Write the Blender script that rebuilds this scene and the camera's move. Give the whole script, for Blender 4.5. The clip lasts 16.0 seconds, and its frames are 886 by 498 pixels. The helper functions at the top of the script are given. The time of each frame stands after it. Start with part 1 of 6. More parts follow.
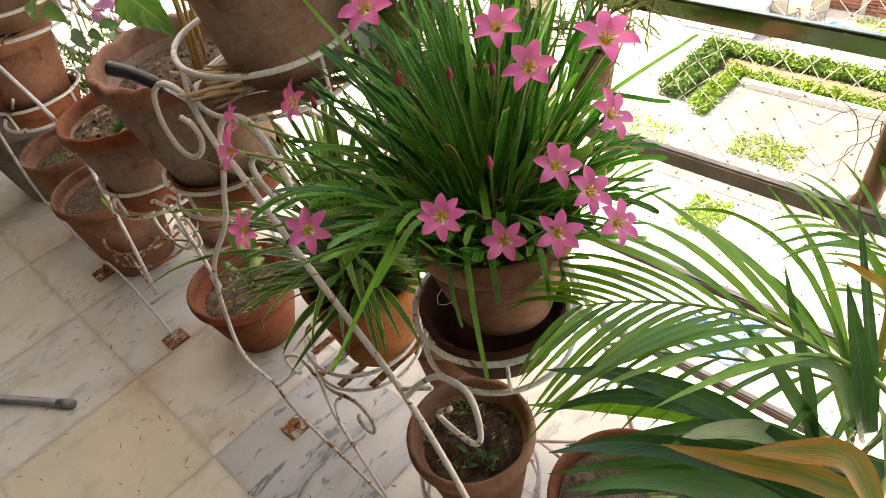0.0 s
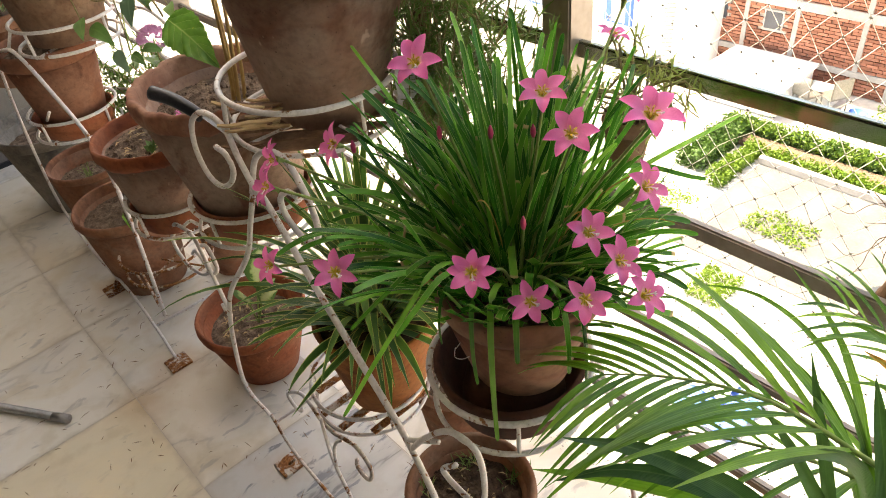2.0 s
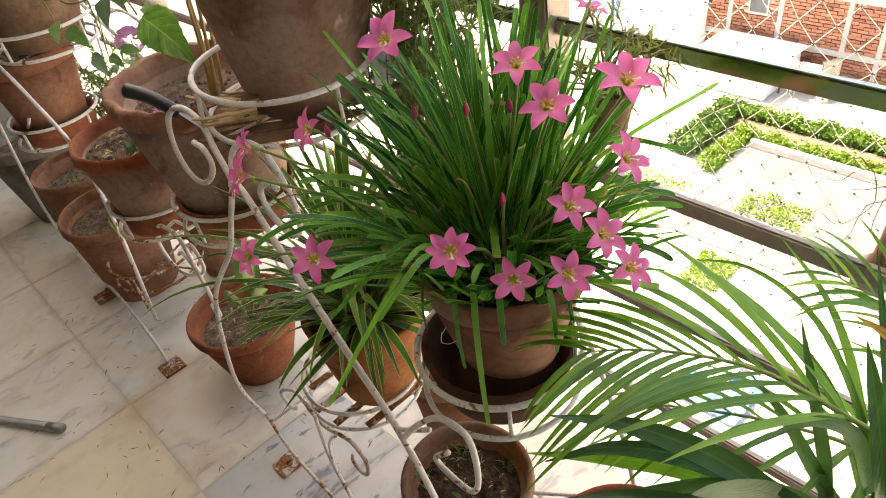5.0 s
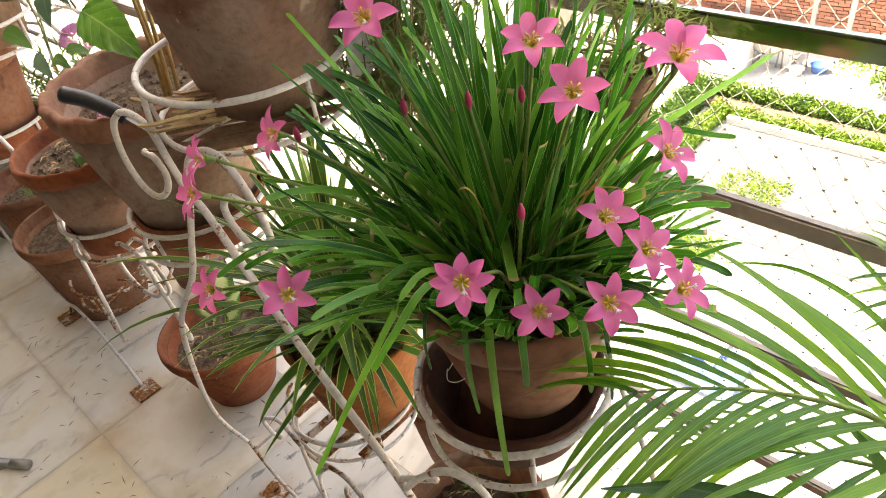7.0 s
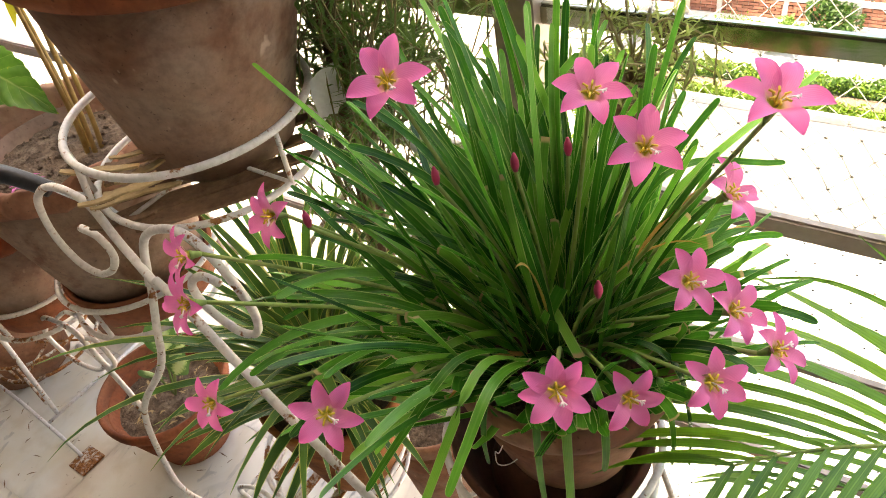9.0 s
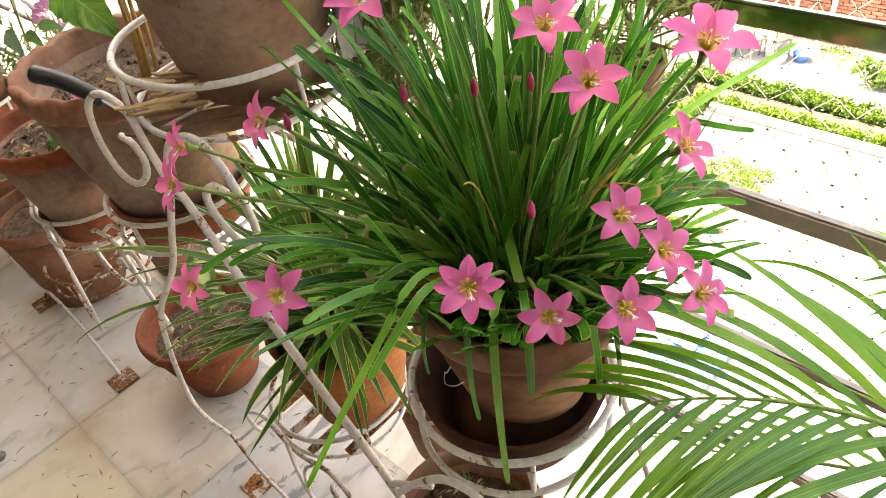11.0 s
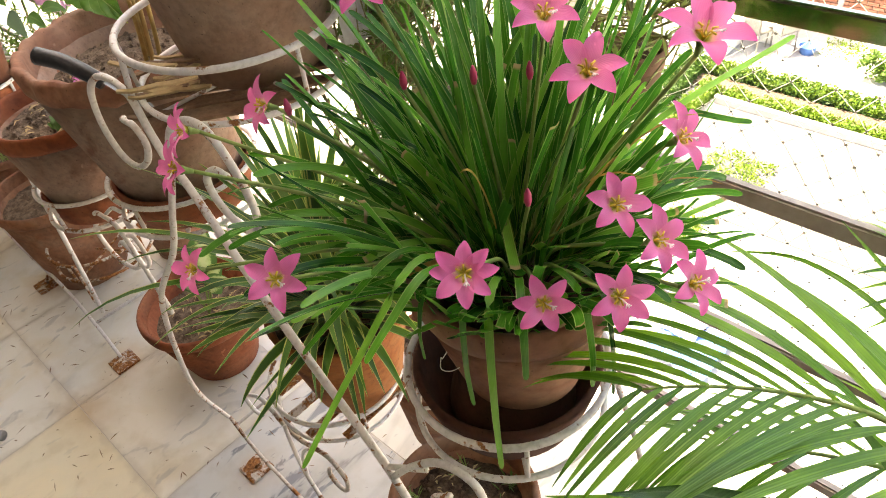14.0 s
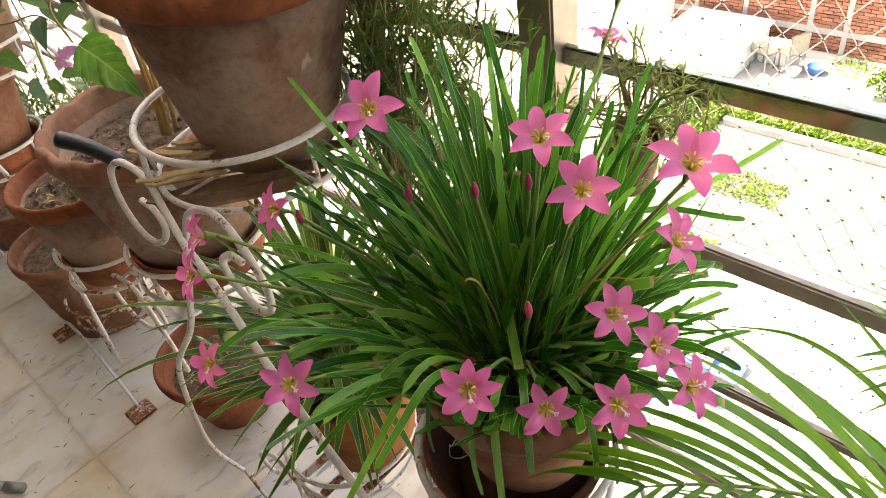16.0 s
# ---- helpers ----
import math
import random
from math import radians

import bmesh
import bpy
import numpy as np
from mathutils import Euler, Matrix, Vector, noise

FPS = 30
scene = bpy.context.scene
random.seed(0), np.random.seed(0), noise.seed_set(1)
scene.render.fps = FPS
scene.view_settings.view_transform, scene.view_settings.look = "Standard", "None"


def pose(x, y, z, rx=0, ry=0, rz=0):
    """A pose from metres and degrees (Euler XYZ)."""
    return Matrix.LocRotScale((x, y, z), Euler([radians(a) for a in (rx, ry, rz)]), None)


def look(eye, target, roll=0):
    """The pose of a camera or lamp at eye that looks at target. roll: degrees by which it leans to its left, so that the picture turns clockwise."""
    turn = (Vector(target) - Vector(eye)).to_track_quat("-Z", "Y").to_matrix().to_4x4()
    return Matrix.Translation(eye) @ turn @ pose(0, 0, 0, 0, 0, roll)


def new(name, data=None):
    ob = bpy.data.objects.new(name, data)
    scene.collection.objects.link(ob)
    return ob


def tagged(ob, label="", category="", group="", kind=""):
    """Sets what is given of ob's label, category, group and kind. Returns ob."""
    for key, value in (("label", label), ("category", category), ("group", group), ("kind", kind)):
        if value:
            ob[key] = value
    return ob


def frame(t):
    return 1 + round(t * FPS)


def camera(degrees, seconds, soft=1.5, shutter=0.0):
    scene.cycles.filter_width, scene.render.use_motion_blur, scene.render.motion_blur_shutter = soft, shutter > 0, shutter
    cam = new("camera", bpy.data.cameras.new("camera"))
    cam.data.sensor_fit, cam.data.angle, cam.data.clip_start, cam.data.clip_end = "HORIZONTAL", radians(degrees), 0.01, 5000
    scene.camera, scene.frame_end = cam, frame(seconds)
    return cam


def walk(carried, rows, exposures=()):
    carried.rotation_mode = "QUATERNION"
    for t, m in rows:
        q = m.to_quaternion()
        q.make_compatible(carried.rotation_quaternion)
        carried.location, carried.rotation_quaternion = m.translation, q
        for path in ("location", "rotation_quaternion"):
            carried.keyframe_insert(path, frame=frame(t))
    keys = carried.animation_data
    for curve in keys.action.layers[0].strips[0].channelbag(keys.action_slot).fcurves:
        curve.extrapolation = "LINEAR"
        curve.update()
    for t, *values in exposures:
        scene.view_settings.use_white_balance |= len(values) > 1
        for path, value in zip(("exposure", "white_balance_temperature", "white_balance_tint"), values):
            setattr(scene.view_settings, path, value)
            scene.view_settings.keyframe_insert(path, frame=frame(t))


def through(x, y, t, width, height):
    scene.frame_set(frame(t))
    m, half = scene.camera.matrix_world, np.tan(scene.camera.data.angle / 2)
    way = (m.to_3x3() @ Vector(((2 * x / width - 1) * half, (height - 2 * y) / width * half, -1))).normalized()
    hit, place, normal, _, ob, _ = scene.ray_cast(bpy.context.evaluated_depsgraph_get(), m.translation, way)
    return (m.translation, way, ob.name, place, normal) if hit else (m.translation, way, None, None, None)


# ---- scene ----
cam = camera(64.7, 16.0, soft=1.0)
PATH = [
    (0, (0.268, 0.282, 1.482), (1.194, 1.452, 0.149), -12.4),
    (0.5, (0.265, 0.286, 1.496), (1.237, 1.508, 0.246), -10.2),
    (1, (0.253, 0.294, 1.506), (1.21, 1.564, 0.292), -9.1),
    (1.5, (0.261, 0.301, 1.507), (1.234, 1.568, 0.305), -8.3),
    (2, (0.258, 0.299, 1.49), (1.238, 1.534, 0.26), -6.9),
    (2.5, (0.264, 0.289, 1.492), (1.253, 1.514, 0.259), -7.2),
    (3, (0.25, 0.287, 1.489), (1.198, 1.516, 0.228), -7.4),
    (3.5, (0.256, 0.293, 1.496), (1.247, 1.524, 0.271), -7.6),
    (4, (0.255, 0.289, 1.492), (1.244, 1.524, 0.269), -7.7),
    (4.2, (0.259, 0.289, 1.491), (1.26, 1.514, 0.268), -7.6),
    (6.3, (0.289, 0.326, 1.424), (1.23, 1.569, 0.17), -11.9),
    (6.5, (0.315, 0.349, 1.428), (1.294, 1.567, 0.181), -11.6),
    (7, (0.336, 0.395, 1.41), (1.342, 1.571, 0.143), -10.8),
    (7.5, (0.33, 0.438, 1.409), (1.332, 1.614, 0.14), -10.5),
    (8, (0.329, 0.526, 1.402), (1.54, 1.462, 0.115), -8.4),
    (8.5, (0.328, 0.567, 1.429), (1.622, 1.326, 0.106), -10.6),
    (9, (0.361, 0.538, 1.426), (1.493, 1.509, 0.093), -12.1),
    (9.5, (0.364, 0.482, 1.4), (1.432, 1.509, 0.057), -9.3),
    (9.7, (0.353, 0.464, 1.393), (1.396, 1.524, 0.056), -8.5),
    (11.8, (0.351, 0.427, 1.407), (1.354, 1.57, 0.108), -10.1),
    (12, (0.351, 0.425, 1.411), (1.353, 1.572, 0.115), -10.6),
    (12.5, (0.349, 0.422, 1.409), (1.341, 1.568, 0.104), -11.0),
    (13, (0.347, 0.42, 1.408), (1.331, 1.57, 0.101), -10.6),
    (13.5, (0.351, 0.421, 1.401), (1.347, 1.548, 0.083), -9.9),
    (14, (0.35, 0.426, 1.398), (1.344, 1.538, 0.066), -8.7),
    (14.5, (0.361, 0.425, 1.424), (1.404, 1.592, 0.179), -9.1),
    (15, (0.393, 0.442, 1.47), (1.448, 1.579, 0.207), -10.6),
    (15.5, (0.376, 0.438, 1.457), (1.373, 1.592, 0.164), -10.1),
    (16, (0.376, 0.432, 1.461), (1.383, 1.594, 0.182), -10.2),
]
walk(cam, [(t, look(eye, target, roll)) for t, eye, target, roll in PATH],
     [(0, 2.25, 8750, 10), (4.2, 2.28, 8750, 10), (6.5, 2.55, 8800, 10), (9.5, 2.78, 8850, 10), (12.5, 2.80, 8850, 10), (14.5, 2.68, 8850, 10), (15, 2.48, 8800, 10), (16, 2.42, 8750, 10)])

# ---- world, sun, large lights ----
world = bpy.data.worlds.new("sky")
scene.world = world
world.use_nodes = True
wn = world.node_tree
wn.nodes.clear()
sky = wn.nodes.new("ShaderNodeTexSky")
sky.sky_type = "NISHITA"
sky.sun_disc = False
SUN_HIGH, SUN_TURN = radians(62), radians(-4.9)
sky.sun_elevation, sky.sun_rotation = SUN_HIGH, SUN_TURN
sky.dust_density = 3.0
wbg = wn.nodes.new("ShaderNodeBackground")
wbg.inputs["Strength"].default_value = 0.15
wout = wn.nodes.new("ShaderNodeOutputWorld")
wn.links.new(sky.outputs[0], wbg.inputs["Color"])
wn.links.new(wbg.outputs[0], wout.inputs["Surface"])

sun_data = bpy.data.lights.new("sun", "SUN")
sun_data.energy, sun_data.angle, sun_data.color = 5.0, radians(0.5), (1.0, 0.95, 0.88)
sun = new("sun", sun_data)
sun_way = Vector((math.sin(SUN_TURN) * math.cos(SUN_HIGH), math.cos(SUN_TURN) * math.cos(SUN_HIGH), math.sin(SUN_HIGH)))
sun.matrix_basis = look(sun_way * 30, (0, 0, 0))


# ---- materials ----
class Mat:
    """A node material with a Principled shader and short ways to add nodes."""

    def __init__(self, name, rough=0.6, metal=0.0, spec=0.5):
        self.m = bpy.data.materials.new(name)
        self.m.use_nodes = True
        self.t = self.m.node_tree
        self.p = self.t.nodes["Principled BSDF"]
        self.p.inputs["Roughness"].default_value = rough
        self.p.inputs["Metallic"].default_value = metal
        self.p.inputs["Specular IOR Level"].default_value = spec
        self.tc = self.t.nodes.new("ShaderNodeTexCoord")
        self.info = self.t.nodes.new("ShaderNodeObjectInfo")

    def link(self, a, b):
        self.t.links.new(a, b)

    def noise(self, scale, detail=4.0, stretch=(1, 1, 1), coord="Object", rough=0.55, warp=0.0):
        n = self.t.nodes.new("ShaderNodeTexNoise")
        n.inputs["Scale"].default_value = scale
        n.inputs["Detail"].default_value = detail
        n.inputs["Roughness"].default_value = rough
        n.inputs["Distortion"].default_value = warp
        mp = self.t.nodes.new("ShaderNodeMapping")
        mp.inputs["Scale"].default_value = stretch
        self.link(self.tc.outputs[coord], mp.inputs["Vector"])
        add = self.t.nodes.new("ShaderNodeVectorMath")
        add.operation = "ADD"
        self.link(mp.outputs[0], add.inputs[0])
        mul = self.t.nodes.new("ShaderNodeMath")
        mul.operation = "MULTIPLY"
        mul.inputs[1].default_value = 37.0
        self.link(self.info.outputs["Random"], mul.inputs[0])
        self.link(mul.outputs[0], add.inputs[1])
        self.link(add.outputs[0], n.inputs["Vector"])
        return n.outputs["Fac"]

    def ramp(self, fac, stops):
        r = self.t.nodes.new("ShaderNodeValToRGB")
        while len(r.color_ramp.elements) > 1:
            r.color_ramp.elements.remove(r.color_ramp.elements[-1])
        for i, (pos, col) in enumerate(stops):
            e = r.color_ramp.elements[0] if i == 0 else r.color_ramp.elements.new(pos)
            e.position = pos
            e.color = col if len(col) == 4 else (*col, 1)
        self.link(fac, r.inputs["Fac"])
        return r.outputs["Color"]

    def mix(self, fac, a, b, kind="MIX"):
        n = self.t.nodes.new("ShaderNodeMix")
        n.data_type, n.blend_type = "RGBA", kind
        for value, socket in ((fac, n.inputs[0]), (a, n.inputs[6]), (b, n.inputs[7])):
            if isinstance(value, bpy.types.NodeSocket):
                self.link(value, socket)
            elif isinstance(value, (int, float)):
                socket.default_value = value
            else:
                socket.default_value = value if len(value) == 4 else (*value, 1)
        return n.outputs[2]

    def math(self, kind, a, b=0.0):
        n = self.t.nodes.new("ShaderNodeMath")
        n.operation = kind
        for value, socket in ((a, n.inputs[0]), (b, n.inputs[1])):
            if isinstance(value, bpy.types.NodeSocket):
                self.link(value, socket)
            else:
                socket.default_value = value
        return n.outputs[0]

    def uv(self):
        s = self.t.nodes.new("ShaderNodeSeparateXYZ")
        self.link(self.tc.outputs["UV"], s.inputs[0])
        return s.outputs[0], s.outputs[1]

    def colour(self, socket):
        self.link(socket, self.p.inputs["Base Color"])
        return self

    def bump(self, height, strength=0.3, distance=0.01):
        b = self.t.nodes.new("ShaderNodeBump")
        b.inputs["Strength"].default_value = strength
        b.inputs["Distance"].default_value = distance
        self.link(height, b.inputs["Height"])
        self.link(b.outputs[0], self.p.inputs["Normal"])
        return self

    def see_through(self, amount):
        """Light that comes through a thin leaf or petal."""
        out = next(n for n in self.t.nodes if n.type == "OUTPUT_MATERIAL")
        tr = self.t.nodes.new("ShaderNodeBsdfTranslucent")
        ms = self.t.nodes.new("ShaderNodeMixShader")
        ms.inputs[0].default_value = amount
        src = self.p.inputs["Base Color"].links[0].from_socket
        self.link(src, tr.inputs["Color"])
        self.link(self.p.outputs[0], ms.inputs[1])
        self.link(tr.outputs[0], ms.inputs[2])
        self.link(ms.outputs[0], out.inputs["Surface"])
        return self


def clay(name, body, dust, stain, dusty=0.5):
    """Weathered clay: broad damp stains, pale salt dust in runs, fine grain, pits and scratches."""
    k = Mat(name, 0.85, spec=0.25)
    broad, big, fine, streak = k.noise(4.5, 4, warp=0.9), k.noise(11, 6, warp=0.8), k.noise(90, 6), k.noise(12, 5, (1, 1, 0.22))
    c = k.ramp(k.mix(0.45, broad, big), [(0.36, stain), (0.46, body), (0.60, dust)])
    c = k.mix(k.math("MULTIPLY", k.ramp(streak, [(0.42, (0, 0, 0)), (0.66, (1, 1, 1))]), dusty), c, dust)
    c = k.mix(k.ramp(k.noise(7, 5, warp=1.4), [(0.56, (0, 0, 0)), (0.66, (0.75, 0.75, 0.75))]), c, stain)
    c = k.mix(0.5, c, k.ramp(fine, [(0.3, (0.55, 0.55, 0.55)), (0.55, (1, 1, 1)), (0.8, (1.25, 1.2, 1.15))]), "MULTIPLY")
    pit = k.ramp(k.noise(210, 2), [(0.26, (0.45, 0.42, 0.4)), (0.33, (1, 1, 1))])
    c = k.mix(0.8, c, pit, "MULTIPLY")
    chip = k.ramp(k.noise(46, 2, (1, 1, 0.6)), [(0.72, (0, 0, 0)), (0.76, (0.8, 0.8, 0.8))])
    c = k.mix(chip, c, tuple(min(1, x * 1.5) for x in dust))
    k.colour(c)
    return k.bump(k.mix(0.4, fine, k.mix(0.5, big, streak)), 0.45, 0.005).m


M_CLAY_GREY = clay("weathered_clay", (0.30, 0.172, 0.12), (0.37, 0.26, 0.20), (0.20, 0.088, 0.052), 0.5)
M_CLAY = clay("terracotta", (0.28, 0.118, 0.062), (0.32, 0.18, 0.118), (0.18, 0.068, 0.034), 0.4)
M_CLAY_RED = clay("red_terracotta", (0.26, 0.072, 0.030), (0.30, 0.108, 0.055), (0.14, 0.038, 0.017), 0.3)
M_CLAY_ORANGE = clay("orange_terracotta", (0.29, 0.092, 0.026), (0.33, 0.135, 0.046), (0.15, 0.044, 0.014), 0.3)
M_CLAY_PINK = clay("pinkish_worn_clay", (0.30, 0.135, 0.082), (0.38, 0.22, 0.15), (0.20, 0.08, 0.046), 0.5)
# Darker copy of M_CLAY; the far stand's shade is put into its colour.
M_CLAY_SHADE = clay("shaded_terracotta", (0.22, 0.085, 0.045), (0.27, 0.13, 0.08), (0.13, 0.045, 0.025), 0.3)
M_CLAY_OLD = clay("old_brown_clay", (0.20, 0.115, 0.07), (0.26, 0.17, 0.115), (0.12, 0.06, 0.035), 0.4)
M_CEMENT_POT = clay("grey_cement", (0.20, 0.175, 0.145), (0.27, 0.24, 0.20), (0.12, 0.105, 0.085), 0.4)
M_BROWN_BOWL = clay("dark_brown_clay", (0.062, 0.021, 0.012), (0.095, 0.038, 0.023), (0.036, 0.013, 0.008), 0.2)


def soil_material(name, dark, mid, light):
    k = Mat(name, 0.95, spec=0.15)
    a, b = k.noise(45, 8), k.noise(220, 4)
    c = k.ramp(a, [(0.3, dark), (0.5, mid), (0.7, light)])
    c = k.mix(0.6, c, k.ramp(b, [(0.3, (0.4, 0.4, 0.4)), (0.6, (1.1, 1.1, 1.1))]), "MULTIPLY")
    k.colour(c)
    return k.bump(k.mix(0.5, a, b), 0.9, 0.012).m


M_SOIL = soil_material("dry_soil", (0.075, 0.05, 0.034), (0.17, 0.12, 0.085), (0.28, 0.21, 0.155))
M_SOIL_DARK = soil_material("damp_soil", (0.045, 0.026, 0.016), (0.105, 0.063, 0.040), (0.18, 0.118, 0.078))


def painted_metal():
    k = Mat("white_paint_on_iron", 0.42, spec=0.5)
    rust_at, fine = k.noise(28, 6, warp=0.8), k.noise(160, 5)
    mask = k.ramp(k.mix(0.35, rust_at, fine), [(0.575, (0, 0, 0)), (0.62, (1, 1, 1))])
    paint = k.ramp(fine, [(0.3, (0.56, 0.52, 0.49)), (0.5, (0.70, 0.665, 0.64)), (0.75, (0.76, 0.73, 0.71))])
    rust = k.ramp(fine, [(0.3, (0.10, 0.035, 0.015)), (0.55, (0.26, 0.10, 0.035)), (0.75, (0.38, 0.17, 0.06))])
    fleck = k.ramp(k.noise(95, 3, (1, 1, 1.6)), [(0.685, (0, 0, 0)), (0.71, (0.8, 0.8, 0.8))])
    mask = k.mix(1.0, mask, fleck, "LIGHTEN")
    k.colour(k.mix(mask, paint, rust))
    k.link(k.ramp(mask, [(0, (0.42,) * 3), (1, (0.9,) * 3)]), k.p.inputs["Roughness"])
    return k.bump(k.mix(0.5, fine, mask), 0.25, 0.002).m


def rusty_metal(name="rusted_iron", bare=(0.5, 0.6), patch=35):
    k = Mat(name, 0.9, spec=0.2)
    a, fine = k.noise(patch, 8, warp=0.8, rough=0.7), k.noise(200, 5)
    rust = k.ramp(fine, [(0.3, (0.11, 0.038, 0.014)), (0.55, (0.29, 0.115, 0.036)), (0.75, (0.44, 0.21, 0.075))])
    paint = k.ramp(fine, [(0.3, (0.5, 0.43, 0.36)), (0.7, (0.66, 0.60, 0.55))])
    k.colour(k.mix(k.ramp(a, [(bare[0], (0, 0, 0)), (bare[1], (1, 1, 1))]), rust, paint))
    return k.bump(k.mix(0.5, fine, a), 0.5, 0.003).m


M_PAINT, M_RUST = painted_metal(), rusty_metal()
M_FLAKED = rusty_metal("flaked_paint_on_rust", (0.43, 0.50), 27)


def marble(name, tints, veins, patch):
    """Polished marble slab: clouds, grey veins by the share given, warm patches and trodden-in dirt."""
    k = Mat(name, 0.5, spec=0.28)
    tint = k.ramp(k.info.outputs["Random"], [(i / 3, c) for i, c in enumerate(tints)])
    cloud = k.noise(3.0, 5, warp=1.2)
    vein = k.noise(1.5, 6, (1.0, 1.9, 1.0), rough=0.55, warp=0.7)
    where = k.ramp(k.noise(3.2, 3), [(0.50 - 0.3 * veins, (0, 0, 0)), (0.60 - 0.2 * veins, (veins,) * 3)])
    vm = k.ramp(vein, [(0.40, (1, 1, 1)), (0.475, (0.80, 0.80, 0.81)), (0.497, (0.30, 0.30, 0.32)), (0.515, (0.74, 0.74, 0.75)), (0.60, (1, 1, 1))])
    c = k.mix(0.5, tint, k.ramp(cloud, [(0.3, (0.88, 0.84, 0.76)), (0.55, (1, 1, 1)), (0.75, (1.05, 1.04, 1.02))]), "MULTIPLY")
    c = k.mix(where, c, k.mix(1.0, c, vm, "MULTIPLY"))
    c = k.mix(k.ramp(k.noise(5, 4, warp=0.7), [(0.50, (0, 0, 0)), (0.66, (0.75, 0.75, 0.75))]), c, patch)
    c = k.mix(0.6, c, k.ramp(k.noise(11, 6), [(0.33, (0.84, 0.80, 0.73)), (0.46, (1, 1, 1))]), "MULTIPLY")
    # brown dirt along the worn edges of the slab
    s = k.t.nodes.new("ShaderNodeSeparateXYZ")
    k.link(k.tc.outputs["Object"], s.inputs[0])
    far = k.math("MAXIMUM", k.math("ABSOLUTE", s.outputs[0]), k.math("ABSOLUTE", s.outputs[1]))
    far = k.math("ADD", far, k.math("MULTIPLY", k.noise(16, 5), 0.05))
    c = k.mix(k.ramp(far, [(0.218, (0, 0, 0)), (0.240, (0.5, 0.5, 0.5))]), c, (0.40, 0.33, 0.25))
    speck = k.ramp(k.noise(70, 3), [(0.24, (0.45, 0.42, 0.38)), (0.29, (1, 1, 1))])
    c = k.mix(0.7, c, speck, "MULTIPLY")
    stroke = k.ramp(k.noise(11, 5, (1.0, 2.6, 1.0), warp=0.5), [(0.66 - 0.09 * veins, (0, 0, 0)), (0.71 - 0.09 * veins, (min(1.0, veins),) * 3)])
    c = k.mix(stroke, c, (0.20, 0.205, 0.22))
    # rust washed out from the stand's feet
    geo = k.t.nodes.new("ShaderNodeNewGeometry")
    wob = k.math("MULTIPLY", k.noise(14, 5, coord="Object"), 0.10)
    for fx, fy, fr in ((0.585, 1.44, 0.10), (0.546, 2.0, 0.13), (0.546, 2.5, 0.11), (0.41, 1.93, 0.13)):
        dist = k.t.nodes.new("ShaderNodeVectorMath")
        dist.operation = "DISTANCE"
        k.link(geo.outputs["Position"], dist.inputs[0])
        dist.inputs[1].default_value = (fx, fy, 0.0)
        c = k.mix(k.ramp(k.math("ADD", dist.outputs["Value"], wob), [(0.045, (0.55,) * 3), (fr, (0.16,) * 3), (fr + 0.035, (0, 0, 0))]), c, (0.46, 0.29, 0.14))
    k.colour(c)
    k.link(k.ramp(k.noise(18, 5), [(0.3, (0.38,) * 3), (0.7, (0.62,) * 3)]), k.p.inputs["Roughness"])
    return k.bump(cloud, 0.05, 0.004).m


M_MARBLE = marble("white_marble", ((0.74, 0.69, 0.61), (0.75, 0.685, 0.575), (0.73, 0.695, 0.63), (0.76, 0.72, 0.66)), 0.35, (0.66, 0.58, 0.45))
M_MARBLE_VEINED = marble("grey_veined_marble", ((0.53, 0.52, 0.50),) * 4, 0.95, (0.48, 0.46, 0.42))
M_MARBLE_CREAM = marble("cream_marble", ((0.72, 0.64, 0.49),) * 4, 0.15, (0.76, 0.65, 0.46))


def simple(name, dark, light, scale=30, rough=0.6, metal=0.0, spec=0.4, bump=0.2, fine=180, stretch=(1, 1, 1)):
    k = Mat(name, rough, metal, spec)
    a, b = k.noise(scale, 5, stretch), k.noise(fine, 4, stretch)
    c = k.ramp(k.mix(0.4, a, b), [(0.33, dark), (0.66, light)])
    k.colour(c)
    return k.bump(b, bump, 0.003).m


M_GROUT = simple("grey_joint_cement", (0.50, 0.44, 0.37), (0.64, 0.58, 0.50), 20, 0.9)
M_STEEL = simple("brushed_steel", (0.36, 0.365, 0.30), (0.50, 0.50, 0.42), 6, 0.12, 1.0, fine=60, bump=0.04, stretch=(1, 0.1, 1))
M_STEEL_DULL = simple("dull_steel", (0.24, 0.20, 0.165), (0.36, 0.31, 0.265), 10, 0.38, 0.35, fine=90, bump=0.1)
M_PLASTER = simple("dark_unseen_plaster", (0.07, 0.062, 0.05), (0.10, 0.09, 0.073), 4, 0.9, bump=0.2)
M_GREYWALL = simple("dark_grey_wall_paint", (0.13, 0.125, 0.115), (0.19, 0.18, 0.165), 4, 0.85)
M_CEIL = simple("white_ceiling_paint", (0.46, 0.445, 0.42), (0.56, 0.54, 0.515), 4, 0.9)
M_CONCRETE = simple("pale_concrete", (0.40, 0.38, 0.355), (0.62, 0.60, 0.57), 0.6, 0.9, fine=12)
M_WHITEWASH = simple("whitewashed_wall", (0.70, 0.70, 0.70), (0.82, 0.82, 0.81), 0.8, 0.9, fine=14)
M_PAVING = simple("worn_cement_paving", (0.085, 0.083, 0.08), (0.165, 0.16, 0.155), 2, 0.9, fine=20)
M_MORTAR = simple("pale_mortar", (0.34, 0.27, 0.22), (0.48, 0.40, 0.34), 3, 0.9, fine=30)
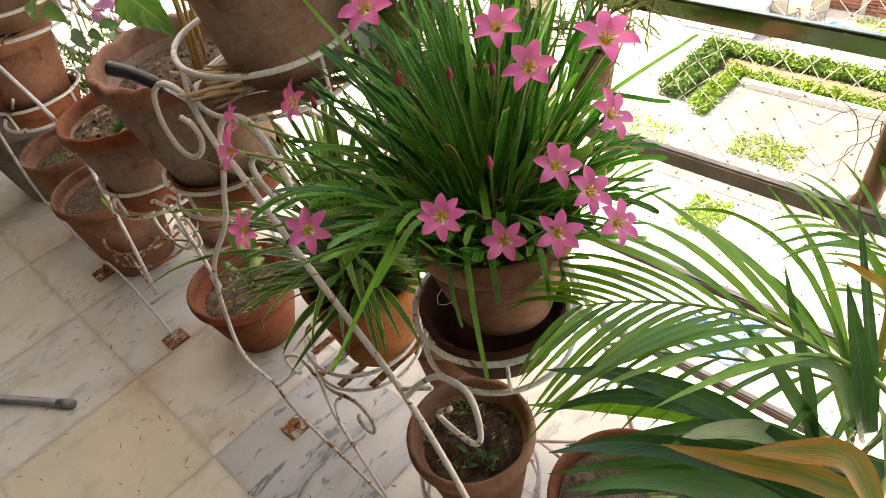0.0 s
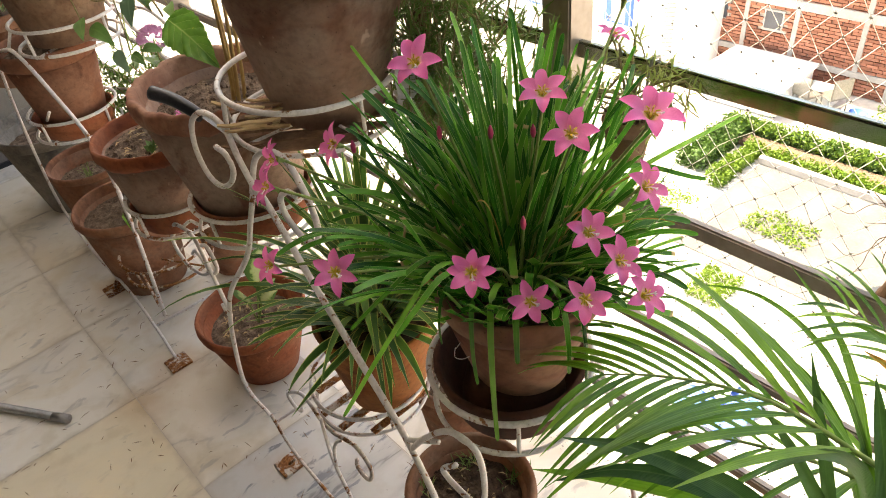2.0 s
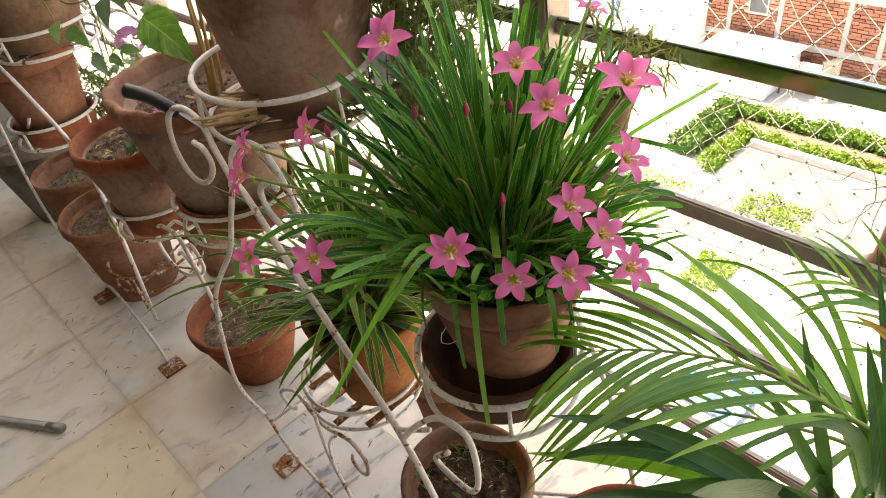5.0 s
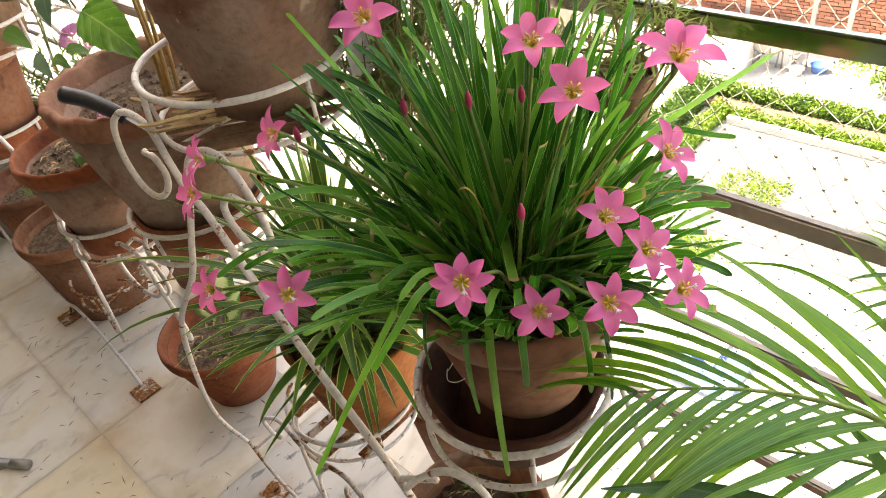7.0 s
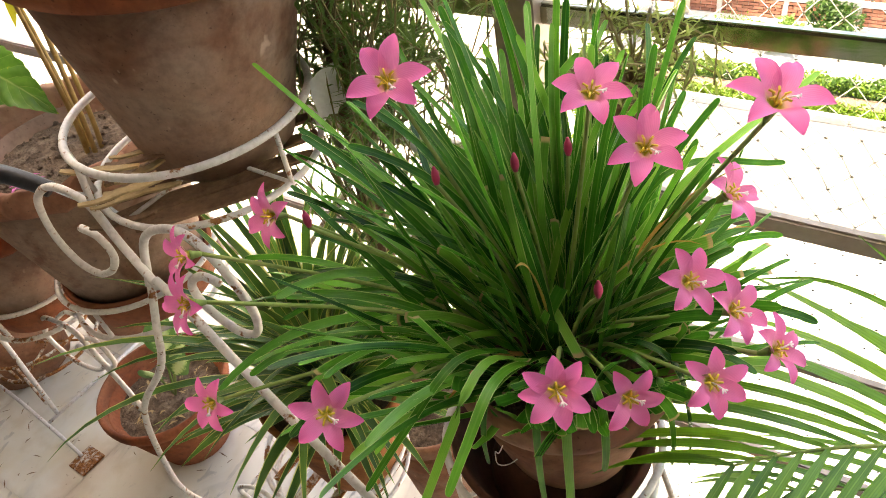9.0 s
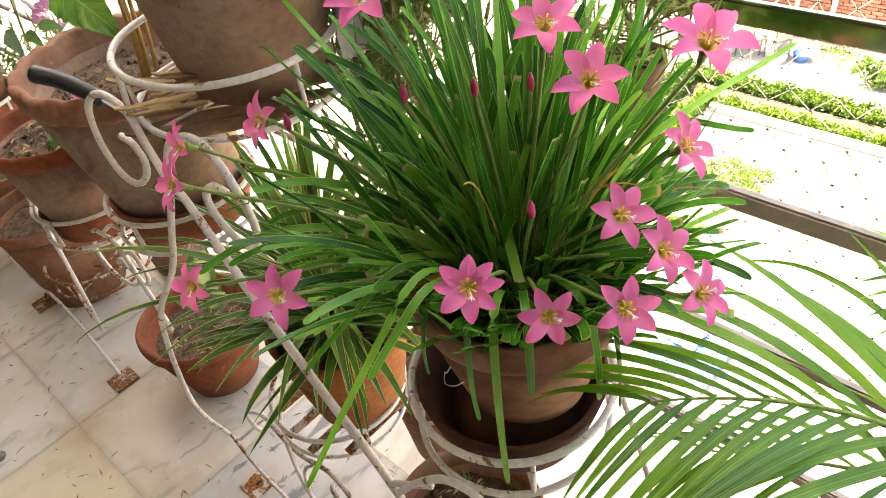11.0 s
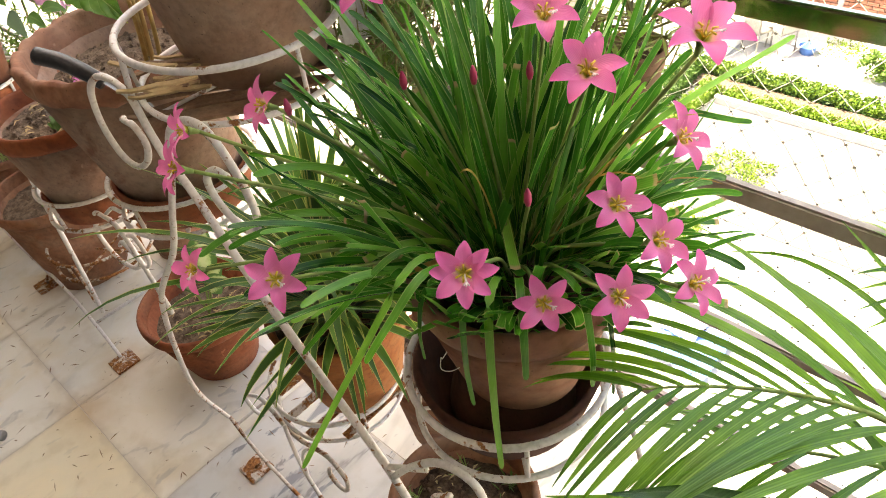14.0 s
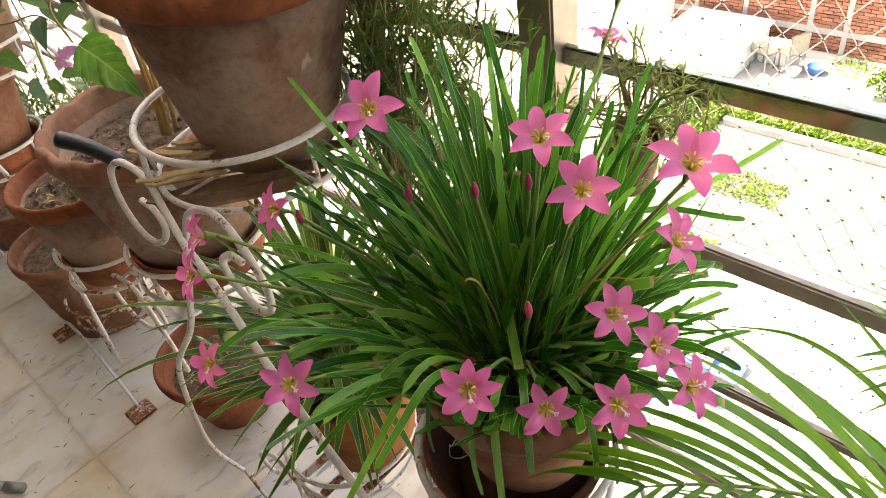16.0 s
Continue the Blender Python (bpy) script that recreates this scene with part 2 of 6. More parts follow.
M_BAND = simple("raw_cement_band", (0.32, 0.30, 0.28), (0.48, 0.455, 0.43), 2, 0.9, fine=20)
M_BLUE = simple("blue_paint", (0.05, 0.14, 0.42), (0.10, 0.24, 0.60), 6, 0.5)
M_DARKGLASS = simple("dark_window_glass", (0.03, 0.035, 0.045), (0.07, 0.08, 0.10), 3, 0.15)
M_WOODPOLE = simple("weathered_brown_wood", (0.12, 0.065, 0.035), (0.26, 0.15, 0.085), 25, 0.85, stretch=(1, 1, 0.2), bump=0.5)
M_BARK = simple("brown_bark", (0.10, 0.055, 0.03), (0.24, 0.14, 0.08), 40, 0.95, bump=0.8, stretch=(1, 1, 0.3))
M_BLACK = simple("black_plastic", (0.012, 0.012, 0.014), (0.03, 0.03, 0.034), 20, 0.38)
M_GREY_TUBE = simple("grey_metal_tube", (0.24, 0.23, 0.21), (0.40, 0.385, 0.36), 30, 0.4, 0.7)
M_STEM = simple("brown_green_stem", (0.16, 0.13, 0.05), (0.26, 0.24, 0.10), 60, 0.7)
M_STALK = simple("pale_green_stalk", (0.13, 0.22, 0.045), (0.24, 0.34, 0.09), 40, 0.55)
M_STRAW = simple("dry_straw", (0.36, 0.24, 0.11), (0.55, 0.41, 0.22), 60, 0.85)
M_STRAW_STEM = simple("yellow_brown_stem", (0.30, 0.20, 0.07), (0.46, 0.34, 0.13), 60, 0.7)
M_KNOT = simple("dark_knots", (0.03, 0.028, 0.026), (0.08, 0.075, 0.07), 60, 0.9)
M_RAG = simple("white_cloth", (0.60, 0.60, 0.62), (0.80, 0.80, 0.82), 20, 0.9)


def twine():
    k = Mat("pale_nylon_twine", 0.6)
    k.colour(k.ramp(k.noise(60, 4), [(0.35, (0.80, 0.77, 0.72)), (0.65, (0.92, 0.90, 0.86))]))
    return k.see_through(0.5).m


M_TWINE = twine()


def leaf_material(name, dark, mid, light, through=0.3, rough=0.42, rib=0.0, edge=None, edge_at=0.36, grain=14, end=None):
    """Leaf green that runs lengthwise; edge: a pale margin, real on the spider plant, partly painted sheen on the
    lilies; rib: a paler middle line.
    """
    k = Mat(name, rough, spec=0.65)
    u, v = k.uv()
    blot = k.noise(22, 4)
    tone = k.mix(0.5, blot, k.info.outputs["Random"])
    c = k.ramp(tone, [(0.30, dark), (0.5, mid), (0.72, light)])
    off = k.math("ABSOLUTE", k.math("SUBTRACT", u, 0.5))
    stripe = k.math("ABSOLUTE", k.math("SINE", k.math("MULTIPLY", u, grain * math.pi)))
    c = k.mix(0.42, c, k.ramp(stripe, [(0, (0.66, 0.72, 0.66)), (0.6, (1.05, 1.05, 1.05))]), "MULTIPLY")
    if rib:
        c = k.mix(k.ramp(off, [(0.0, (rib,) * 3), (0.07, (0, 0, 0))]), c, light)
    if edge:
        c = k.mix(k.ramp(off, [(edge_at, (0, 0, 0)), (edge_at + 0.03, (1, 1, 1))]), c, edge)
    if end:
        c = k.mix(k.ramp(v, [(0.972, (0, 0, 0)), (0.985, (1, 1, 1))]), c, end)
    k.colour(c)
    k.bump(stripe, 0.3, 0.001)
    return k.see_through(through).m


# Lily edges: a pale margin, strengthened to paint in caught sky light.
M_LILY = leaf_material("dark_green_strap_leaf", (0.012, 0.085, 0.010), (0.045, 0.215, 0.022), (0.135, 0.400, 0.055), 0.46, 0.24, 0.25, (0.26, 0.46, 0.11), 0.43, grain=6)
M_LILY_BRIGHT = leaf_material("fresh_green_strap_leaf", (0.040, 0.200, 0.016), (0.105, 0.360, 0.035), (0.21, 0.50, 0.070), 0.48, 0.24, 0.25, (0.34, 0.54, 0.14), 0.43, grain=6)
M_LILY_CUT = leaf_material("clipped_strap_leaf", (0.026, 0.150, 0.014), (0.085, 0.310, 0.032), (0.19, 0.47, 0.065), 0.46, 0.24, 0.2, (0.36, 0.54, 0.15), 0.42, grain=6, end=(0.46, 0.36, 0.17))
M_LILY_DRY = leaf_material("yellowed_leaf", (0.34, 0.16, 0.03), (0.50, 0.28, 0.05), (0.55, 0.38, 0.08), 0.3, 0.6)
M_SPIDER = leaf_material("green_leaf_with_cream_edge", (0.034, 0.115, 0.015), (0.068, 0.185, 0.026), (0.12, 0.26, 0.045), 0.36, 0.32, 0.0, (0.52, 0.54, 0.16), 0.40, grain=6)
M_PALM = leaf_material("palm_leaflet", (0.060, 0.180, 0.010), (0.11, 0.265, 0.018), (0.18, 0.37, 0.04), 0.46, 0.30, 0.6, grain=5)
M_PALM_DEEP = leaf_material("deep_green_palm_leaflet", (0.036, 0.135, 0.008), (0.07, 0.205, 0.013), (0.12, 0.29, 0.028), 0.42, 0.28, 0.6, grain=5)
M_PALM_DARK = leaf_material("dark_palm_leaflet", (0.024, 0.090, 0.022), (0.050, 0.145, 0.034), (0.095, 0.22, 0.058), 0.30, 0.24, 0.5, grain=16)


def browning_leaf():
    """Green drying to orange and brown in streaks that run lengthwise, furthest at the edges and tip."""
    k = Mat("browning_palm_leaflet", 0.5)
    u, v = k.uv()
    off = k.math("ABSOLUTE", k.math("SUBTRACT", u, 0.5))
    streak = k.noise(7, 4, (5.0, 0.5, 1.0), "UV")
    m = k.math("ADD", k.math("MULTIPLY", streak, 1.0), k.math("ADD", k.math("MULTIPLY", off, 0.45), k.math("MULTIPLY", v, 0.16)))
    c = k.ramp(m, [(0.50, (0.09, 0.18, 0.025)), (0.64, (0.22, 0.22, 0.03)), (0.75, (0.42, 0.22, 0.03)), (0.86, (0.34, 0.13, 0.022)), (0.96, (0.15, 0.06, 0.02))])
    stripe = k.math("ABSOLUTE", k.math("SINE", k.math("MULTIPLY", u, 16 * math.pi)))
    c = k.mix(0.35, c, k.ramp(stripe, [(0, (0.62, 0.62, 0.62)), (0.6, (1.05, 1.05, 1.05))]), "MULTIPLY")
    k.colour(c)
    k.bump(stripe, 0.2, 0.001)
    return k.see_through(0.3).m


M_PALM_DRY = browning_leaf()
M_BROAD = leaf_material("broad_green_leaf", (0.05, 0.13, 0.025), (0.085, 0.19, 0.04), (0.14, 0.27, 0.07), 0.3, 0.45, 0.5, grain=22)
M_TEAL_LEAF = leaf_material("grey_green_leaf", (0.05, 0.11, 0.06), (0.085, 0.16, 0.09), (0.13, 0.22, 0.13), 0.25, 0.4, 0.5, grain=18)
M_YELLOW_LEAF = leaf_material("yellow_leaf", (0.40, 0.36, 0.02), (0.55, 0.50, 0.04), (0.62, 0.58, 0.08), 0.4, 0.5, 0.2)
M_NEEDLE = leaf_material("needle_green", (0.07, 0.15, 0.02), (0.13, 0.24, 0.04), (0.23, 0.35, 0.08), 0.35, 0.45)
M_SUCCULENT = leaf_material("succulent_needle", (0.14, 0.23, 0.04), (0.22, 0.32, 0.06), (0.34, 0.42, 0.12), 0.35, 0.45)
M_HEDGE = leaf_material("hedge_green", (0.035, 0.09, 0.012), (0.075, 0.16, 0.022), (0.14, 0.25, 0.04), 0.35, 0.5)
M_HEDGE_LIME = leaf_material("lime_hedge", (0.10, 0.19, 0.012), (0.17, 0.28, 0.02), (0.26, 0.38, 0.03), 0.35, 0.5)


def veined_leaf_material():
    """Side veins run obliquely from the midrib, paler than the blade."""
    k = Mat("veined_green_leaf", 0.42)
    u, v = k.uv()
    off = k.math("ABSOLUTE", k.math("SUBTRACT", u, 0.5))
    run = k.math("ADD", k.math("SUBTRACT", v, k.math("MULTIPLY", off, 0.55)), k.math("MULTIPLY", k.noise(40, 3), 0.03))
    side = k.math("ABSOLUTE", k.math("SINE", k.math("MULTIPLY", run, 7 * math.pi)))
    c = k.ramp(k.noise(30, 4), [(0.3, (0.055, 0.16, 0.02)), (0.5, (0.09, 0.23, 0.03)), (0.72, (0.15, 0.31, 0.05))])
    c = k.mix(k.ramp(side, [(0.0, (0.8, 0.8, 0.8)), (0.10, (0, 0, 0))]), c, (0.26, 0.40, 0.12))
    c = k.mix(k.ramp(off, [(0.0, (0.9, 0.9, 0.9)), (0.03, (0, 0, 0))]), c, (0.30, 0.42, 0.14))
    c = k.mix(k.ramp(k.noise(60, 3), [(0.70, (0, 0, 0)), (0.74, (1, 1, 1))]), c, (0.45, 0.42, 0.05))
    k.colour(c)
    k.bump(side, 0.4, 0.003)
    return k.see_through(0.35).m


M_VEINED = veined_leaf_material()


def mottled_leaf():
    k = Mat("cream_mottled_leaf", 0.45)
    u, v = k.uv()
    off = k.math("ABSOLUTE", k.math("SUBTRACT", u, 0.5))
    spot = k.noise(120, 4)
    m = k.math("ADD", k.math("MULTIPLY", off, 1.5), k.math("MULTIPLY", spot, 0.55))
    k.colour(k.ramp(m, [(0.42, (0.50, 0.58, 0.30)), (0.62, (0.34, 0.46, 0.18)), (0.74, (0.07, 0.17, 0.04))]))
    return k.see_through(0.3).m


M_MOTTLED = mottled_leaf()


def petal_material(name, throat, near, body, tip):
    k = Mat(name, 0.5, spec=0.3)
    u, v = k.uv()
    c = k.ramp(v, [(0.0, throat), (0.09, throat), (0.17, near), (0.27, body), (0.62, tuple(0.5 * (p + q) for p, q in zip(body, tip))), (1.0, tip)])
    stripe = k.math("ABSOLUTE", k.math("SINE", k.math("MULTIPLY", u, 13 * math.pi)))
    c = k.mix(0.34, c, k.ramp(stripe, [(0, (0.84, 0.62, 0.76)), (0.5, (1.05, 1.05, 1.05))]), "MULTIPLY")
    c = k.mix(0.45, c, k.ramp(k.info.outputs["Random"], [(0, (0.92, 0.80, 0.90)), (1, (1.08, 1.16, 1.08))]), "MULTIPLY")
    c = k.mix(0.5, c, k.ramp(k.noise(55, 4), [(0.3, (0.93, 0.78, 0.88)), (0.7, (1.05, 1.12, 1.06))]), "MULTIPLY")
    k.colour(c)
    k.bump(stripe, 0.22, 0.001)
    return k.see_through(0.35).m


M_PETAL = petal_material("pink_petal", (0.52, 0.54, 0.05), (0.92, 0.62, 0.50), (0.86, 0.26, 0.53), (0.82, 0.15, 0.44))
M_BUD = simple("crimson_bud", (0.34, 0.02, 0.07), (0.52, 0.05, 0.14), 120, 0.5)
M_STAMEN = simple("yellow_stamen", (0.50, 0.36, 0.03), (0.78, 0.60, 0.07), 200, 0.6)
M_STIGMA = simple("white_stigma", (0.80, 0.72, 0.74), (0.9, 0.85, 0.85), 200, 0.5)
M_MAUVE = simple("mauve_petals", (0.66, 0.30, 0.58), (0.82, 0.55, 0.76), 120, 0.6)
M_MAGENTA = simple("magenta_petals", (0.55, 0.08, 0.38), (0.72, 0.22, 0.55), 120, 0.6)


def brick_material():
    k = Mat("red_brick", 0.9, spec=0.2)
    t = k.ramp(k.info.outputs["Random"], [(0, (0.31, 0.135, 0.09)), (0.5, (0.36, 0.165, 0.112)), (1, (0.40, 0.20, 0.14))])
    geo = k.t.nodes.new("ShaderNodeNewGeometry")
    t2 = k.ramp(geo.outputs["Random Per Island"], [(0, (0.68, 0.64, 0.62)), (1, (1.32, 1.3, 1.3))])
    k.colour(k.mix(0.9, t, t2, "MULTIPLY"))
    return k.bump(k.noise(25, 4), 0.4, 0.01).m


M_BRICK = brick_material()


# ---- shapes ----
def mesh_from(bm, name, material, smooth=True):
    me = bpy.data.meshes.new(name)
    bm.normal_update()
    bm.to_mesh(me)
    bm.free()
    for p in me.polygons:
        p.use_smooth = smooth
    me.materials.append(material)
    return me


def part(name, bm, material, parent=None, label="", smooth=True):
    ob = new(name, mesh_from(bm, name, material, smooth))
    ob.parent = parent
    return tagged(ob, label)


def thing(name, place, label, category, group="", kind="", turn=0.0):
    e = new(name)
    e.empty_display_size = 0.05
    e.matrix_basis = pose(*place, 0, 0, turn)
    return tagged(e, label, category, group, kind)


def structure(name, bm, material, label, category="", smooth=False):
    ob = part(name, bm, material, None, label, smooth)
    return tagged(ob, label, category or name.split("_")[0], kind="structure")


def curve_points(pts, per=6):
    """A smooth line through a few points."""
    p = [Vector(q) for q in pts]
    if len(p) < 3:
        return p
    p = [p[0] * 2 - p[1]] + p + [p[-1] * 2 - p[-2]]
    out = []
    for i in range(1, len(p) - 2):
        for j in range(per):
            t = j / per
            a, b, c, d = p[i - 1], p[i], p[i + 1], p[i + 2]
            out.append(0.5 * ((2 * b) + (c - a) * t + (2 * a - 5 * b + 4 * c - d) * t * t + (3 * b - a - 3 * c + d) * t ** 3))
    out.append(p[-2])
    return out


def tube(bm, pts, radius, sides=8, closed=False, taper=None):
    """A round bar along pts; radius a number; taper: the end's share of it."""
    n = len(pts)
    rings = []
    ref = None
    for i, q in enumerate(pts):
        a = pts[(i - 1) % n] if (closed or i > 0) else q
        b = pts[(i + 1) % n] if (closed or i < n - 1) else q
        t = (b - a).normalized()
        if ref is None:
            ref = t.orthogonal().normalized()
        ref = (ref - t * ref.dot(t)).normalized()
        side = t.cross(ref)
        r = radius * (1 if taper is None else 1 + (taper - 1) * i / max(1, n - 1))
        rings.append([bm.verts.new(q + (ref * math.cos(w) + side * math.sin(w)) * r) for w in (2 * math.pi * s / sides for s in range(sides))])
    for i in range(n if closed else n - 1):
        a, b = rings[i], rings[(i + 1) % n]
        shift = 0
        if closed and i == n - 1:
            shift = min(range(sides), key=lambda s: (a[0].co - b[s].co).length)
        for s in range(sides):
            bm.faces.new((a[s], a[(s + 1) % sides], b[(s + 1 + shift) % sides], b[(s + shift) % sides]))
    if not closed:
        bm.faces.new(rings[0][::-1])
        bm.faces.new(rings[-1])
    return bm


def rod(pts, radius, sides=8, per=6, taper=None):
    return tube(bmesh.new(), curve_points(pts, per), radius, sides, taper=taper)


def hoop(centre, r, radius, tilt=(0.0, 0.0), wobble=0.0, sides=8, count=48, a0=0.0, a1=360.0):
    bm = bmesh.new()
    full = abs(a1 - a0) >= 360
    pts = []
    for i in range(count if full else count + 1):
        w = radians(a0 + (a1 - a0) * i / count)
        rr = r * (1 + wobble * math.sin(2 * w + 0.7))
        pts.append(Vector((centre[0] + rr * math.cos(w), centre[1] + rr * math.sin(w), centre[2] + tilt[0] * rr * math.cos(w) + tilt[1] * rr * math.sin(w))))
    return tube(bm, pts, radius, sides, closed=full)


def lathe(profile, sides=48, uneven=0.0, seed=0):
    """A turned body from (radius, height) pairs, open or closed at its ends where the radius is 0."""
    bm = bmesh.new()
    rows = []
    for r, z in profile:
        if r < 1e-6:
            rows.append([bm.verts.new((0, 0, z))])
            continue
        row = []
        for s in range(sides):
            w = 2 * math.pi * s / sides
            k = 1 + uneven * noise.noise(Vector((math.cos(w) * 1.3 + seed, math.sin(w) * 1.3, z * 9)))
            row.append(bm.verts.new((r * k * math.cos(w), r * k * math.sin(w), z)))
        rows.append(row)
    for a, b in zip(rows, rows[1:]):
        if len(a) == 1 and len(b) == 1:
            continue
        for s in range(sides):
            if len(a) == 1:
                bm.faces.new((a[0], b[(s + 1) % sides], b[s]))
            elif len(b) == 1:
                bm.faces.new((a[s], a[(s + 1) % sides], b[0]))
            else:
                bm.faces.new((a[s], a[(s + 1) % sides], b[(s + 1) % sides], b[s]))
    bmesh.ops.recalc_face_normals(bm, faces=bm.faces)
    return bm


def box(lo, hi, bevel=0.0, segments=2):
    bm = bmesh.new()
    bmesh.ops.create_cube(bm, size=1)
    for v in bm.verts:
        v.co = Vector([lo[i] + (v.co[i] + 0.5) * (hi[i] - lo[i]) for i in range(3)])
    if bevel:
        bmesh.ops.bevel(bm, geom=bm.edges[:], offset=bevel, segments=segments, affect="EDGES")
    return bm


def blade(bm, pts, width, normal, fold=0.15, tip="round", twist=0.0, start=0.55):
    """A strap leaf along pts, three points across; normal: what its upper face looks towards."""
    uv = bm.loops.layers.uv.verify()
    n = len(pts)
    shares = [i / (n - 1) for i in range(n)]
    long = sum((b - a).length for a, b in zip(pts, pts[1:]))
    if tip == "round":
        a, b = pts[-2], pts[-1]
        cuts = [1 - k * width / long for k in (0.9, 0.45, 0.2, 0.07, 0.0) if k * width / long * (n - 1) < 0.95]
        shares = shares[:-1] + cuts
        pts = list(pts[:-1]) + [b.lerp(a, (1 - c) * (n - 1)) for c in cuts]
        n = len(pts)
    rows = []
    for i, q in enumerate(pts):
        t = (pts[min(i + 1, n - 1)] - pts[max(i - 1, 0)]).normalized()
        f = shares[i]
        side = t.cross(Vector(normal))
        if side.length < 1e-4:
            side = t.orthogonal()
        side.normalize()
        up = side.cross(t).normalized()
        if twist:
            a = twist * f
            side, up = side * math.cos(a) + up * math.sin(a), up * math.cos(a) - side * math.sin(a)
        w = width * 0.5 * min(1.0, start + (1 - start) * f * 4)
        if tip == "round":
            e = min(1.0, (1 - f) * long / (width * 0.9))
            w *= (math.sqrt(max(0.0, 1 - (1 - e) ** 2)) * 0.95 + 0.05) * (1 - 0.25 * max(0.0, f - 0.6) / 0.4)
        elif tip == "point":
            w *= (1 - max(0.0, (f - 0.45) / 0.55) ** 1.6) * 0.96 + 0.04
        elif tip == "ovate":
            w *= max(0.03, math.sin(math.pi * min(1, 0.04 + 0.96 * f) ** 0.72) ** 0.9)
        elif tip == "lance":
            w *= max(0.04, math.sin(math.pi * min(1, 0.08 + f * 0.92)) ** 0.8)
        rows.append((bm.verts.new(q - side * w + up * w * fold * 2), bm.verts.new(q), bm.verts.new(q + side * w + up * w * fold * 2), f))
    for a, b in zip(rows, rows[1:]):
        for j in (0, 1):
            face = bm.faces.new((a[j], a[j + 1], b[j + 1], b[j]))
            for loop, (uu, vv) in zip(face.loops, ((j * 0.5, a[3]), (j * 0.5 + 0.5, a[3]), (j * 0.5 + 0.5, b[3]), (j * 0.5, b[3]))):
                loop[uv].uv = (uu, vv)
    return bm


def arc(base, heading, rise, length, droop, n=12, sway=0.0):
    """Points of an arching leaf: heading and rise in degrees, droop: degrees by which it bends over on its way."""
    p, out = Vector(base), [Vector(base)]
    for i in range(n):
        f = (i + 0.5) / n
        e = radians(rise - droop * f ** 1.5)
        h = radians(heading + sway * f)
        p = p + Vector((math.cos(e) * math.cos(h), math.cos(e) * math.sin(h), math.sin(e))) * (length / n)
        out.append(p.copy())
    return out


def reach(base, tip, lift, n=12):
    """Points of a leaf or stalk from base to tip that rises above the straight line by lift."""
    a, b = Vector(base), Vector(tip)
    mid = (a + b) / 2 + Vector((0, 0, lift))
    return [a * (1 - t) ** 2 + mid * 2 * t * (1 - t) + b * t * t for t in (i / n for i in range(n + 1))]

# ---- the balcony ----
TILE, TX, TY = 0.42, 0.395, 1.965
FLOOR_X0, FLOOR_X1, FLOOR_Y0, FLOOR_Y1 = -1.70, 1.15, -2.2, 3.80
floor = structure("floor", box((FLOOR_X0, FLOOR_Y0, -0.16), (FLOOR_X1, FLOOR_Y1, -0.0014)), M_GROUT, "marble balcony floor, white tiles with thin grey joints", "floor")
# Unseen walls, darkened to cut fill light and dim the rail's reflection.
structure("wall_house", box((-1.85, -2.35, -0.16), (-1.70, 3.95, 2.9)), M_PLASTER, "unseen dark wall closing the balcony's house side", "wall")
structure("wall_near", box((-1.70, -2.35, -0.16), (1.06, -2.2, 2.9)), M_PLASTER, "unseen dark wall closing the balcony's near end", "wall")
structure("baseboard", box((-1.70, 3.785, 0.0), (1.06, 3.80, 0.02)), M_BLACK, "thin black strip along the foot of the wall", "baseboard")
structure("wall_far", box((-1.70, 3.80, -0.16), (1.06, 3.95, 2.9)), M_GREYWALL, "dark grey wall at the balcony's far end", "wall")
# Unseen; outer edge set so sun reaches the net but not the plants.
structure("ceiling", box((-1.85, -2.35, 2.9), (1.0, 3.95, 3.05)), M_CEIL, "unseen plain white balcony ceiling, edge set to shape the light", "ceiling")


# ---- railing ----
def railing():
    rail = thing("railing", (1.0, 0.9, 0), "stainless steel balcony railing with square posts", "railing", kind="structure")

    def bar(name, lo, hi, m, label):
        bm = box(lo, hi, 0.003)
        for v in bm.verts:
            v.co -= Vector((1.0, 0.9, 0))
        return part(name, bm, m, rail, label, False)

    bar("top_rail", (0.996, -2.2, 1.083), (1.008, 3.8, 1.107), M_STEEL, "polished steel top rail")
    bar("lower_rail", (0.994, -2.2, 0.870), (1.008, 3.8, 0.896), M_STEEL_DULL, "dull brownish steel lower rail")
    bar("bottom_rail", (0.990, -2.2, 0.664), (1.004, 3.8, 0.682), M_STEEL_DULL, "dull brownish steel bottom rail")
    bar("foot_rail", (0.990, -2.2, 0.450), (1.004, 3.8, 0.470), M_STEEL_DULL, "dull brownish steel foot rail")
    for y in (-1.9, -0.5, 0.905, 2.3, 3.74):
        bar("post", (0.978, y - 0.025, 0.660), (1.03, y + 0.025, 1.75), M_STEEL_DULL, "square steel post")
    return rail


railing()

brace = thing("net_pole", (1.06, 0.44, 0.83), "short brown weathered wooden pole tied behind the railing", "pole")
part("shaft", rod([(0, 0, 0.02), (0.004, -0.01, 0.10), (0.03, -0.03, 0.6)], 0.014, 8), M_WOODPOLE, brace)
part("foot", box((-0.02, -0.02, -0.01), (0.02, 0.02, 0.025), 0.004), M_GREY_TUBE, brace, "grey metal foot")


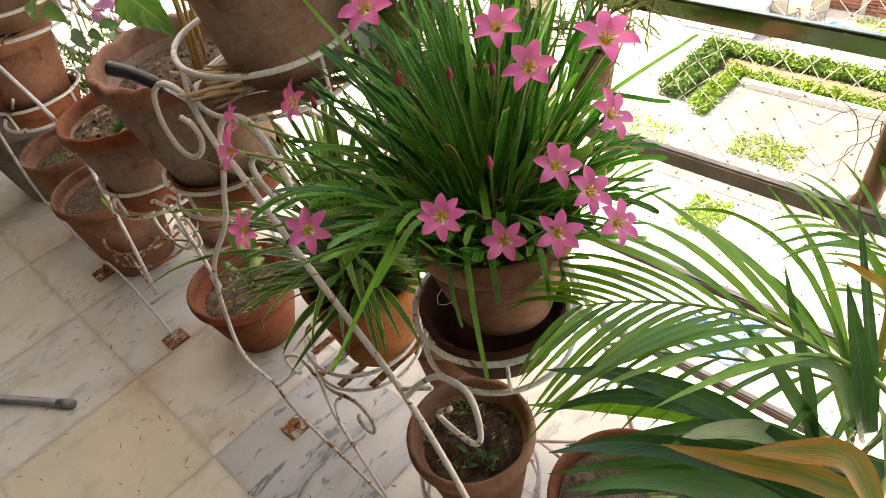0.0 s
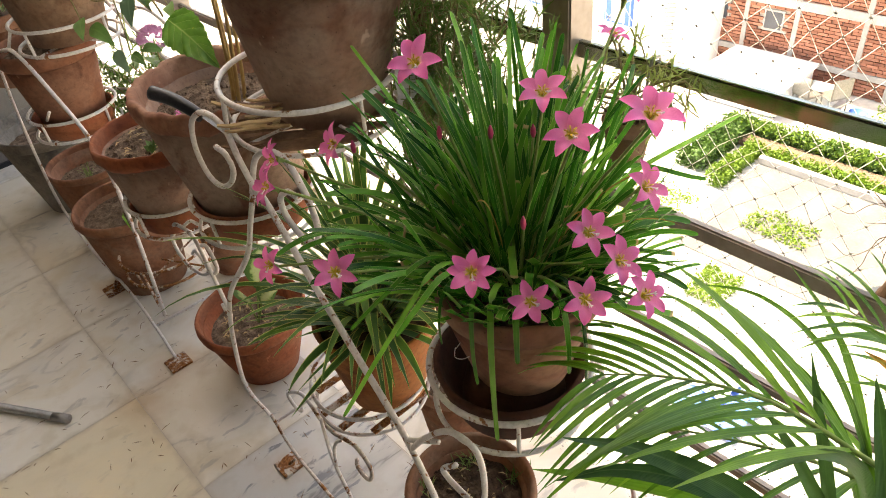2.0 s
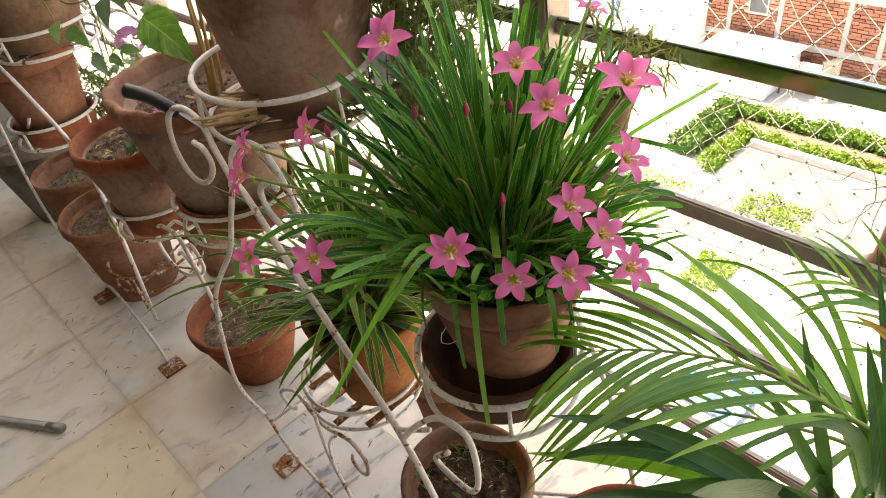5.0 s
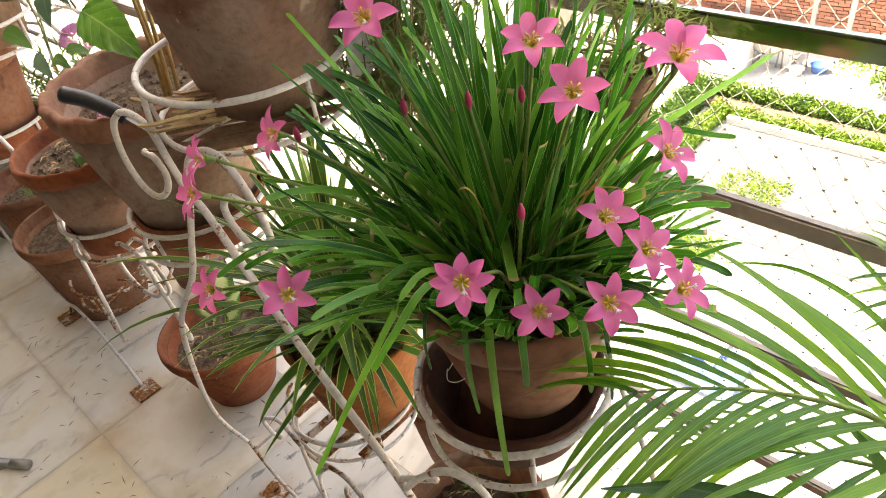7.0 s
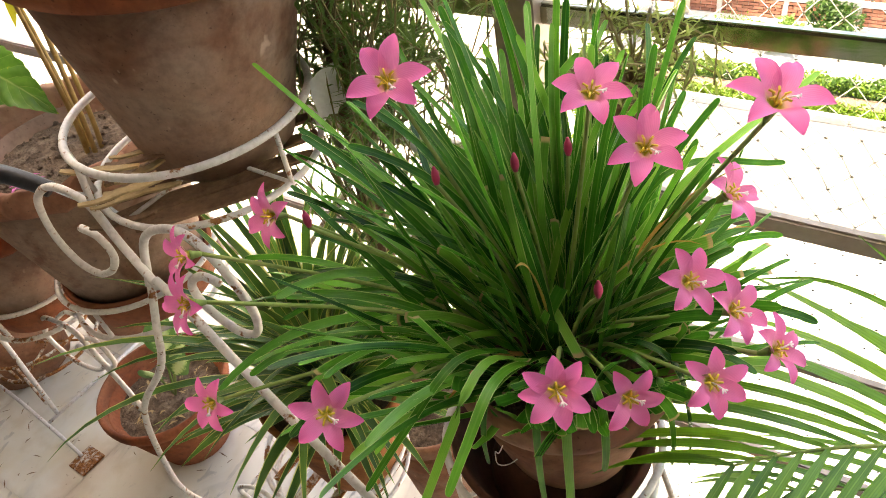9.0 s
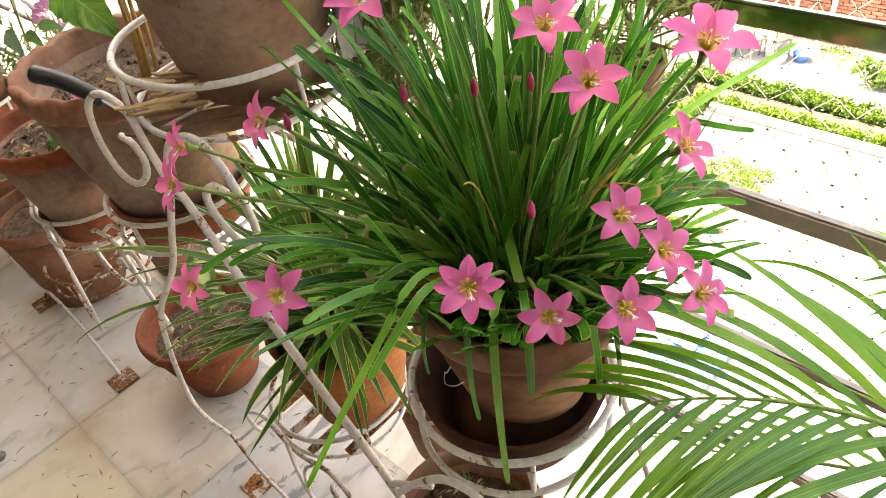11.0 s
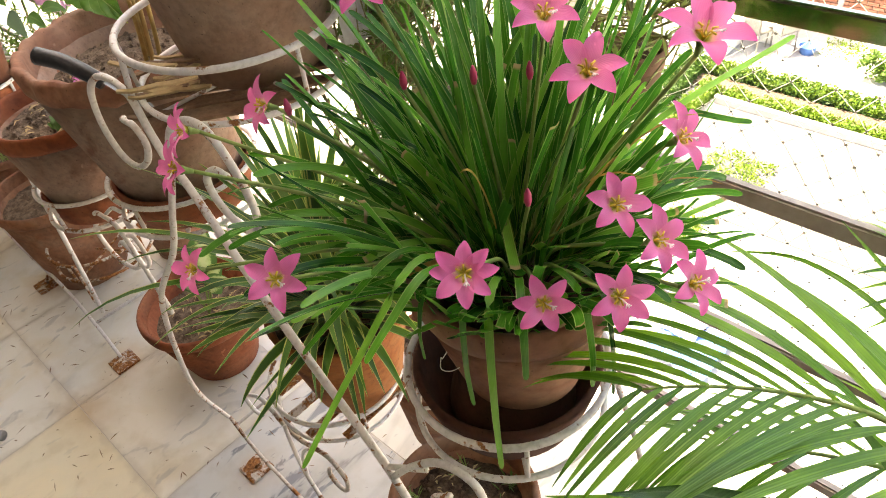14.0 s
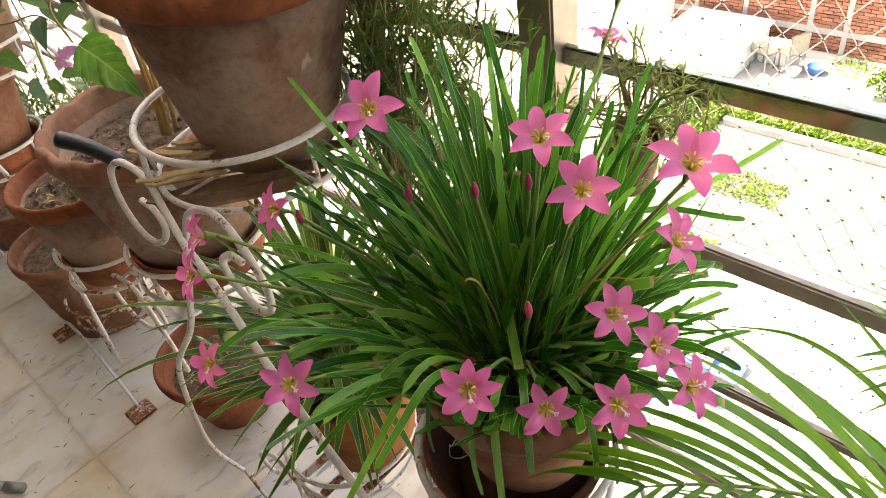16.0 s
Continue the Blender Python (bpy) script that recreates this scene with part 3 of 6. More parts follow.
def bird_net():
    """Diamond netting: twine with knots, hanging a little slack outside the railing."""
    pitch, rows, cols, y0, z0 = 0.040, 54, 100, -0.7, 0.0

    def spot(i, j):
        y, z = y0 + i * pitch, z0 + j * pitch * 0.5 * 1.15
        if j % 2:
            y += pitch / 2
        s = Vector((y * 2.1, z * 2.1, 3.0))
        return Vector((1.10 + 0.020 * noise.noise(s), y + 0.020 * noise.noise(s + Vector((9, 0, 0))) + 0.014 * noise.noise(s * 6), z + 0.022 * noise.noise(s + Vector((0, 9, 0))) + 0.012 * noise.noise(s * 5 + Vector((4, 4, 0)))))

    vt, ft, vk, fk = [], [], [], []
    for j in range(rows * 2):
        for i in range(cols):
            p = spot(i, j)
            r = 0.0014 + 0.0007 * random.random()
            b = len(vk)
            vk += [p + Vector(d) * r for d in ((1, 0, 0), (-1, 0, 0), (0, 1.3, 0), (0, -1.3, 0), (0, 0, 1), (0, 0, -1))]
            fk += [(b + x, b + y, b + z) for x, y, z in ((0, 2, 4), (2, 1, 4), (1, 3, 4), (3, 0, 4), (2, 0, 5), (1, 2, 5), (3, 1, 5), (0, 3, 5))]
            if j + 1 < rows * 2:
                for q in (spot(i + (j % 2), j + 1), spot(i - 1 + (j % 2), j + 1)):
                    b = len(vt)
                    for e in (p, q):
                        vt += [e + Vector((0.0007, 0, 0)), e + Vector((-0.0004, 0.00063, 0)), e + Vector((-0.0004, -0.00063, 0))]
                    ft += [(b, b + 1, b + 4, b + 3), (b + 1, b + 2, b + 5, b + 4), (b + 2, b, b + 3, b + 5)]
    net = thing("bird_net", (0, 0, 0), "pale nylon bird netting with dark knots outside the railing", "net", kind="stuff")
    for name, v, f, m in (("twine", vt, ft, M_TWINE), ("knots", vk, fk, M_KNOT)):
        me = bpy.data.meshes.new(name)
        me.from_pydata([tuple(x) for x in v], [], f)
        me.materials.append(m)
        ob = new(name, me)
        ob.parent = net
    return net


bird_net()


# ---- the yard below ----
YARD = -6.0
bm = bmesh.new()
bmesh.ops.create_grid(bm, x_segments=2, y_segments=2, size=900)
for v in bm.verts:
    v.co.z = YARD
structure("ground", bm, M_CONCRETE, "pale sunlit concrete yard below the balcony", "ground")


def foliage(name, areas, material, label, leaf, seed, category="hedge", kind="stuff", holder=None):
    """Many small leaves filling boxes (lo, hi, count)."""
    rng = random.Random(seed)
    v, f, uvs = [], [], []
    for lo, hi, count in areas:
        for _ in range(count):
            c = Vector([rng.uniform(a, b) for a, b in zip(lo, hi)])
            c.z += 0.12 * noise.noise(Vector((c.x * 3, c.y * 3, seed)))
            d = Vector((rng.gauss(0, 1), rng.gauss(0, 1), rng.gauss(0.4, 0.7))).normalized()
            s = d.orthogonal().normalized()
            s.rotate(Matrix.Rotation(rng.uniform(0, 6.28), 3, d))
            w = leaf * rng.uniform(0.6, 1.3)
            b = len(v)
            v += [c - d * w, c + s * w * 0.45 + Vector((0, 0, w * 0.1)), c + d * w, c - s * w * 0.45]
            f.append((b, b + 1, b + 2, b + 3))
    me = bpy.data.meshes.new(name)
    me.from_pydata([tuple(x) for x in v], [], f)
    layer = me.uv_layers.new(name="UVMap")
    for i in range(len(f)):
        for k, c in enumerate(((0.5, 0), (1, 0.5), (0.5, 1), (0, 0.5))):
            layer.data[i * 4 + k].uv = c
    me.materials.append(material)
    ob = new(name, me)
    ob.parent = holder
    return tagged(ob, label, category, kind=kind) if holder is None else tagged(ob, label)


Y = YARD
foliage("clipped_hedge", [((12.72, 0.6, Y), (13.12, 6.3, Y + 0.28), 9000), ((11.0, 5.75, Y), (12.8, 6.35, Y + 0.32), 5200)], M_HEDGE, "dense dark green clipped hedge in the yard", 0.045, 1)
foliage("border_hedge", [((12.08, 0.3, Y), (12.36, 5.3, Y + 0.22), 6500), ((10.7, 5.2, Y), (12.36, 5.55, Y + 0.24), 3200), ((12.66, 0.6, Y + 0.16), (13.14, 6.3, Y + 0.34), 3400)], M_HEDGE_LIME, "low lime green border hedge in the yard", 0.036, 2)
foliage("weeds", [((9.9, 3.3, Y), (10.6, 4.4, Y + 0.12), 1100), ((7.9, 3.6, Y), (8.7, 4.2, Y + 0.15), 1500), ((8.8, 5.3, Y), (10.2, 6.6, Y + 0.22), 2000), ((14.6, 3.5, Y), (15.4, 4.3, Y + 0.18), 500)], M_HEDGE_LIME, "patches of bright green weeds on the yard's concrete", 0.032, 3, "weeds")
structure("planter_bed", box((12.36, 0.3, Y), (12.74, 5.8, Y + 0.10), 0.02), M_SOIL, "bare brown soil between the two hedge rows", "bed")
structure("planter_kerb", box((11.94, 0.0, Y), (12.06, 5.15, Y + 0.16), 0.02), M_BAND, "grey cement kerb along the border hedge", "kerb")
structure("paving", box((8.9, 0.0, Y - 0.2), (11.92, 5.1, Y + 0.02), 0.01), M_PAVING, "worn grey cement paving inside the hedge", "paving")


def yard_bush(place, size, label, seed):
    b = thing("yard_bush", place, label, "bush")
    rng = random.Random(seed)
    for k in range(7):
        a = k * 0.9
        part("branch", rod([(0, 0, 0), (math.cos(a) * size * 0.3, math.sin(a) * size * 0.3, size * 0.4), (math.cos(a) * size * 0.6, math.sin(a) * size * 0.6, size * rng.uniform(0.5, 0.9))], 0.012, 6, 4, taper=0.4), M_BARK, b)
    areas = []
    for k in range(16):
        c = Vector((rng.gauss(0, size * 0.35), rng.gauss(0, size * 0.35), size * rng.uniform(0.25, 0.85)))
        w = size * rng.uniform(0.16, 0.28)
        areas.append((c - Vector((w, w, w * 0.7)), c + Vector((w, w, w * 0.7)), 150))
    foliage("crown", areas, M_HEDGE, "small green leaves in clumps", 0.05, seed, holder=b)
    return b


yard_bush((14.25, 2.75, Y), 0.62, "round leafy green bush at the yard's edge", 6)
yard_bush((15.0, 2.0, Y), 0.75, "round leafy green bush at the yard's edge", 7)


def brick_building():
    b = thing("brick_building", (15.6, 8.4, Y), "unplastered red brick building with grey cement bands", "building")
    wid, hgt = 9.0, 7.4
    part("wall", box((0.03, -wid, 0), (6, 0, hgt)), M_MORTAR, b, smooth=False)
    part("roof", box((-0.15, -wid - 0.15, hgt), (6.1, 0.1, hgt + 0.15), 0.02), M_BAND, b, "flat cement roof slab", False)
    posts = (0.80, 1.94, 3.34, 4.06, 5.40, 6.75, 8.10)
    bands = ((0.40, 0.13), (1.57, 0.20), (3.05, 0.20), (4.55, 0.20), (6.05, 0.20))
    holes = [(1.22, 1.64, z, z + 0.42) for z in (1.02, 2.5, 4.0, 5.5)] + [(0.12, 0.36, z, z + 0.40) for z in (1.05, 2.5, 4.0)] + [(4.5, 4.95, z, z + 0.45) for z in (2.4, 3.9)]
    for p in posts:
        part("pillar", box((-0.03, -p - 0.055, 0), (0.05, -p + 0.055, hgt), 0.008), M_BAND, b, "grey cement pillar", False)
    for z, h in bands:
        part("band", box((-0.045, -wid, z), (0.04, 0, z + h), 0.01), M_BAND, b, "grey cement band", False)
    rng = random.Random(4)
    vs, fs = [], []
    k = 0
    z = 0.02
    while z < hgt - 0.08:
        y = 0.0 if k % 2 else -0.11
        while y > -wid + 0.22:
            if not any(h0 - 0.03 < -y + 0.1 < h1 + 0.03 and z0 - 0.05 < z < z1 + 0.02 for h0, h1, z0, z1 in holes):
                d, dz, e = rng.uniform(0, 0.022), rng.uniform(-0.005, 0.005), rng.uniform(0.196, 0.212)
                i = len(vs)
                vs += [(xx, yy, zz) for xx in (-0.005 - d, 0.04) for yy in (y, y - e) for zz in (z + dz, z + dz + rng.uniform(0.056, 0.064))]
                fs += [(i, i + 1, i + 3, i + 2), (i, i + 4, i + 5, i + 1), (i + 2, i + 3, i + 7, i + 6), (i + 1, i + 5, i + 7, i + 3), (i, i + 2, i + 6, i + 4)]
            y -= 0.222
        z, k = z + 0.074, k + 1
    me = bpy.data.meshes.new("brickwork")
    me.from_pydata(vs, [], fs)
    me.materials.append(M_BRICK)
    ob = new("brickwork", me)
    ob.parent = b
    tagged(ob, "red brick courses", kind="stuff")
    for h0, h1, z0, z1 in holes:
        w = part("window", box((0.0, -h1 - 0.03, z0 - 0.03), (0.045, -h0 + 0.03, z1 + 0.03), 0.008), M_BAND, b, "small framed opening", False)
        part("pane", box((-0.006, -h1 + 0.02, z0 + 0.02), (0.02, -h0 - 0.02, z1 - 0.02)), M_DARKGLASS, w, "dark opening", False)
    return b


brick_building()


def white_building():
    b = thing("white_building", (15.0, 12.0, Y), "whitewashed house with blue-framed windows", "building")
    part("wall", box((0, -3.85, 0), (7, 5.0, 8.0), 0.02), M_WHITEWASH, b, smooth=False)
    part("roof", box((-0.2, -4.0, 8.0), (7.2, 5.2, 8.15), 0.02), M_BAND, b, smooth=False)
    for y in (-1.8, 0.9, 3.2):
        for z in (0.6, 3.9):
            w = part("window", box((-0.05, y, z), (0.02, y + 0.85, z + 1.35), 0.01), M_BLUE, b, "blue painted window", False)
            part("pane", box((-0.06, y + 0.20, z + 0.06), (-0.03, y + 0.62, z + 1.29)), M_RAG, w, "pale curtained pane", False)
            for i in range(5):
                part("grille_bar", rod([(-0.075, y + 0.05 + i * 0.18, z), (-0.075, y + 0.05 + i * 0.18, z + 1.35)], 0.012, 5), M_RAG, w, "white grille bar")
    for i in range(15):
        z = 0.2 + i * 0.105
        part("louvre", rod([(-0.05, -2.70, z), (-0.05, -2.98, z + 0.07)], 0.016, 5), M_GREY_TUBE, b, "grey louvre slat")
    return b


white_building()

shed = thing("low_white_shed", (13.7, 5.75, Y), "low whitewashed shed beside the brick wall", "shed")
part("wall", box((0, 0.0, 0), (1.6, 1.75, 0.56), 0.03), M_WHITEWASH, shed, smooth=False)
part("roof", box((-0.08, -0.06, 0.56), (1.68, 1.85, 0.63), 0.02), M_WHITEWASH, shed, smooth=False)
part("step", box((0.9, -0.7, 0), (1.5, -0.06, 0.35), 0.04), M_WHITEWASH, shed, "low whitewashed step", False)

tarp = thing("blue_tarpaulin", (6.3, 2.65, Y), "crumpled blue and white plastic sheet on the yard", "sheet")
bm = bmesh.new()
bmesh.ops.create_grid(bm, x_segments=16, y_segments=16, size=0.42)
for v in bm.verts:
    v.co.z = 0.10 + 0.09 * noise.noise(v.co * 5) + 0.04 * noise.noise(v.co * 14)
part("sheet", bm, M_BLUE, tarp)
bm = bmesh.new()
bmesh.ops.create_grid(bm, x_segments=12, y_segments=12, size=0.30)
for v in bm.verts:
    v.co += Vector((0.30, 0.25, 0.16 + 0.08 * noise.noise(v.co * 6)))
part("lining", bm, M_RAG, tarp, "white lining")


def yard_chair(x, y, m, label, turn):
    c = thing("yard_chair", (x, y, Y), label, "chair", "plastic chairs in the yard", turn=turn)
    part("seat", box((-0.22, -0.22, 0.40), (0.22, 0.22, 0.44), 0.015), m, c, smooth=False)
    part("backrest", box((-0.22, 0.19, 0.44), (0.22, 0.23, 0.85), 0.015), m, c, smooth=False)
    for sx in (-0.2, 0.2):
        for sy in (-0.2, 0.2):
            part("leg", rod([(sx, sy, 0), (sx * 0.95, sy * 0.95, 0.41)], 0.018, 6), m, c)


yard_chair(14.35, 5.42, M_GREY_TUBE, "dark grey plastic chair standing in the yard", 70)
yard_chair(14.55, 5.0, M_GREY_TUBE, "dark grey plastic chair standing in the yard", 150)


def tub(place, r, h, m, label):
    t = thing("tub", place, label, "tub", "tubs in the yard")
    part("body", lathe([(0, 0), (r * 0.8, 0), (r, h), (r * 1.08, h), (r * 1.05, h + 0.01), (r * 0.95, h - 0.005), (r * 0.76, 0.02), (0, 0.02)], 24), m, t)
    part("handle", rod([(r, 0, h), (r * 1.2, 0, h * 0.8), (r * 1.2, 0, h * 0.6)], 0.012, 6), m, t)


tub((14.64, 4.48, Y), 0.17, 0.16, M_BLUE, "blue plastic tub on the yard's concrete")
tub((14.36, 4.82, Y), 0.15, 0.14, simple("white_plastic", (0.58, 0.58, 0.56), (0.72, 0.72, 0.70), 5, 0.45), "white plastic tub on the yard's concrete")

# ---- pots ----
def make_pot(name, place, height, r_base, r_rim, material, label, rim=0.035, lip=0.008, wall=0.012, fill=0.03, soil=M_SOIL, rim_material=None, tilt=(0, 0), seed=0, plain=False, heap=0.012, worn=0.0):
    """A flower pot turned on a wheel, standing at place, with its rim band and its soil."""
    p = thing(name, place, label, "flower pot", "clay pots on the balcony")
    if tilt != (0, 0):
        p.matrix_basis = pose(*place, tilt[0], tilt[1], 0)
    z1 = height - rim
    rb = r_base + (r_rim - lip - r_base) * 0.97
    prof = [(0, 0), (r_base * 0.9, 0.0), (r_base, 0.005), (r_base + (rb - r_base) * 0.5, z1 * 0.5), (rb, z1)]
    if plain:
        prof += [(r_rim - 0.002, height - 0.005), (r_rim - wall * 0.5, height), (r_rim - wall, height - 0.006), (rb - wall, z1 * 0.8), (r_base, 0.03)]
        part("body", lathe(prof, 56, 0.012, seed), material, p)
    else:
        prof += [(rb - wall, z1), (r_base * 0.8, 0.03)]
        part("body", lathe(prof, 56, 0.012, seed), material, p)
        band = [(rb - wall * 0.8, z1 - 0.006), (rb + 0.001, z1 - 0.006), (r_rim - 0.002, z1 + 0.002), (r_rim, z1 + rim * 0.4), (r_rim - 0.001, height - 0.006), (r_rim - wall * 0.35, height), (r_rim - wall * 0.9, height - 0.003), (r_rim - wall * 1.1, z1 + rim * 0.3), (rb - wall * 1.2, z1 - 0.02)]
        rolled = lathe(band, 96 if worn else 56, 0.012, seed)
        if worn:
            # broken and flaked along its edge
            for v in rolled.verts:
                q = v.co.copy()
                flat = Vector((q.x, q.y, 0)).normalized()
                chip = max(0.0, noise.noise(flat * 4.2 + Vector((seed, 3, 0))) - 0.12) * (1.0 if q.z > z1 + rim * 0.3 else 0.25)
                v.co += flat * worn * noise.noise(q * 34) - flat * chip * worn * 1.6 + Vector((0, 0, worn * 0.8 * noise.noise(q * 48 + Vector((7, 0, 0))) - chip * worn * 2.6))
        part("rim", rolled, rim_material or material, p, "thick rolled clay rim")
    if fill is not None:
        rs, zs = r_rim - wall * 1.05, height - fill
        rs = min(rs, rb - wall * 0.8)
        bm = bmesh.new()
        rng = random.Random(seed + 5)
        rows = [[bm.verts.new((0, 0, zs + heap))]]
        for i in range(1, 15):
            rr = rs * i / 14
            row = []
            for s in range(48):
                w = 2 * math.pi * s / 48
                q = Vector((rr * math.cos(w), rr * math.sin(w), 0))
                h = heap * (1 - (i / 14) ** 2) + 0.006 * noise.noise(q * 45 + Vector((seed, 0, 0))) + 0.004 * noise.noise(q * 130)
                row.append(bm.verts.new((q.x, q.y, zs + h)))
            rows.append(row)
        for s in range(48):
            bm.faces.new((rows[0][0], rows[1][s], rows[1][(s + 1) % 48]))
        for a, b in zip(rows[1:], rows[2:]):
            for s in range(48):
                bm.faces.new((a[s], b[s], b[(s + 1) % 48], a[(s + 1) % 48]))
        part("soil", bm, soil, p, "dry crumbly soil")
        v, f = [], []
        for _ in range(150):
            w, rr = rng.uniform(0, 6.283), rs * math.sqrt(rng.random()) * 0.96
            c = Vector((rr * math.cos(w), rr * math.sin(w), zs + heap * (1 - (rr / rs) ** 2) + 0.002))
            k = rng.uniform(0.0015, 0.0055)
            b = len(v)
            v += [c + Vector([rng.uniform(-1, 1) * 0.4 * k + d * k for d in e]) for e in ((1, 0, 0), (-1, 0, 0), (0, 1, 0), (0, -1, 0), (0, 0, 0.8), (0, 0, -0.8))]
            f += [(b + x, b + y, b + z) for x, y, z in ((0, 2, 4), (2, 1, 4), (1, 3, 4), (3, 0, 4), (2, 0, 5), (1, 2, 5), (3, 1, 5), (0, 3, 5))]
        me = bpy.data.meshes.new("soil_grit")
        me.from_pydata([tuple(x) for x in v], [], f)
        me.materials.append(soil)
        ob = tagged(new("soil_grit", me), "loose grit", kind="stuff")
        ob.parent = p
    return p


def bowl(name, place, height, r_base, r_rim, material, label):
    p = thing(name, place, label, "saucer")
    w = 0.008
    prof = [(0, 0), (r_base, 0), (r_base + (r_rim - r_base) * 0.6, height * 0.5), (r_rim, height - 0.004), (r_rim - w * 0.5, height), (r_rim - w, height - 0.004), (r_base + (r_rim - r_base) * 0.6 - w, height * 0.5), (r_base - w, 0.010), (0, 0.010)]
    part("body", lathe(prof, 48, 0.006), material, p)
    return p


LILY = (0.69, 0.715)
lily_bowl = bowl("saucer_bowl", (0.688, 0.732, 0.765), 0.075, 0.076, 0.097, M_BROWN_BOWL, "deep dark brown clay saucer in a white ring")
make_pot("lily_pot", (*LILY, 0.836), 0.149, 0.060, 0.098, M_CLAY_PINK, "dusty brown clay pot of rain lilies raised over a saucer", rim=0.026, lip=0.005, fill=0.018, soil=M_SOIL_DARK, seed=1)
prop = thing("upturned_pot", (0.688, 0.728, 0.775), "small dark brown pot turned over in the saucer", "flower pot")
part("body", lathe([(0, 0.061), (0.050, 0.061), (0.055, 0.057), (0.066, 0.012), (0.068, 0.0), (0.060, 0.0)], 36, 0.01, 4), M_BROWN_BOWL, prop)
make_pot("low_pot", (0.66, 0.81, 0.30), 0.20, 0.070, 0.107, M_CLAY, "brown clay pot of bare soil with small weeds under the lilies", rim=0.03, fill=0.045, soil=M_SOIL_DARK, seed=2)
make_pot("spider_plant_pot", (0.735, 1.125, 0.432), 0.20, 0.076, 0.116, M_CLAY_ORANGE, "orange terracotta pot of variegated spider plant in a rusty ring", rim=0.02, lip=0.004, fill=0.02, soil=M_SOIL_DARK, seed=3, plain=True)
make_pot("floor_pot", (0.738, 1.791, 0.0), 0.22, 0.090, 0.154, M_CLAY_RED, "red terracotta pot of dry soil standing on the marble", rim=0.03, fill=0.06, seed=4)
make_pot("hanging_pot", (0.7762, 1.1943, 1.0150), 0.270, 0.088, 0.155, M_CLAY_GREY, "large dusty brown clay pot with red rim in the topmost ring", rim=0.030, lip=0.018, wall=0.018, fill=0.026, seed=5, rim_material=M_CLAY_RED, tilt=(9.5, -1.3))
make_pot("wide_pot", (0.725, 1.478, 0.711), 0.289, 0.095, 0.162, M_CLAY_GREY, "wide brown clay pot with a flaking rim and dry soil", rim=0.035, wall=0.020, fill=0.055, seed=6, rim_material=M_CLAY_PINK, worn=0.006)
make_pot("leafy_soil_pot", (0.648, 1.735, 0.632), 0.205, 0.08, 0.125, M_CLAY_GREY, "brown clay pot with a red rim and leaf litter", rim=0.03, fill=0.035, seed=7, rim_material=M_CLAY_RED, worn=0.003)
make_pot("round_floor_pot", (0.68, 2.46, 0.0), 0.32, 0.11, 0.16, M_CLAY, "terracotta pot of dry soil on the floor", rim=0.035, fill=0.05, seed=8)
make_pot("small_floor_pot", (0.70, 2.80, 0.0), 0.34, 0.10, 0.145, M_CLAY, "worn terracotta pot with a thin wall on the floor", rim=0.02, lip=0.003, fill=0.07, seed=9)
make_pot("cement_pot", (0.70, 3.22, 0.0), 0.36, 0.13, 0.205, M_CEMENT_POT, "large grey cement pot standing on the floor", rim=0.04, fill=0.08, seed=10)
make_pot("upper_stand_pot", (0.725, 2.39, 0.87), 0.28, 0.10, 0.15, M_CLAY_OLD, "dusty clay pot in the top ring of the far stand", rim=0.045, rim_material=M_CLAY_RED, fill=0.03, seed=11)
make_pot("middle_stand_pot", (0.665, 2.46, 0.612), 0.25, 0.085, 0.132, M_CLAY_SHADE, "terracotta pot in the middle ring of the far stand", rim=0.04, fill=0.03, seed=12)
make_pot("back_clay_pot", (0.66, 2.95, 0.62), 0.24, 0.09, 0.14, M_CLAY, "clay pot of striped leaves behind the far stand", rim=0.04, fill=0.03, seed=13)
make_pot("palm_pot", (0.76, 0.575, 0.12), 0.28, 0.09, 0.13, M_CLAY_RED, "terracotta pot of areca palm close to the railing", rim=0.035, fill=0.03, seed=14)


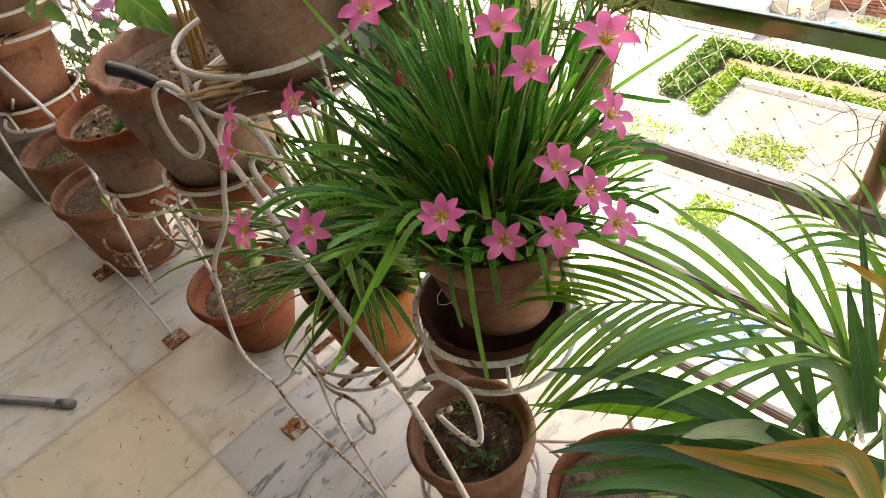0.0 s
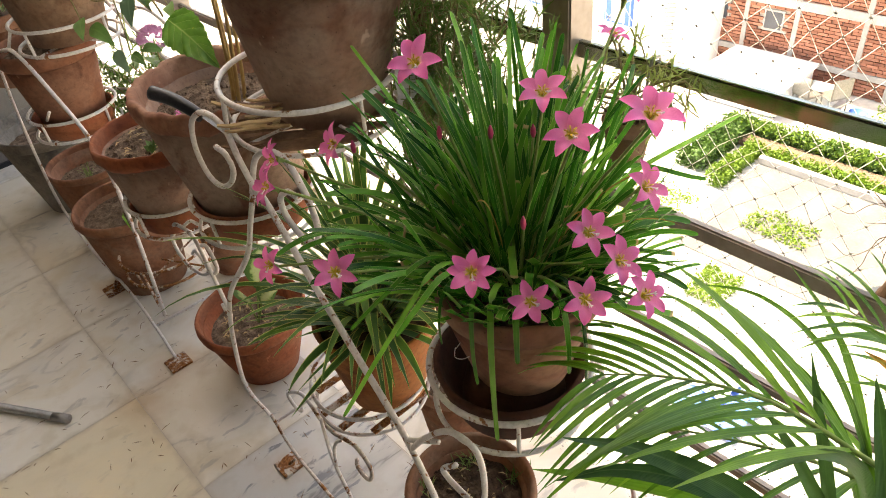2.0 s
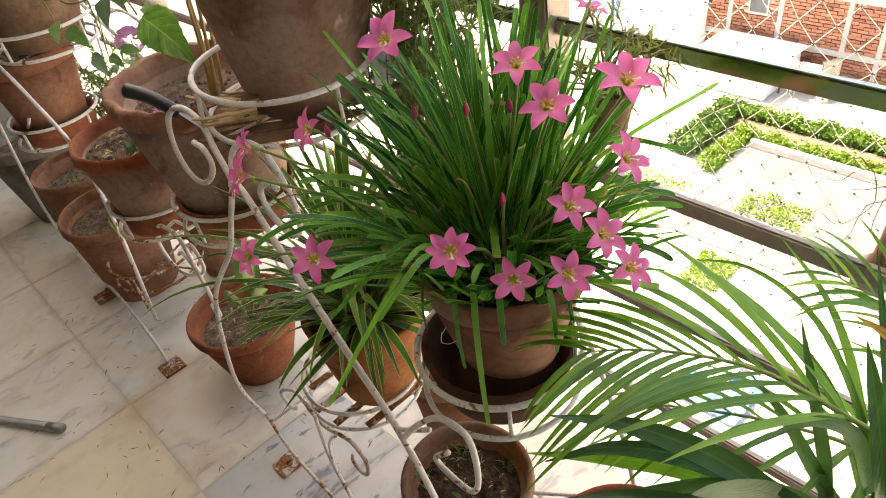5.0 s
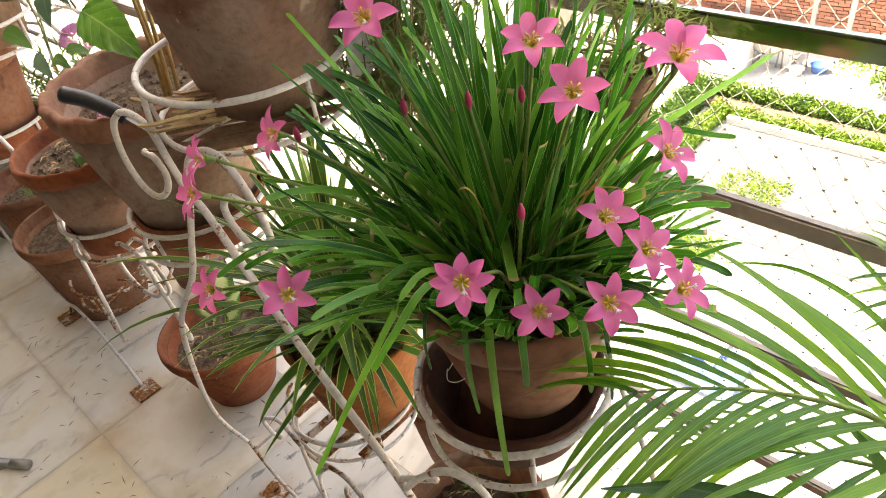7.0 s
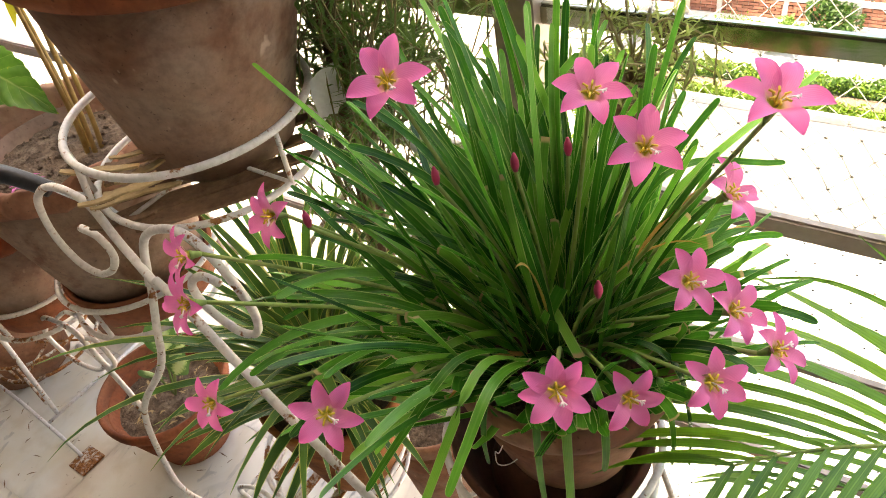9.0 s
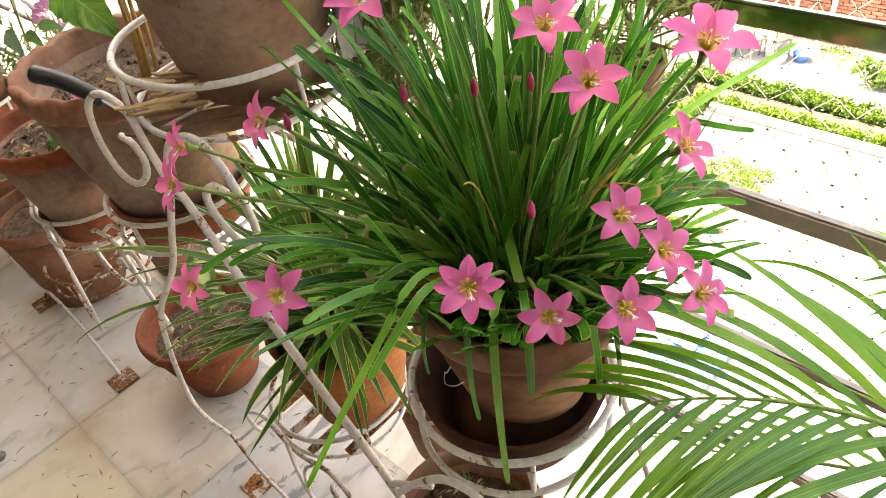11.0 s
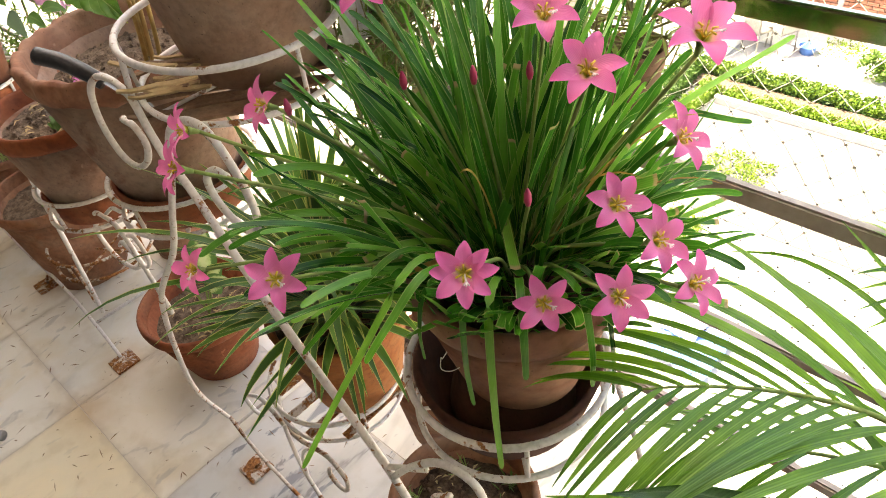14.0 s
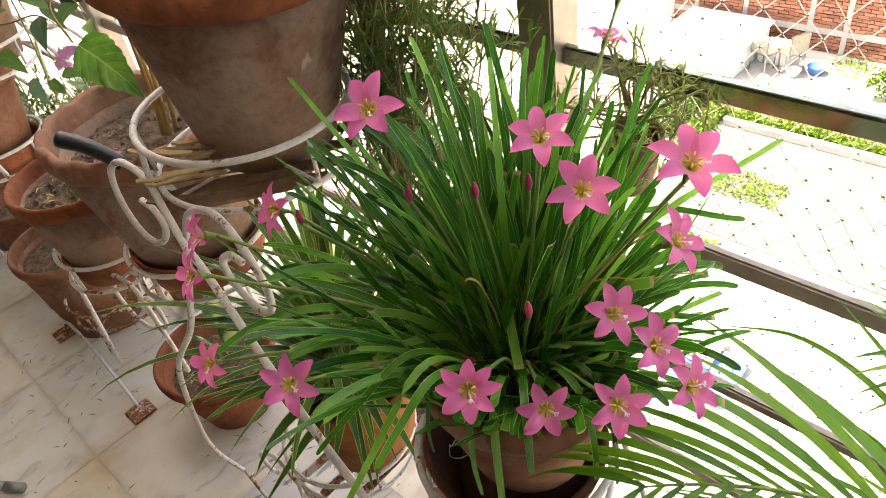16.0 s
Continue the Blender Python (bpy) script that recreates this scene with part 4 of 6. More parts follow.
# ---- plant stands of bent iron rod ----
def stand_one():
    s = thing("plant_stand", (0.6, 1.2, 0), "white painted iron plant stand with rings and scrolls, rusting", "plant stand", "white iron plant stands")
    o = Vector((0.6, 1.2, 0))

    def add(name, pts, r, m=M_PAINT, label="", per=7):
        return part(name, rod([Vector(p) - o for p in pts], r * 0.70, 8, per), m, s, label)

    for x in (0.0, 0.34):
        add("front_bar", [(0.583 + x, 1.105, 0.985), (0.577 + x, 1.065, 0.972), (0.56 + x, 0.962, 0.915), (0.55 + x, 0.874, 0.852), (0.55 + x, 0.782, 0.733), (0.545 + x, 0.70, 0.565), (0.545 + x, 0.64, 0.35), (0.545 + x, 0.60, 0.0)], 0.0066)
        add("rear_leg", [(0.588 + x, 1.128, 0.972), (0.567 + x, 1.128, 0.92), (0.55 + x, 1.136, 0.867), (0.540 + x, 1.268, 0.702), (0.541 + x, 1.365, 0.472), (0.557 + x, 1.428, 0.32), (0.590 + x, 1.463, 0.18)], 0.0062)
        add("foot_rail", [(0.592 + x, 1.46, 0.18), (0.597 + x, 1.40, 0.075), (0.59 + x, 1.154, 0.055), (0.575 + x, 0.95, 0.05), (0.56 + x, 0.70, 0.04)], 0.0058, M_FLAKED, "flaked white paint over rust")
    add("scroll", [(0.58, 1.10, 0.98), (0.598, 1.172, 1.0), (0.605, 1.207, 1.034), (0.605, 1.251, 1.043), (0.605, 1.296, 1.03), (0.605, 1.339, 0.996), (0.605, 1.358, 0.942), (0.605, 1.340, 0.902), (0.605, 1.299, 0.897), (0.605, 1.253, 0.922), (0.605, 1.226, 0.956), (0.605, 1.236, 0.98), (0.605, 1.265, 0.983)], 0.0066)
    add("scroll", [(0.585, 1.13, 0.965), (0.605, 1.131, 1.012), (0.61, 1.085, 1.038), (0.61, 1.045, 1.035), (0.61, 1.018, 1.0), (0.61, 1.006, 0.955), (0.61, 1.02, 0.918), (0.61, 1.055, 0.905), (0.61, 1.092, 0.925), (0.61, 1.098, 0.955), (0.61, 1.07, 0.98), (0.61, 1.042, 0.982)], 0.0066)
    add("scroll", [(0.55, 0.782, 0.733), (0.552, 0.745, 0.79), (0.555, 0.70, 0.838), (0.56, 0.662, 0.828), (0.565, 0.663, 0.74), (0.565, 0.685, 0.70), (0.565, 0.74, 0.71), (0.565, 0.712, 0.752)], 0.0056)
    add("cross_bar", [(0.592, 1.455, 0.15), (0.93, 1.455, 0.15)], 0.005)
    add("cross_bar", [(0.545, 0.62, 0.25), (0.87, 0.62, 0.25)], 0.005)
    for p in ((0.585, 1.44), (0.91, 1.44), (0.545, 0.60), (0.865, 0.60)):
        bm = box((p[0] - 0.03, p[1] - 1.2 - 0.03, 0.0), (p[0] + 0.03, p[1] - 1.2 + 0.03, 0.006), 0.002)
        for v in bm.verts:
            v.co.x -= 0.6
        part("foot_plate", bm, M_RUST, s, "rusty square foot plate", False)
    add("foot_bar", [(0.585, 1.44, 0.006), (0.59, 1.40, 0.06)], 0.005, M_RUST)

    def ring(c, r, gap, m=M_PAINT, tilt=(0, 0), thick=0.0040, label="", stays=3, turn=0.6, crossed=True):
        bm = hoop((c[0] - o.x, c[1] - o.y, c[2]), r, thick, tilt, 0.01)
        part("ring", bm, m, s, label)
        part("lower_ring", hoop((c[0] - o.x, c[1] - o.y, c[2] - gap), r * 0.97, thick * 0.9, tilt, 0.01), m, s, label)
        for i in range(stays):
            w = turn + 2 * math.pi * i / stays
            d = Vector((math.cos(w), math.sin(w), 0))
            q = Vector(c) + d * r + Vector((0, 0, tilt[0] * r * d.x + tilt[1] * r * d.y))
            add("ring_stay", [q, q - d * r * 0.03 - Vector((0, 0, gap))], thick * 0.9, m)
        for a in (0, 1) if crossed else ():
            w = turn + a * math.pi / 2
            d = Vector((math.cos(w), math.sin(w), 0)) * r * 0.97
            q = Vector(c) - Vector((0, 0, gap + 0.004))
            add("ring_cross", [q - d, q + d], thick * 0.8, m)

    ring((0.741, 1.174, 1.0825), 0.132, 0.067, tilt=(-0.012, 0.036), turn=-1.6, thick=0.0044)
    ring((0.688, 0.732, 0.832), 0.104, 0.06, turn=-2.3)
    ring((0.715, 1.155, 0.462), 0.117, 0.05, M_PAINT, turn=0.2, crossed=False)
    for y in (1.066, 1.118, 1.172, 1.228):
        half = math.sqrt(0.113 ** 2 - (y - 1.155) ** 2)
        bm = box((0.715 - half - o.x, y - 0.0085 - o.y, 0.4155), (0.715 + half - o.x, y + 0.0085 - o.y, 0.419), 0.001, 1)
        part("support_strip", bm, M_RUST, s, "flat rusted iron strip", False)
    ring((0.66, 0.81, 0.36), 0.105, 0.055, turn=0.4)
    # arms from the frame to the rings
    add("arm", [(0.605, 1.20, 1.030), (0.609, 1.19, 1.083)], 0.0055)
    add("arm", [(0.94, 1.15, 1.01), (0.872, 1.18, 1.083)], 0.0055)
    add("arm", [(0.55, 0.79, 0.745), (0.565, 0.74, 0.772)], 0.005)
    add("arm", [(0.885, 0.80, 0.69), (0.82, 0.77, 0.75), (0.75, 0.74, 0.775)], 0.005)
    add("arm", [(0.92, 1.44, 0.55), (0.88, 1.30, 0.46), (0.825, 1.20, 0.46)], 0.006)
    add("arm", [(0.545, 0.64, 0.36), (0.57, 0.75, 0.36)], 0.005)
    add("arm", [(0.865, 0.64, 0.36), (0.76, 0.78, 0.36)], 0.005)
    # rusty curls below the low ring
    add("scroll", [(0.60, 1.262, 0.362), (0.60, 1.272, 0.346), (0.60, 1.300, 0.338), (0.60, 1.318, 0.360), (0.60, 1.285, 0.396), (0.60, 1.236, 0.428), (0.60, 1.205, 0.415)], 0.0058)
    add("scroll", [(0.60, 1.205, 0.415), (0.60, 1.185, 0.398), (0.60, 1.14, 0.393), (0.60, 1.09, 0.415), (0.60, 1.052, 0.425), (0.60, 1.021, 0.398), (0.60, 1.030, 0.352), (0.60, 1.052, 0.334), (0.60, 1.074, 0.348), (0.60, 1.068, 0.376)], 0.0058, M_FLAKED, "scroll with flaked paint over rust")
    add("brace", [(0.595, 1.168, 0.415), (0.59, 1.158, 0.38), (0.59, 1.158, 0.293), (0.588, 1.125, 0.214), (0.585, 1.06, 0.06)], 0.0058)
    add("brace", [(0.59, 1.150, 0.285), (0.59, 1.138, 0.345), (0.592, 1.122, 0.385), (0.596, 1.104, 0.405)], 0.0052)
    return s


stand_one()


def stand_two():
    """The far stand: the same side frames, three rings stepping down."""
    s = thing("plant_stand", (0.57, 2.4, 0), "white painted iron plant stand at the far end, rusty feet", "plant stand", "white iron plant stands")
    o = Vector((0.57, 2.4, 0))

    def add(name, pts, r, m=M_PAINT, label="", per=7):
        return part(name, rod([Vector(p) - o for p in pts], r * 0.74, 8, per), m, s, label)

    for x in (0.0, 0.36):
        add("front_bar", [(0.57 + x, 2.47, 0.862), (0.57 + x, 2.40, 0.882), (0.57 + x, 2.303, 0.885), (0.58 + x, 2.194, 0.83), (0.60 + x, 2.06, 0.69), (0.582 + x, 1.965, 0.51), (0.572 + x, 2.01, 0.20), (0.575 + x, 2.04, 0.165)], 0.0072)
        add("rear_leg", [(0.57 + x, 2.45, 0.87), (0.567 + x, 2.58, 0.83), (0.565 + x, 2.66, 0.77), (0.55 + x, 2.69, 0.563), (0.547 + x, 2.74, 0.27), (0.555 + x, 2.62, 0.11), (0.563 + x, 2.36, 0.075), (0.556 + x, 2.15, 0.04), (0.548 + x, 2.02, 0.008)], 0.0062)
        for y in (2.0, 2.5):
            bm = box((0.546 + x - 0.033 - o.x, y - 0.033 - o.y, 0.0), (0.546 + x + 0.033 - o.x, y + 0.033 - o.y, 0.006), 0.002)
            part("foot_plate", bm, M_RUST, s, "rusty square foot plate", False)
        add("foot_bar", [(0.55 + x, 2.50, 0.006), (0.556 + x, 2.47, 0.05)], 0.005, M_RUST)
    add("cross_bar", [(0.552, 2.16, 0.04), (0.91, 2.16, 0.04)], 0.006)
    add("cross_bar", [(0.565, 2.74, 0.15), (0.925, 2.74, 0.15)], 0.006)
    for c, r, gap, m in (((0.725, 2.39, 0.93), 0.135, 0.065, M_PAINT), ((0.665, 2.46, 0.665), 0.122, 0.06, M_PAINT), ((0.71, 2.30, 0.20), 0.14, 0.06, M_RUST)):
        for k, z in enumerate((0, -gap)):
            part("ring", hoop((c[0] - o.x, c[1] - o.y, c[2] + z), r * (1 - 0.02 * k), 0.0047, wobble=0.01), m, s)
        for i in range(4):
            w = 0.5 + i * math.pi / 2
            d = Vector((math.cos(w), math.sin(w), 0)) * r
            add("ring_stay", [Vector(c) + d, Vector(c) + d * 0.98 - Vector((0, 0, gap))], 0.005, m)
        for a in (0, 1):
            w = 0.5 + a * math.pi / 2
            d = Vector((math.cos(w), math.sin(w), 0)) * r * 0.98
            q = Vector(c) - Vector((0, 0, gap + 0.004))
            add("ring_cross", [q - d, q + d], 0.0045, m)
    add("arm", [(0.57, 2.40, 0.882), (0.592, 2.40, 0.925)], 0.0055)
    add("arm", [(0.93, 2.40, 0.882), (0.858, 2.40, 0.925)], 0.0055)
    add("arm", [(0.575, 2.30, 0.73), (0.58, 2.42, 0.665)], 0.0055)
    add("arm", [(0.94, 2.24, 0.67), (0.80, 2.46, 0.665)], 0.0055)
    add("arm", [(0.57, 2.03, 0.2), (0.60, 2.22, 0.20)], 0.005, M_RUST)
    return s


stand_two()


def stand_low():
    s = thing("low_plant_stand", (0.61, 1.6, 0), "low white iron stand with two rings for clay pots", "plant stand", "white iron plant stands")
    o = Vector((0.61, 1.6, 0))

    def add(name, pts, r, m=M_PAINT, per=7):
        return part(name, rod([Vector(p) - o for p in pts], r * 0.74, 8, per), m, s)

    add("front_bar", [(0.60, 1.575, 0.675), (0.60, 1.54, 0.66), (0.60, 1.515, 0.57), (0.60, 1.50, 0.50), (0.603, 1.512, 0.468), (0.605, 1.535, 0.462), (0.605, 1.545, 0.482)], 0.0062)
    add("scroll", [(0.60, 1.575, 0.675), (0.60, 1.657, 0.65), (0.60, 1.715, 0.57), (0.60, 1.672, 0.528), (0.60, 1.584, 0.549), (0.60, 1.524, 0.60), (0.60, 1.57, 0.62), (0.60, 1.60, 0.60)], 0.0058)
    add("scroll", [(0.605, 1.54, 0.65), (0.605, 1.50, 0.665), (0.605, 1.485, 0.62), (0.605, 1.53, 0.58), (0.605, 1.57, 0.60)], 0.0055)
    add("rear_leg", [(0.60, 1.69, 0.62), (0.70, 1.80, 0.60), (0.80, 1.88, 0.45), (0.86, 1.93, 0.0)], 0.006)
    for c, r in (((0.725, 1.47, 0.765), 0.125), ((0.648, 1.735, 0.685), 0.105)):
        for k, z in enumerate((0, -0.062)):
            part("ring", hoop((c[0] - o.x, c[1] - o.y, c[2] + z), r * (1 - 0.02 * k), 0.0044, wobble=0.01), M_PAINT, s)
        for i in range(3):
            w = 0.35 + i * math.pi / 2
            d = Vector((math.cos(w), math.sin(w), 0)) * r
            add("ring_stay", [Vector(c) + d, Vector(c) + d * 0.98 - Vector((0, 0, 0.062))], 0.0048)
        for a in (0, 1):
            w = 0.9 + a * math.pi / 2
            d = Vector((math.cos(w), math.sin(w), 0)) * r * 0.98
            q = Vector(c) - Vector((0, 0, 0.066))
            add("ring_cross", [q - d, q + d], 0.0042)
    add("arm", [(0.605, 1.60, 0.672), (0.61, 1.56, 0.70), (0.612, 1.53, 0.705)], 0.005)
    add("arm", [(0.60, 1.70, 0.62), (0.59, 1.73, 0.625)], 0.005)
    return s


stand_low()

bowl("saucer", (0.665, 2.46, 0.602), 0.058, 0.098, 0.116, M_CLAY_RED, "terracotta saucer in a white ring")
bowl("saucer", (0.648, 1.735, 0.622), 0.055, 0.086, 0.099, M_CLAY_RED, "terracotta saucer in a white ring")
bowl("saucer", (0.725, 1.47, 0.70), 0.07, 0.10, 0.118, M_CLAY_RED, "terracotta saucer in a white ring")

# ---- rain lilies ----
HANGING = (
    ((0.612, 0.645, 0.945), 0.0066, M_LILY_BRIGHT), ((0.594, 0.665, 0.815), 0.0070, M_LILY_BRIGHT), ((0.590, 0.686, 0.90), 0.0058, M_LILY),
    ((0.648, 0.606, 0.93), 0.0066, M_LILY_BRIGHT), ((0.499, 0.769, 0.996), 0.0074, M_LILY_BRIGHT), ((0.514, 0.709, 1.016), 0.0080, M_LILY_BRIGHT),
    ((0.452, 0.739, 0.927), 0.0074, M_LILY_BRIGHT), ((0.668, 0.598, 0.905), 0.0060, M_LILY), ((0.578, 0.725, 0.945), 0.0056, M_LILY),
)
STANDING = (
    ((0.735, 0.775), (0.718, 0.754, 1.009), (0.647, 0.679, 1.02), 0.0085, True),
    ((0.7, 0.722), (0.688, 0.692, 1.07), (0.676, 0.661, 1.141), 0.0090, True),
    ((0.71, 0.7), (0.749, 0.69, 1.012), (0.752, 0.622, 1.065), 0.0098, True),
    ((0.715, 0.7), (0.75, 0.642, 1.014), (0.79, 0.584, 1.014), 0.0070, True),
    ((0.715, 0.71), (0.8, 0.675, 1.075), (0.861, 0.599, 1.065), 0.0062, False),
    ((0.68, 0.735), (0.67, 0.804, 0.967), (0.617, 0.82, 1.025), 0.0096, True),
    ((0.69, 0.69), (0.676, 0.676, 1.022), (0.663, 0.663, 1.046), 0.0090, True),
    ((0.715, 0.715), (0.8, 0.66, 1.07), (0.898, 0.593, 1.126), 0.0074, False),
    ((0.7, 0.75), (0.7, 0.9, 1.11), (0.717, 1.011, 1.166), 0.0060, False),
)
LC = Vector((LILY[0], LILY[1], 0.972))


def flower_parts(owner, centre, facing, size, turn, seed, open_=0.0, petals=6):
    """Six pointed petals, stamens and a stigma about centre, looking along facing, with a stalk from the clump."""
    rng = random.Random(seed)
    rot = Vector(facing).normalized().to_track_quat("Z", "Y").to_matrix().to_4x4() @ Matrix.Rotation(radians(turn), 4, "Z")
    m = Matrix.Translation(centre) @ rot
    for i in range(petals):
        a = radians(i * 360 / petals + rng.uniform(-10, 10))
        inner = i % 2
        lift = (0.62 if inner else 0.45) + open_ + rng.uniform(-0.10, 0.12)
        bm = bmesh.new()
        uv = bm.loops.layers.uv.verify()
        n, rows = 9, []
        ln, wd = size * rng.uniform(0.90, 1.02), size * rng.uniform(0.39, 0.47)
        for k in range(n + 1):
            f = k / n
            r = ln * f
            h = -0.24 * size + lift * ln * (f - 0.55 * f * f) + 0.16 * size * math.sin(f * 2.6)
            w = wd * 0.5 * (math.sin(math.pi * min(1, 0.14 + 0.86 * f ** 1.12)) ** 0.8) * (1.0 if f < 0.98 else 0.25) + 0.0006
            row = []
            for j in range(5):
                s = (j - 2) / 2
                q = Vector((r, s * w, h + abs(s) ** 1.7 * w * 0.35 + 0.03 * size * math.sin(5 * f + i) * s))
                q.rotate(Matrix.Rotation(a, 3, "Z"))
                row.append(bm.verts.new(m @ q))
            rows.append((row, f))
        for (ra, fa), (rb, fb) in zip(rows, rows[1:]):
            for j in range(4):
                face = bm.faces.new((ra[j], ra[j + 1], rb[j + 1], rb[j]))
                for loop, c in zip(face.loops, ((j / 4, fa), ((j + 1) / 4, fa), ((j + 1) / 4, fb), (j / 4, fb))):
                    loop[uv].uv = c
        ob = part("petal", bm, M_PETAL, owner)
    for i in range(6):
        a = radians(i * 60 + 30)
        d = Vector((math.cos(a), math.sin(a), 0))
        p0, p1 = Vector((0, 0, -0.25 * size)), d * size * 0.16 + Vector((0, 0, 0.10 * size))
        bm = rod([m @ p0, m @ (d * size * 0.06 + Vector((0, 0, -0.05 * size))), m @ p1], 0.00045, 5, 3)
        tip = m @ p1
        tube(bm, [tip - (m.to_3x3() @ d) * 0.0018, tip, tip + (m.to_3x3() @ d) * 0.0022], 0.0007, 6)
        part("stamen", bm, M_STAMEN, owner, "yellow stamen")
    st = [m @ Vector((0, 0, -0.25 * size)), m @ Vector((0.04 * size, -0.10 * size, 0.05 * size)), m @ Vector((0.10 * size, -0.24 * size, 0.16 * size))]
    bm = rod(st, 0.0006, 5, 4)
    e = st[-1]
    for w in (-1, 0, 1):
        tube(bm, [e, e + (m.to_3x3() @ Vector((w * 0.6, -0.6, 0.4))).normalized() * 0.003], 0.0006, 5)
    part("stigma", bm, M_STIGMA, owner, "white three-armed stigma")
    back = m @ Vector((0, 0, -0.30 * size))
    neck = m @ Vector((0, 0, -0.62 * size))
    bm = tube(bmesh.new(), [neck, neck.lerp(back, 0.5), back, m @ Vector((0, 0, -0.22 * size))], 0.0019, 8, taper=2.2)
    part("calyx", bm, M_STALK, owner, "green flower tube")
    return neck


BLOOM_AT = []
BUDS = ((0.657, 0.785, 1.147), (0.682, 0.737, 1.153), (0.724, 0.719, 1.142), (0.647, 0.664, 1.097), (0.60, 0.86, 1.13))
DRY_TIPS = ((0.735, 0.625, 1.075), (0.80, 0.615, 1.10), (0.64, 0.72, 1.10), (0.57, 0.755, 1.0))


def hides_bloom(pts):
    """True where a leaf would cover a bloom or bud on the side turned to the camera."""
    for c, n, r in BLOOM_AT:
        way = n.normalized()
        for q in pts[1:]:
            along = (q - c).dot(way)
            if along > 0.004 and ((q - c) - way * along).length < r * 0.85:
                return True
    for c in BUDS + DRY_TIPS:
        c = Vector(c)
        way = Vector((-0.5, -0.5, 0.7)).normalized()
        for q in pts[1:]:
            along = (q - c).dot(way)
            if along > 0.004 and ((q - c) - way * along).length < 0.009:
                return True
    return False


def lily_plant():
    plant = thing("rain_lily_plant", (0, 0, 0), "clump of dark green strap-leaved rain lilies in pink bloom", "plant")
    rng = random.Random(11)
    out = Vector((LC.x, LC.y, 0))

    def leaf(pts, w, m=M_LILY, tip="round", fold=0.18, twist=0.0):
        mid = pts[len(pts) // 2]
        away = Vector((mid.x - LC.x, mid.y - LC.y, 0))
        normal = (Vector((0, 0, 1)) * 0.6 - away.normalized() * 0.8) if away.length > 1e-4 else Vector((0, 0, 1))
        part("leaf", blade(bmesh.new(), pts, w, normal, fold, tip, twist), m, plant)

    # how each bloom looks, to fit the camera's view: towards the camera, and by shares to its right and upwards
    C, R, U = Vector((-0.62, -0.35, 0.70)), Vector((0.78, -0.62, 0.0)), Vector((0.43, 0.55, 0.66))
    blooms = [
        ((0.649, 0.801, 1.222), 0.05, 0.10, 0.0285, 10),
        ((0.712, 0.696, 1.197), 0.15, 0.35, 0.0265, 40),
        ((0.709, 0.659, 1.167), 0.10, 0.25, 0.0285, 15),
        ((0.735, 0.594, 1.197), 0.30, 0.45, 0.030, 25),
        ((0.780, 0.619, 1.089), 0.85, 0.10, 0.028, 10),
        ((0.688, 0.619, 1.085), 0.40, 0.05, 0.0245, 30),
        ((0.701, 0.591, 1.057), 0.60, 0.0, 0.0255, 5),
        ((0.701, 0.560, 1.032), 0.75, 0.05, 0.025, 45),
        ((0.645, 0.588, 1.048), 0.25, -0.10, 0.0245, 12),
    ]
    blooms += [
        ((0.619, 0.631, 1.037), 0.10, -0.20, 0.0235, 50),
        ((0.570, 0.656, 1.091), 0.05, -0.10, 0.0228, 0),
        ((0.513, 0.799, 1.048), 0.15, 0.0, 0.0265, 35),
        ((0.518, 0.916, 1.099), -0.75, 0.15, 0.0255, 20),
        ((0.500, 0.931, 0.993), -0.30, 0.0, 0.0245, 8),
        ((0.602, 0.905, 1.117), -0.80, 0.10, 0.0255, 48),
        ((0.548, 0.948, 1.108), -1.0, 0.15, 0.024, 0),
        ((0.985, 0.80, 1.185), 0.6, 0.9, 0.024, 33),
        ((0.985, 0.815, 1.135), 0.7, 0.9, 0.024, 3),
    ]
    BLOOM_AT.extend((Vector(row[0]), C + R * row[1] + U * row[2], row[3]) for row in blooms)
    inner, fresh = bmesh.new(), bmesh.new()
    made = 0
    camera_side = 222.0

    def grow(heading, out_at, rise, droop, length, w, cut, m, fold, sway=0.0):
        """One leaf rooted out_at metres from the clump's heart; True where it was let stand."""
        nonlocal made
        h = radians(heading)
        base = LC + Vector((math.cos(h) * out_at, math.sin(h) * out_at, -0.006)) + Vector((rng.gauss(0, 0.016), rng.gauss(0, 0.016), 0))
        pts = arc(base, heading, rise, length, droop, 13, sway)
        near = Vector((math.cos(radians(camera_side)), math.sin(radians(camera_side)), 0))
        # Leaf points that would cover the pot from the camera are dropped.
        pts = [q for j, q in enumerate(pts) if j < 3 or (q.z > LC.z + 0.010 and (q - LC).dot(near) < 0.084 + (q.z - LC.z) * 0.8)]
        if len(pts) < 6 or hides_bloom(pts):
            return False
        mid = pts[len(pts) // 2]
        away = Vector((mid.x - LC.x, mid.y - LC.y, 0))
        tip, twist = "cut" if cut else "round", rng.uniform(-0.7, 0.7)
        if made < 296 and rng.random() < 0.62:
            leaf(pts, w, m, tip, fold, twist)
            made += 1
        else:
            blade(fresh if m is M_LILY_BRIGHT else inner, pts, w, Vector((0, 0, 0.6)) - away.normalized() * 0.8, fold, tip, twist)
        return True

    # tall leaves from the heart, fanning away from the camera's side
    stood, tries = 0, 0
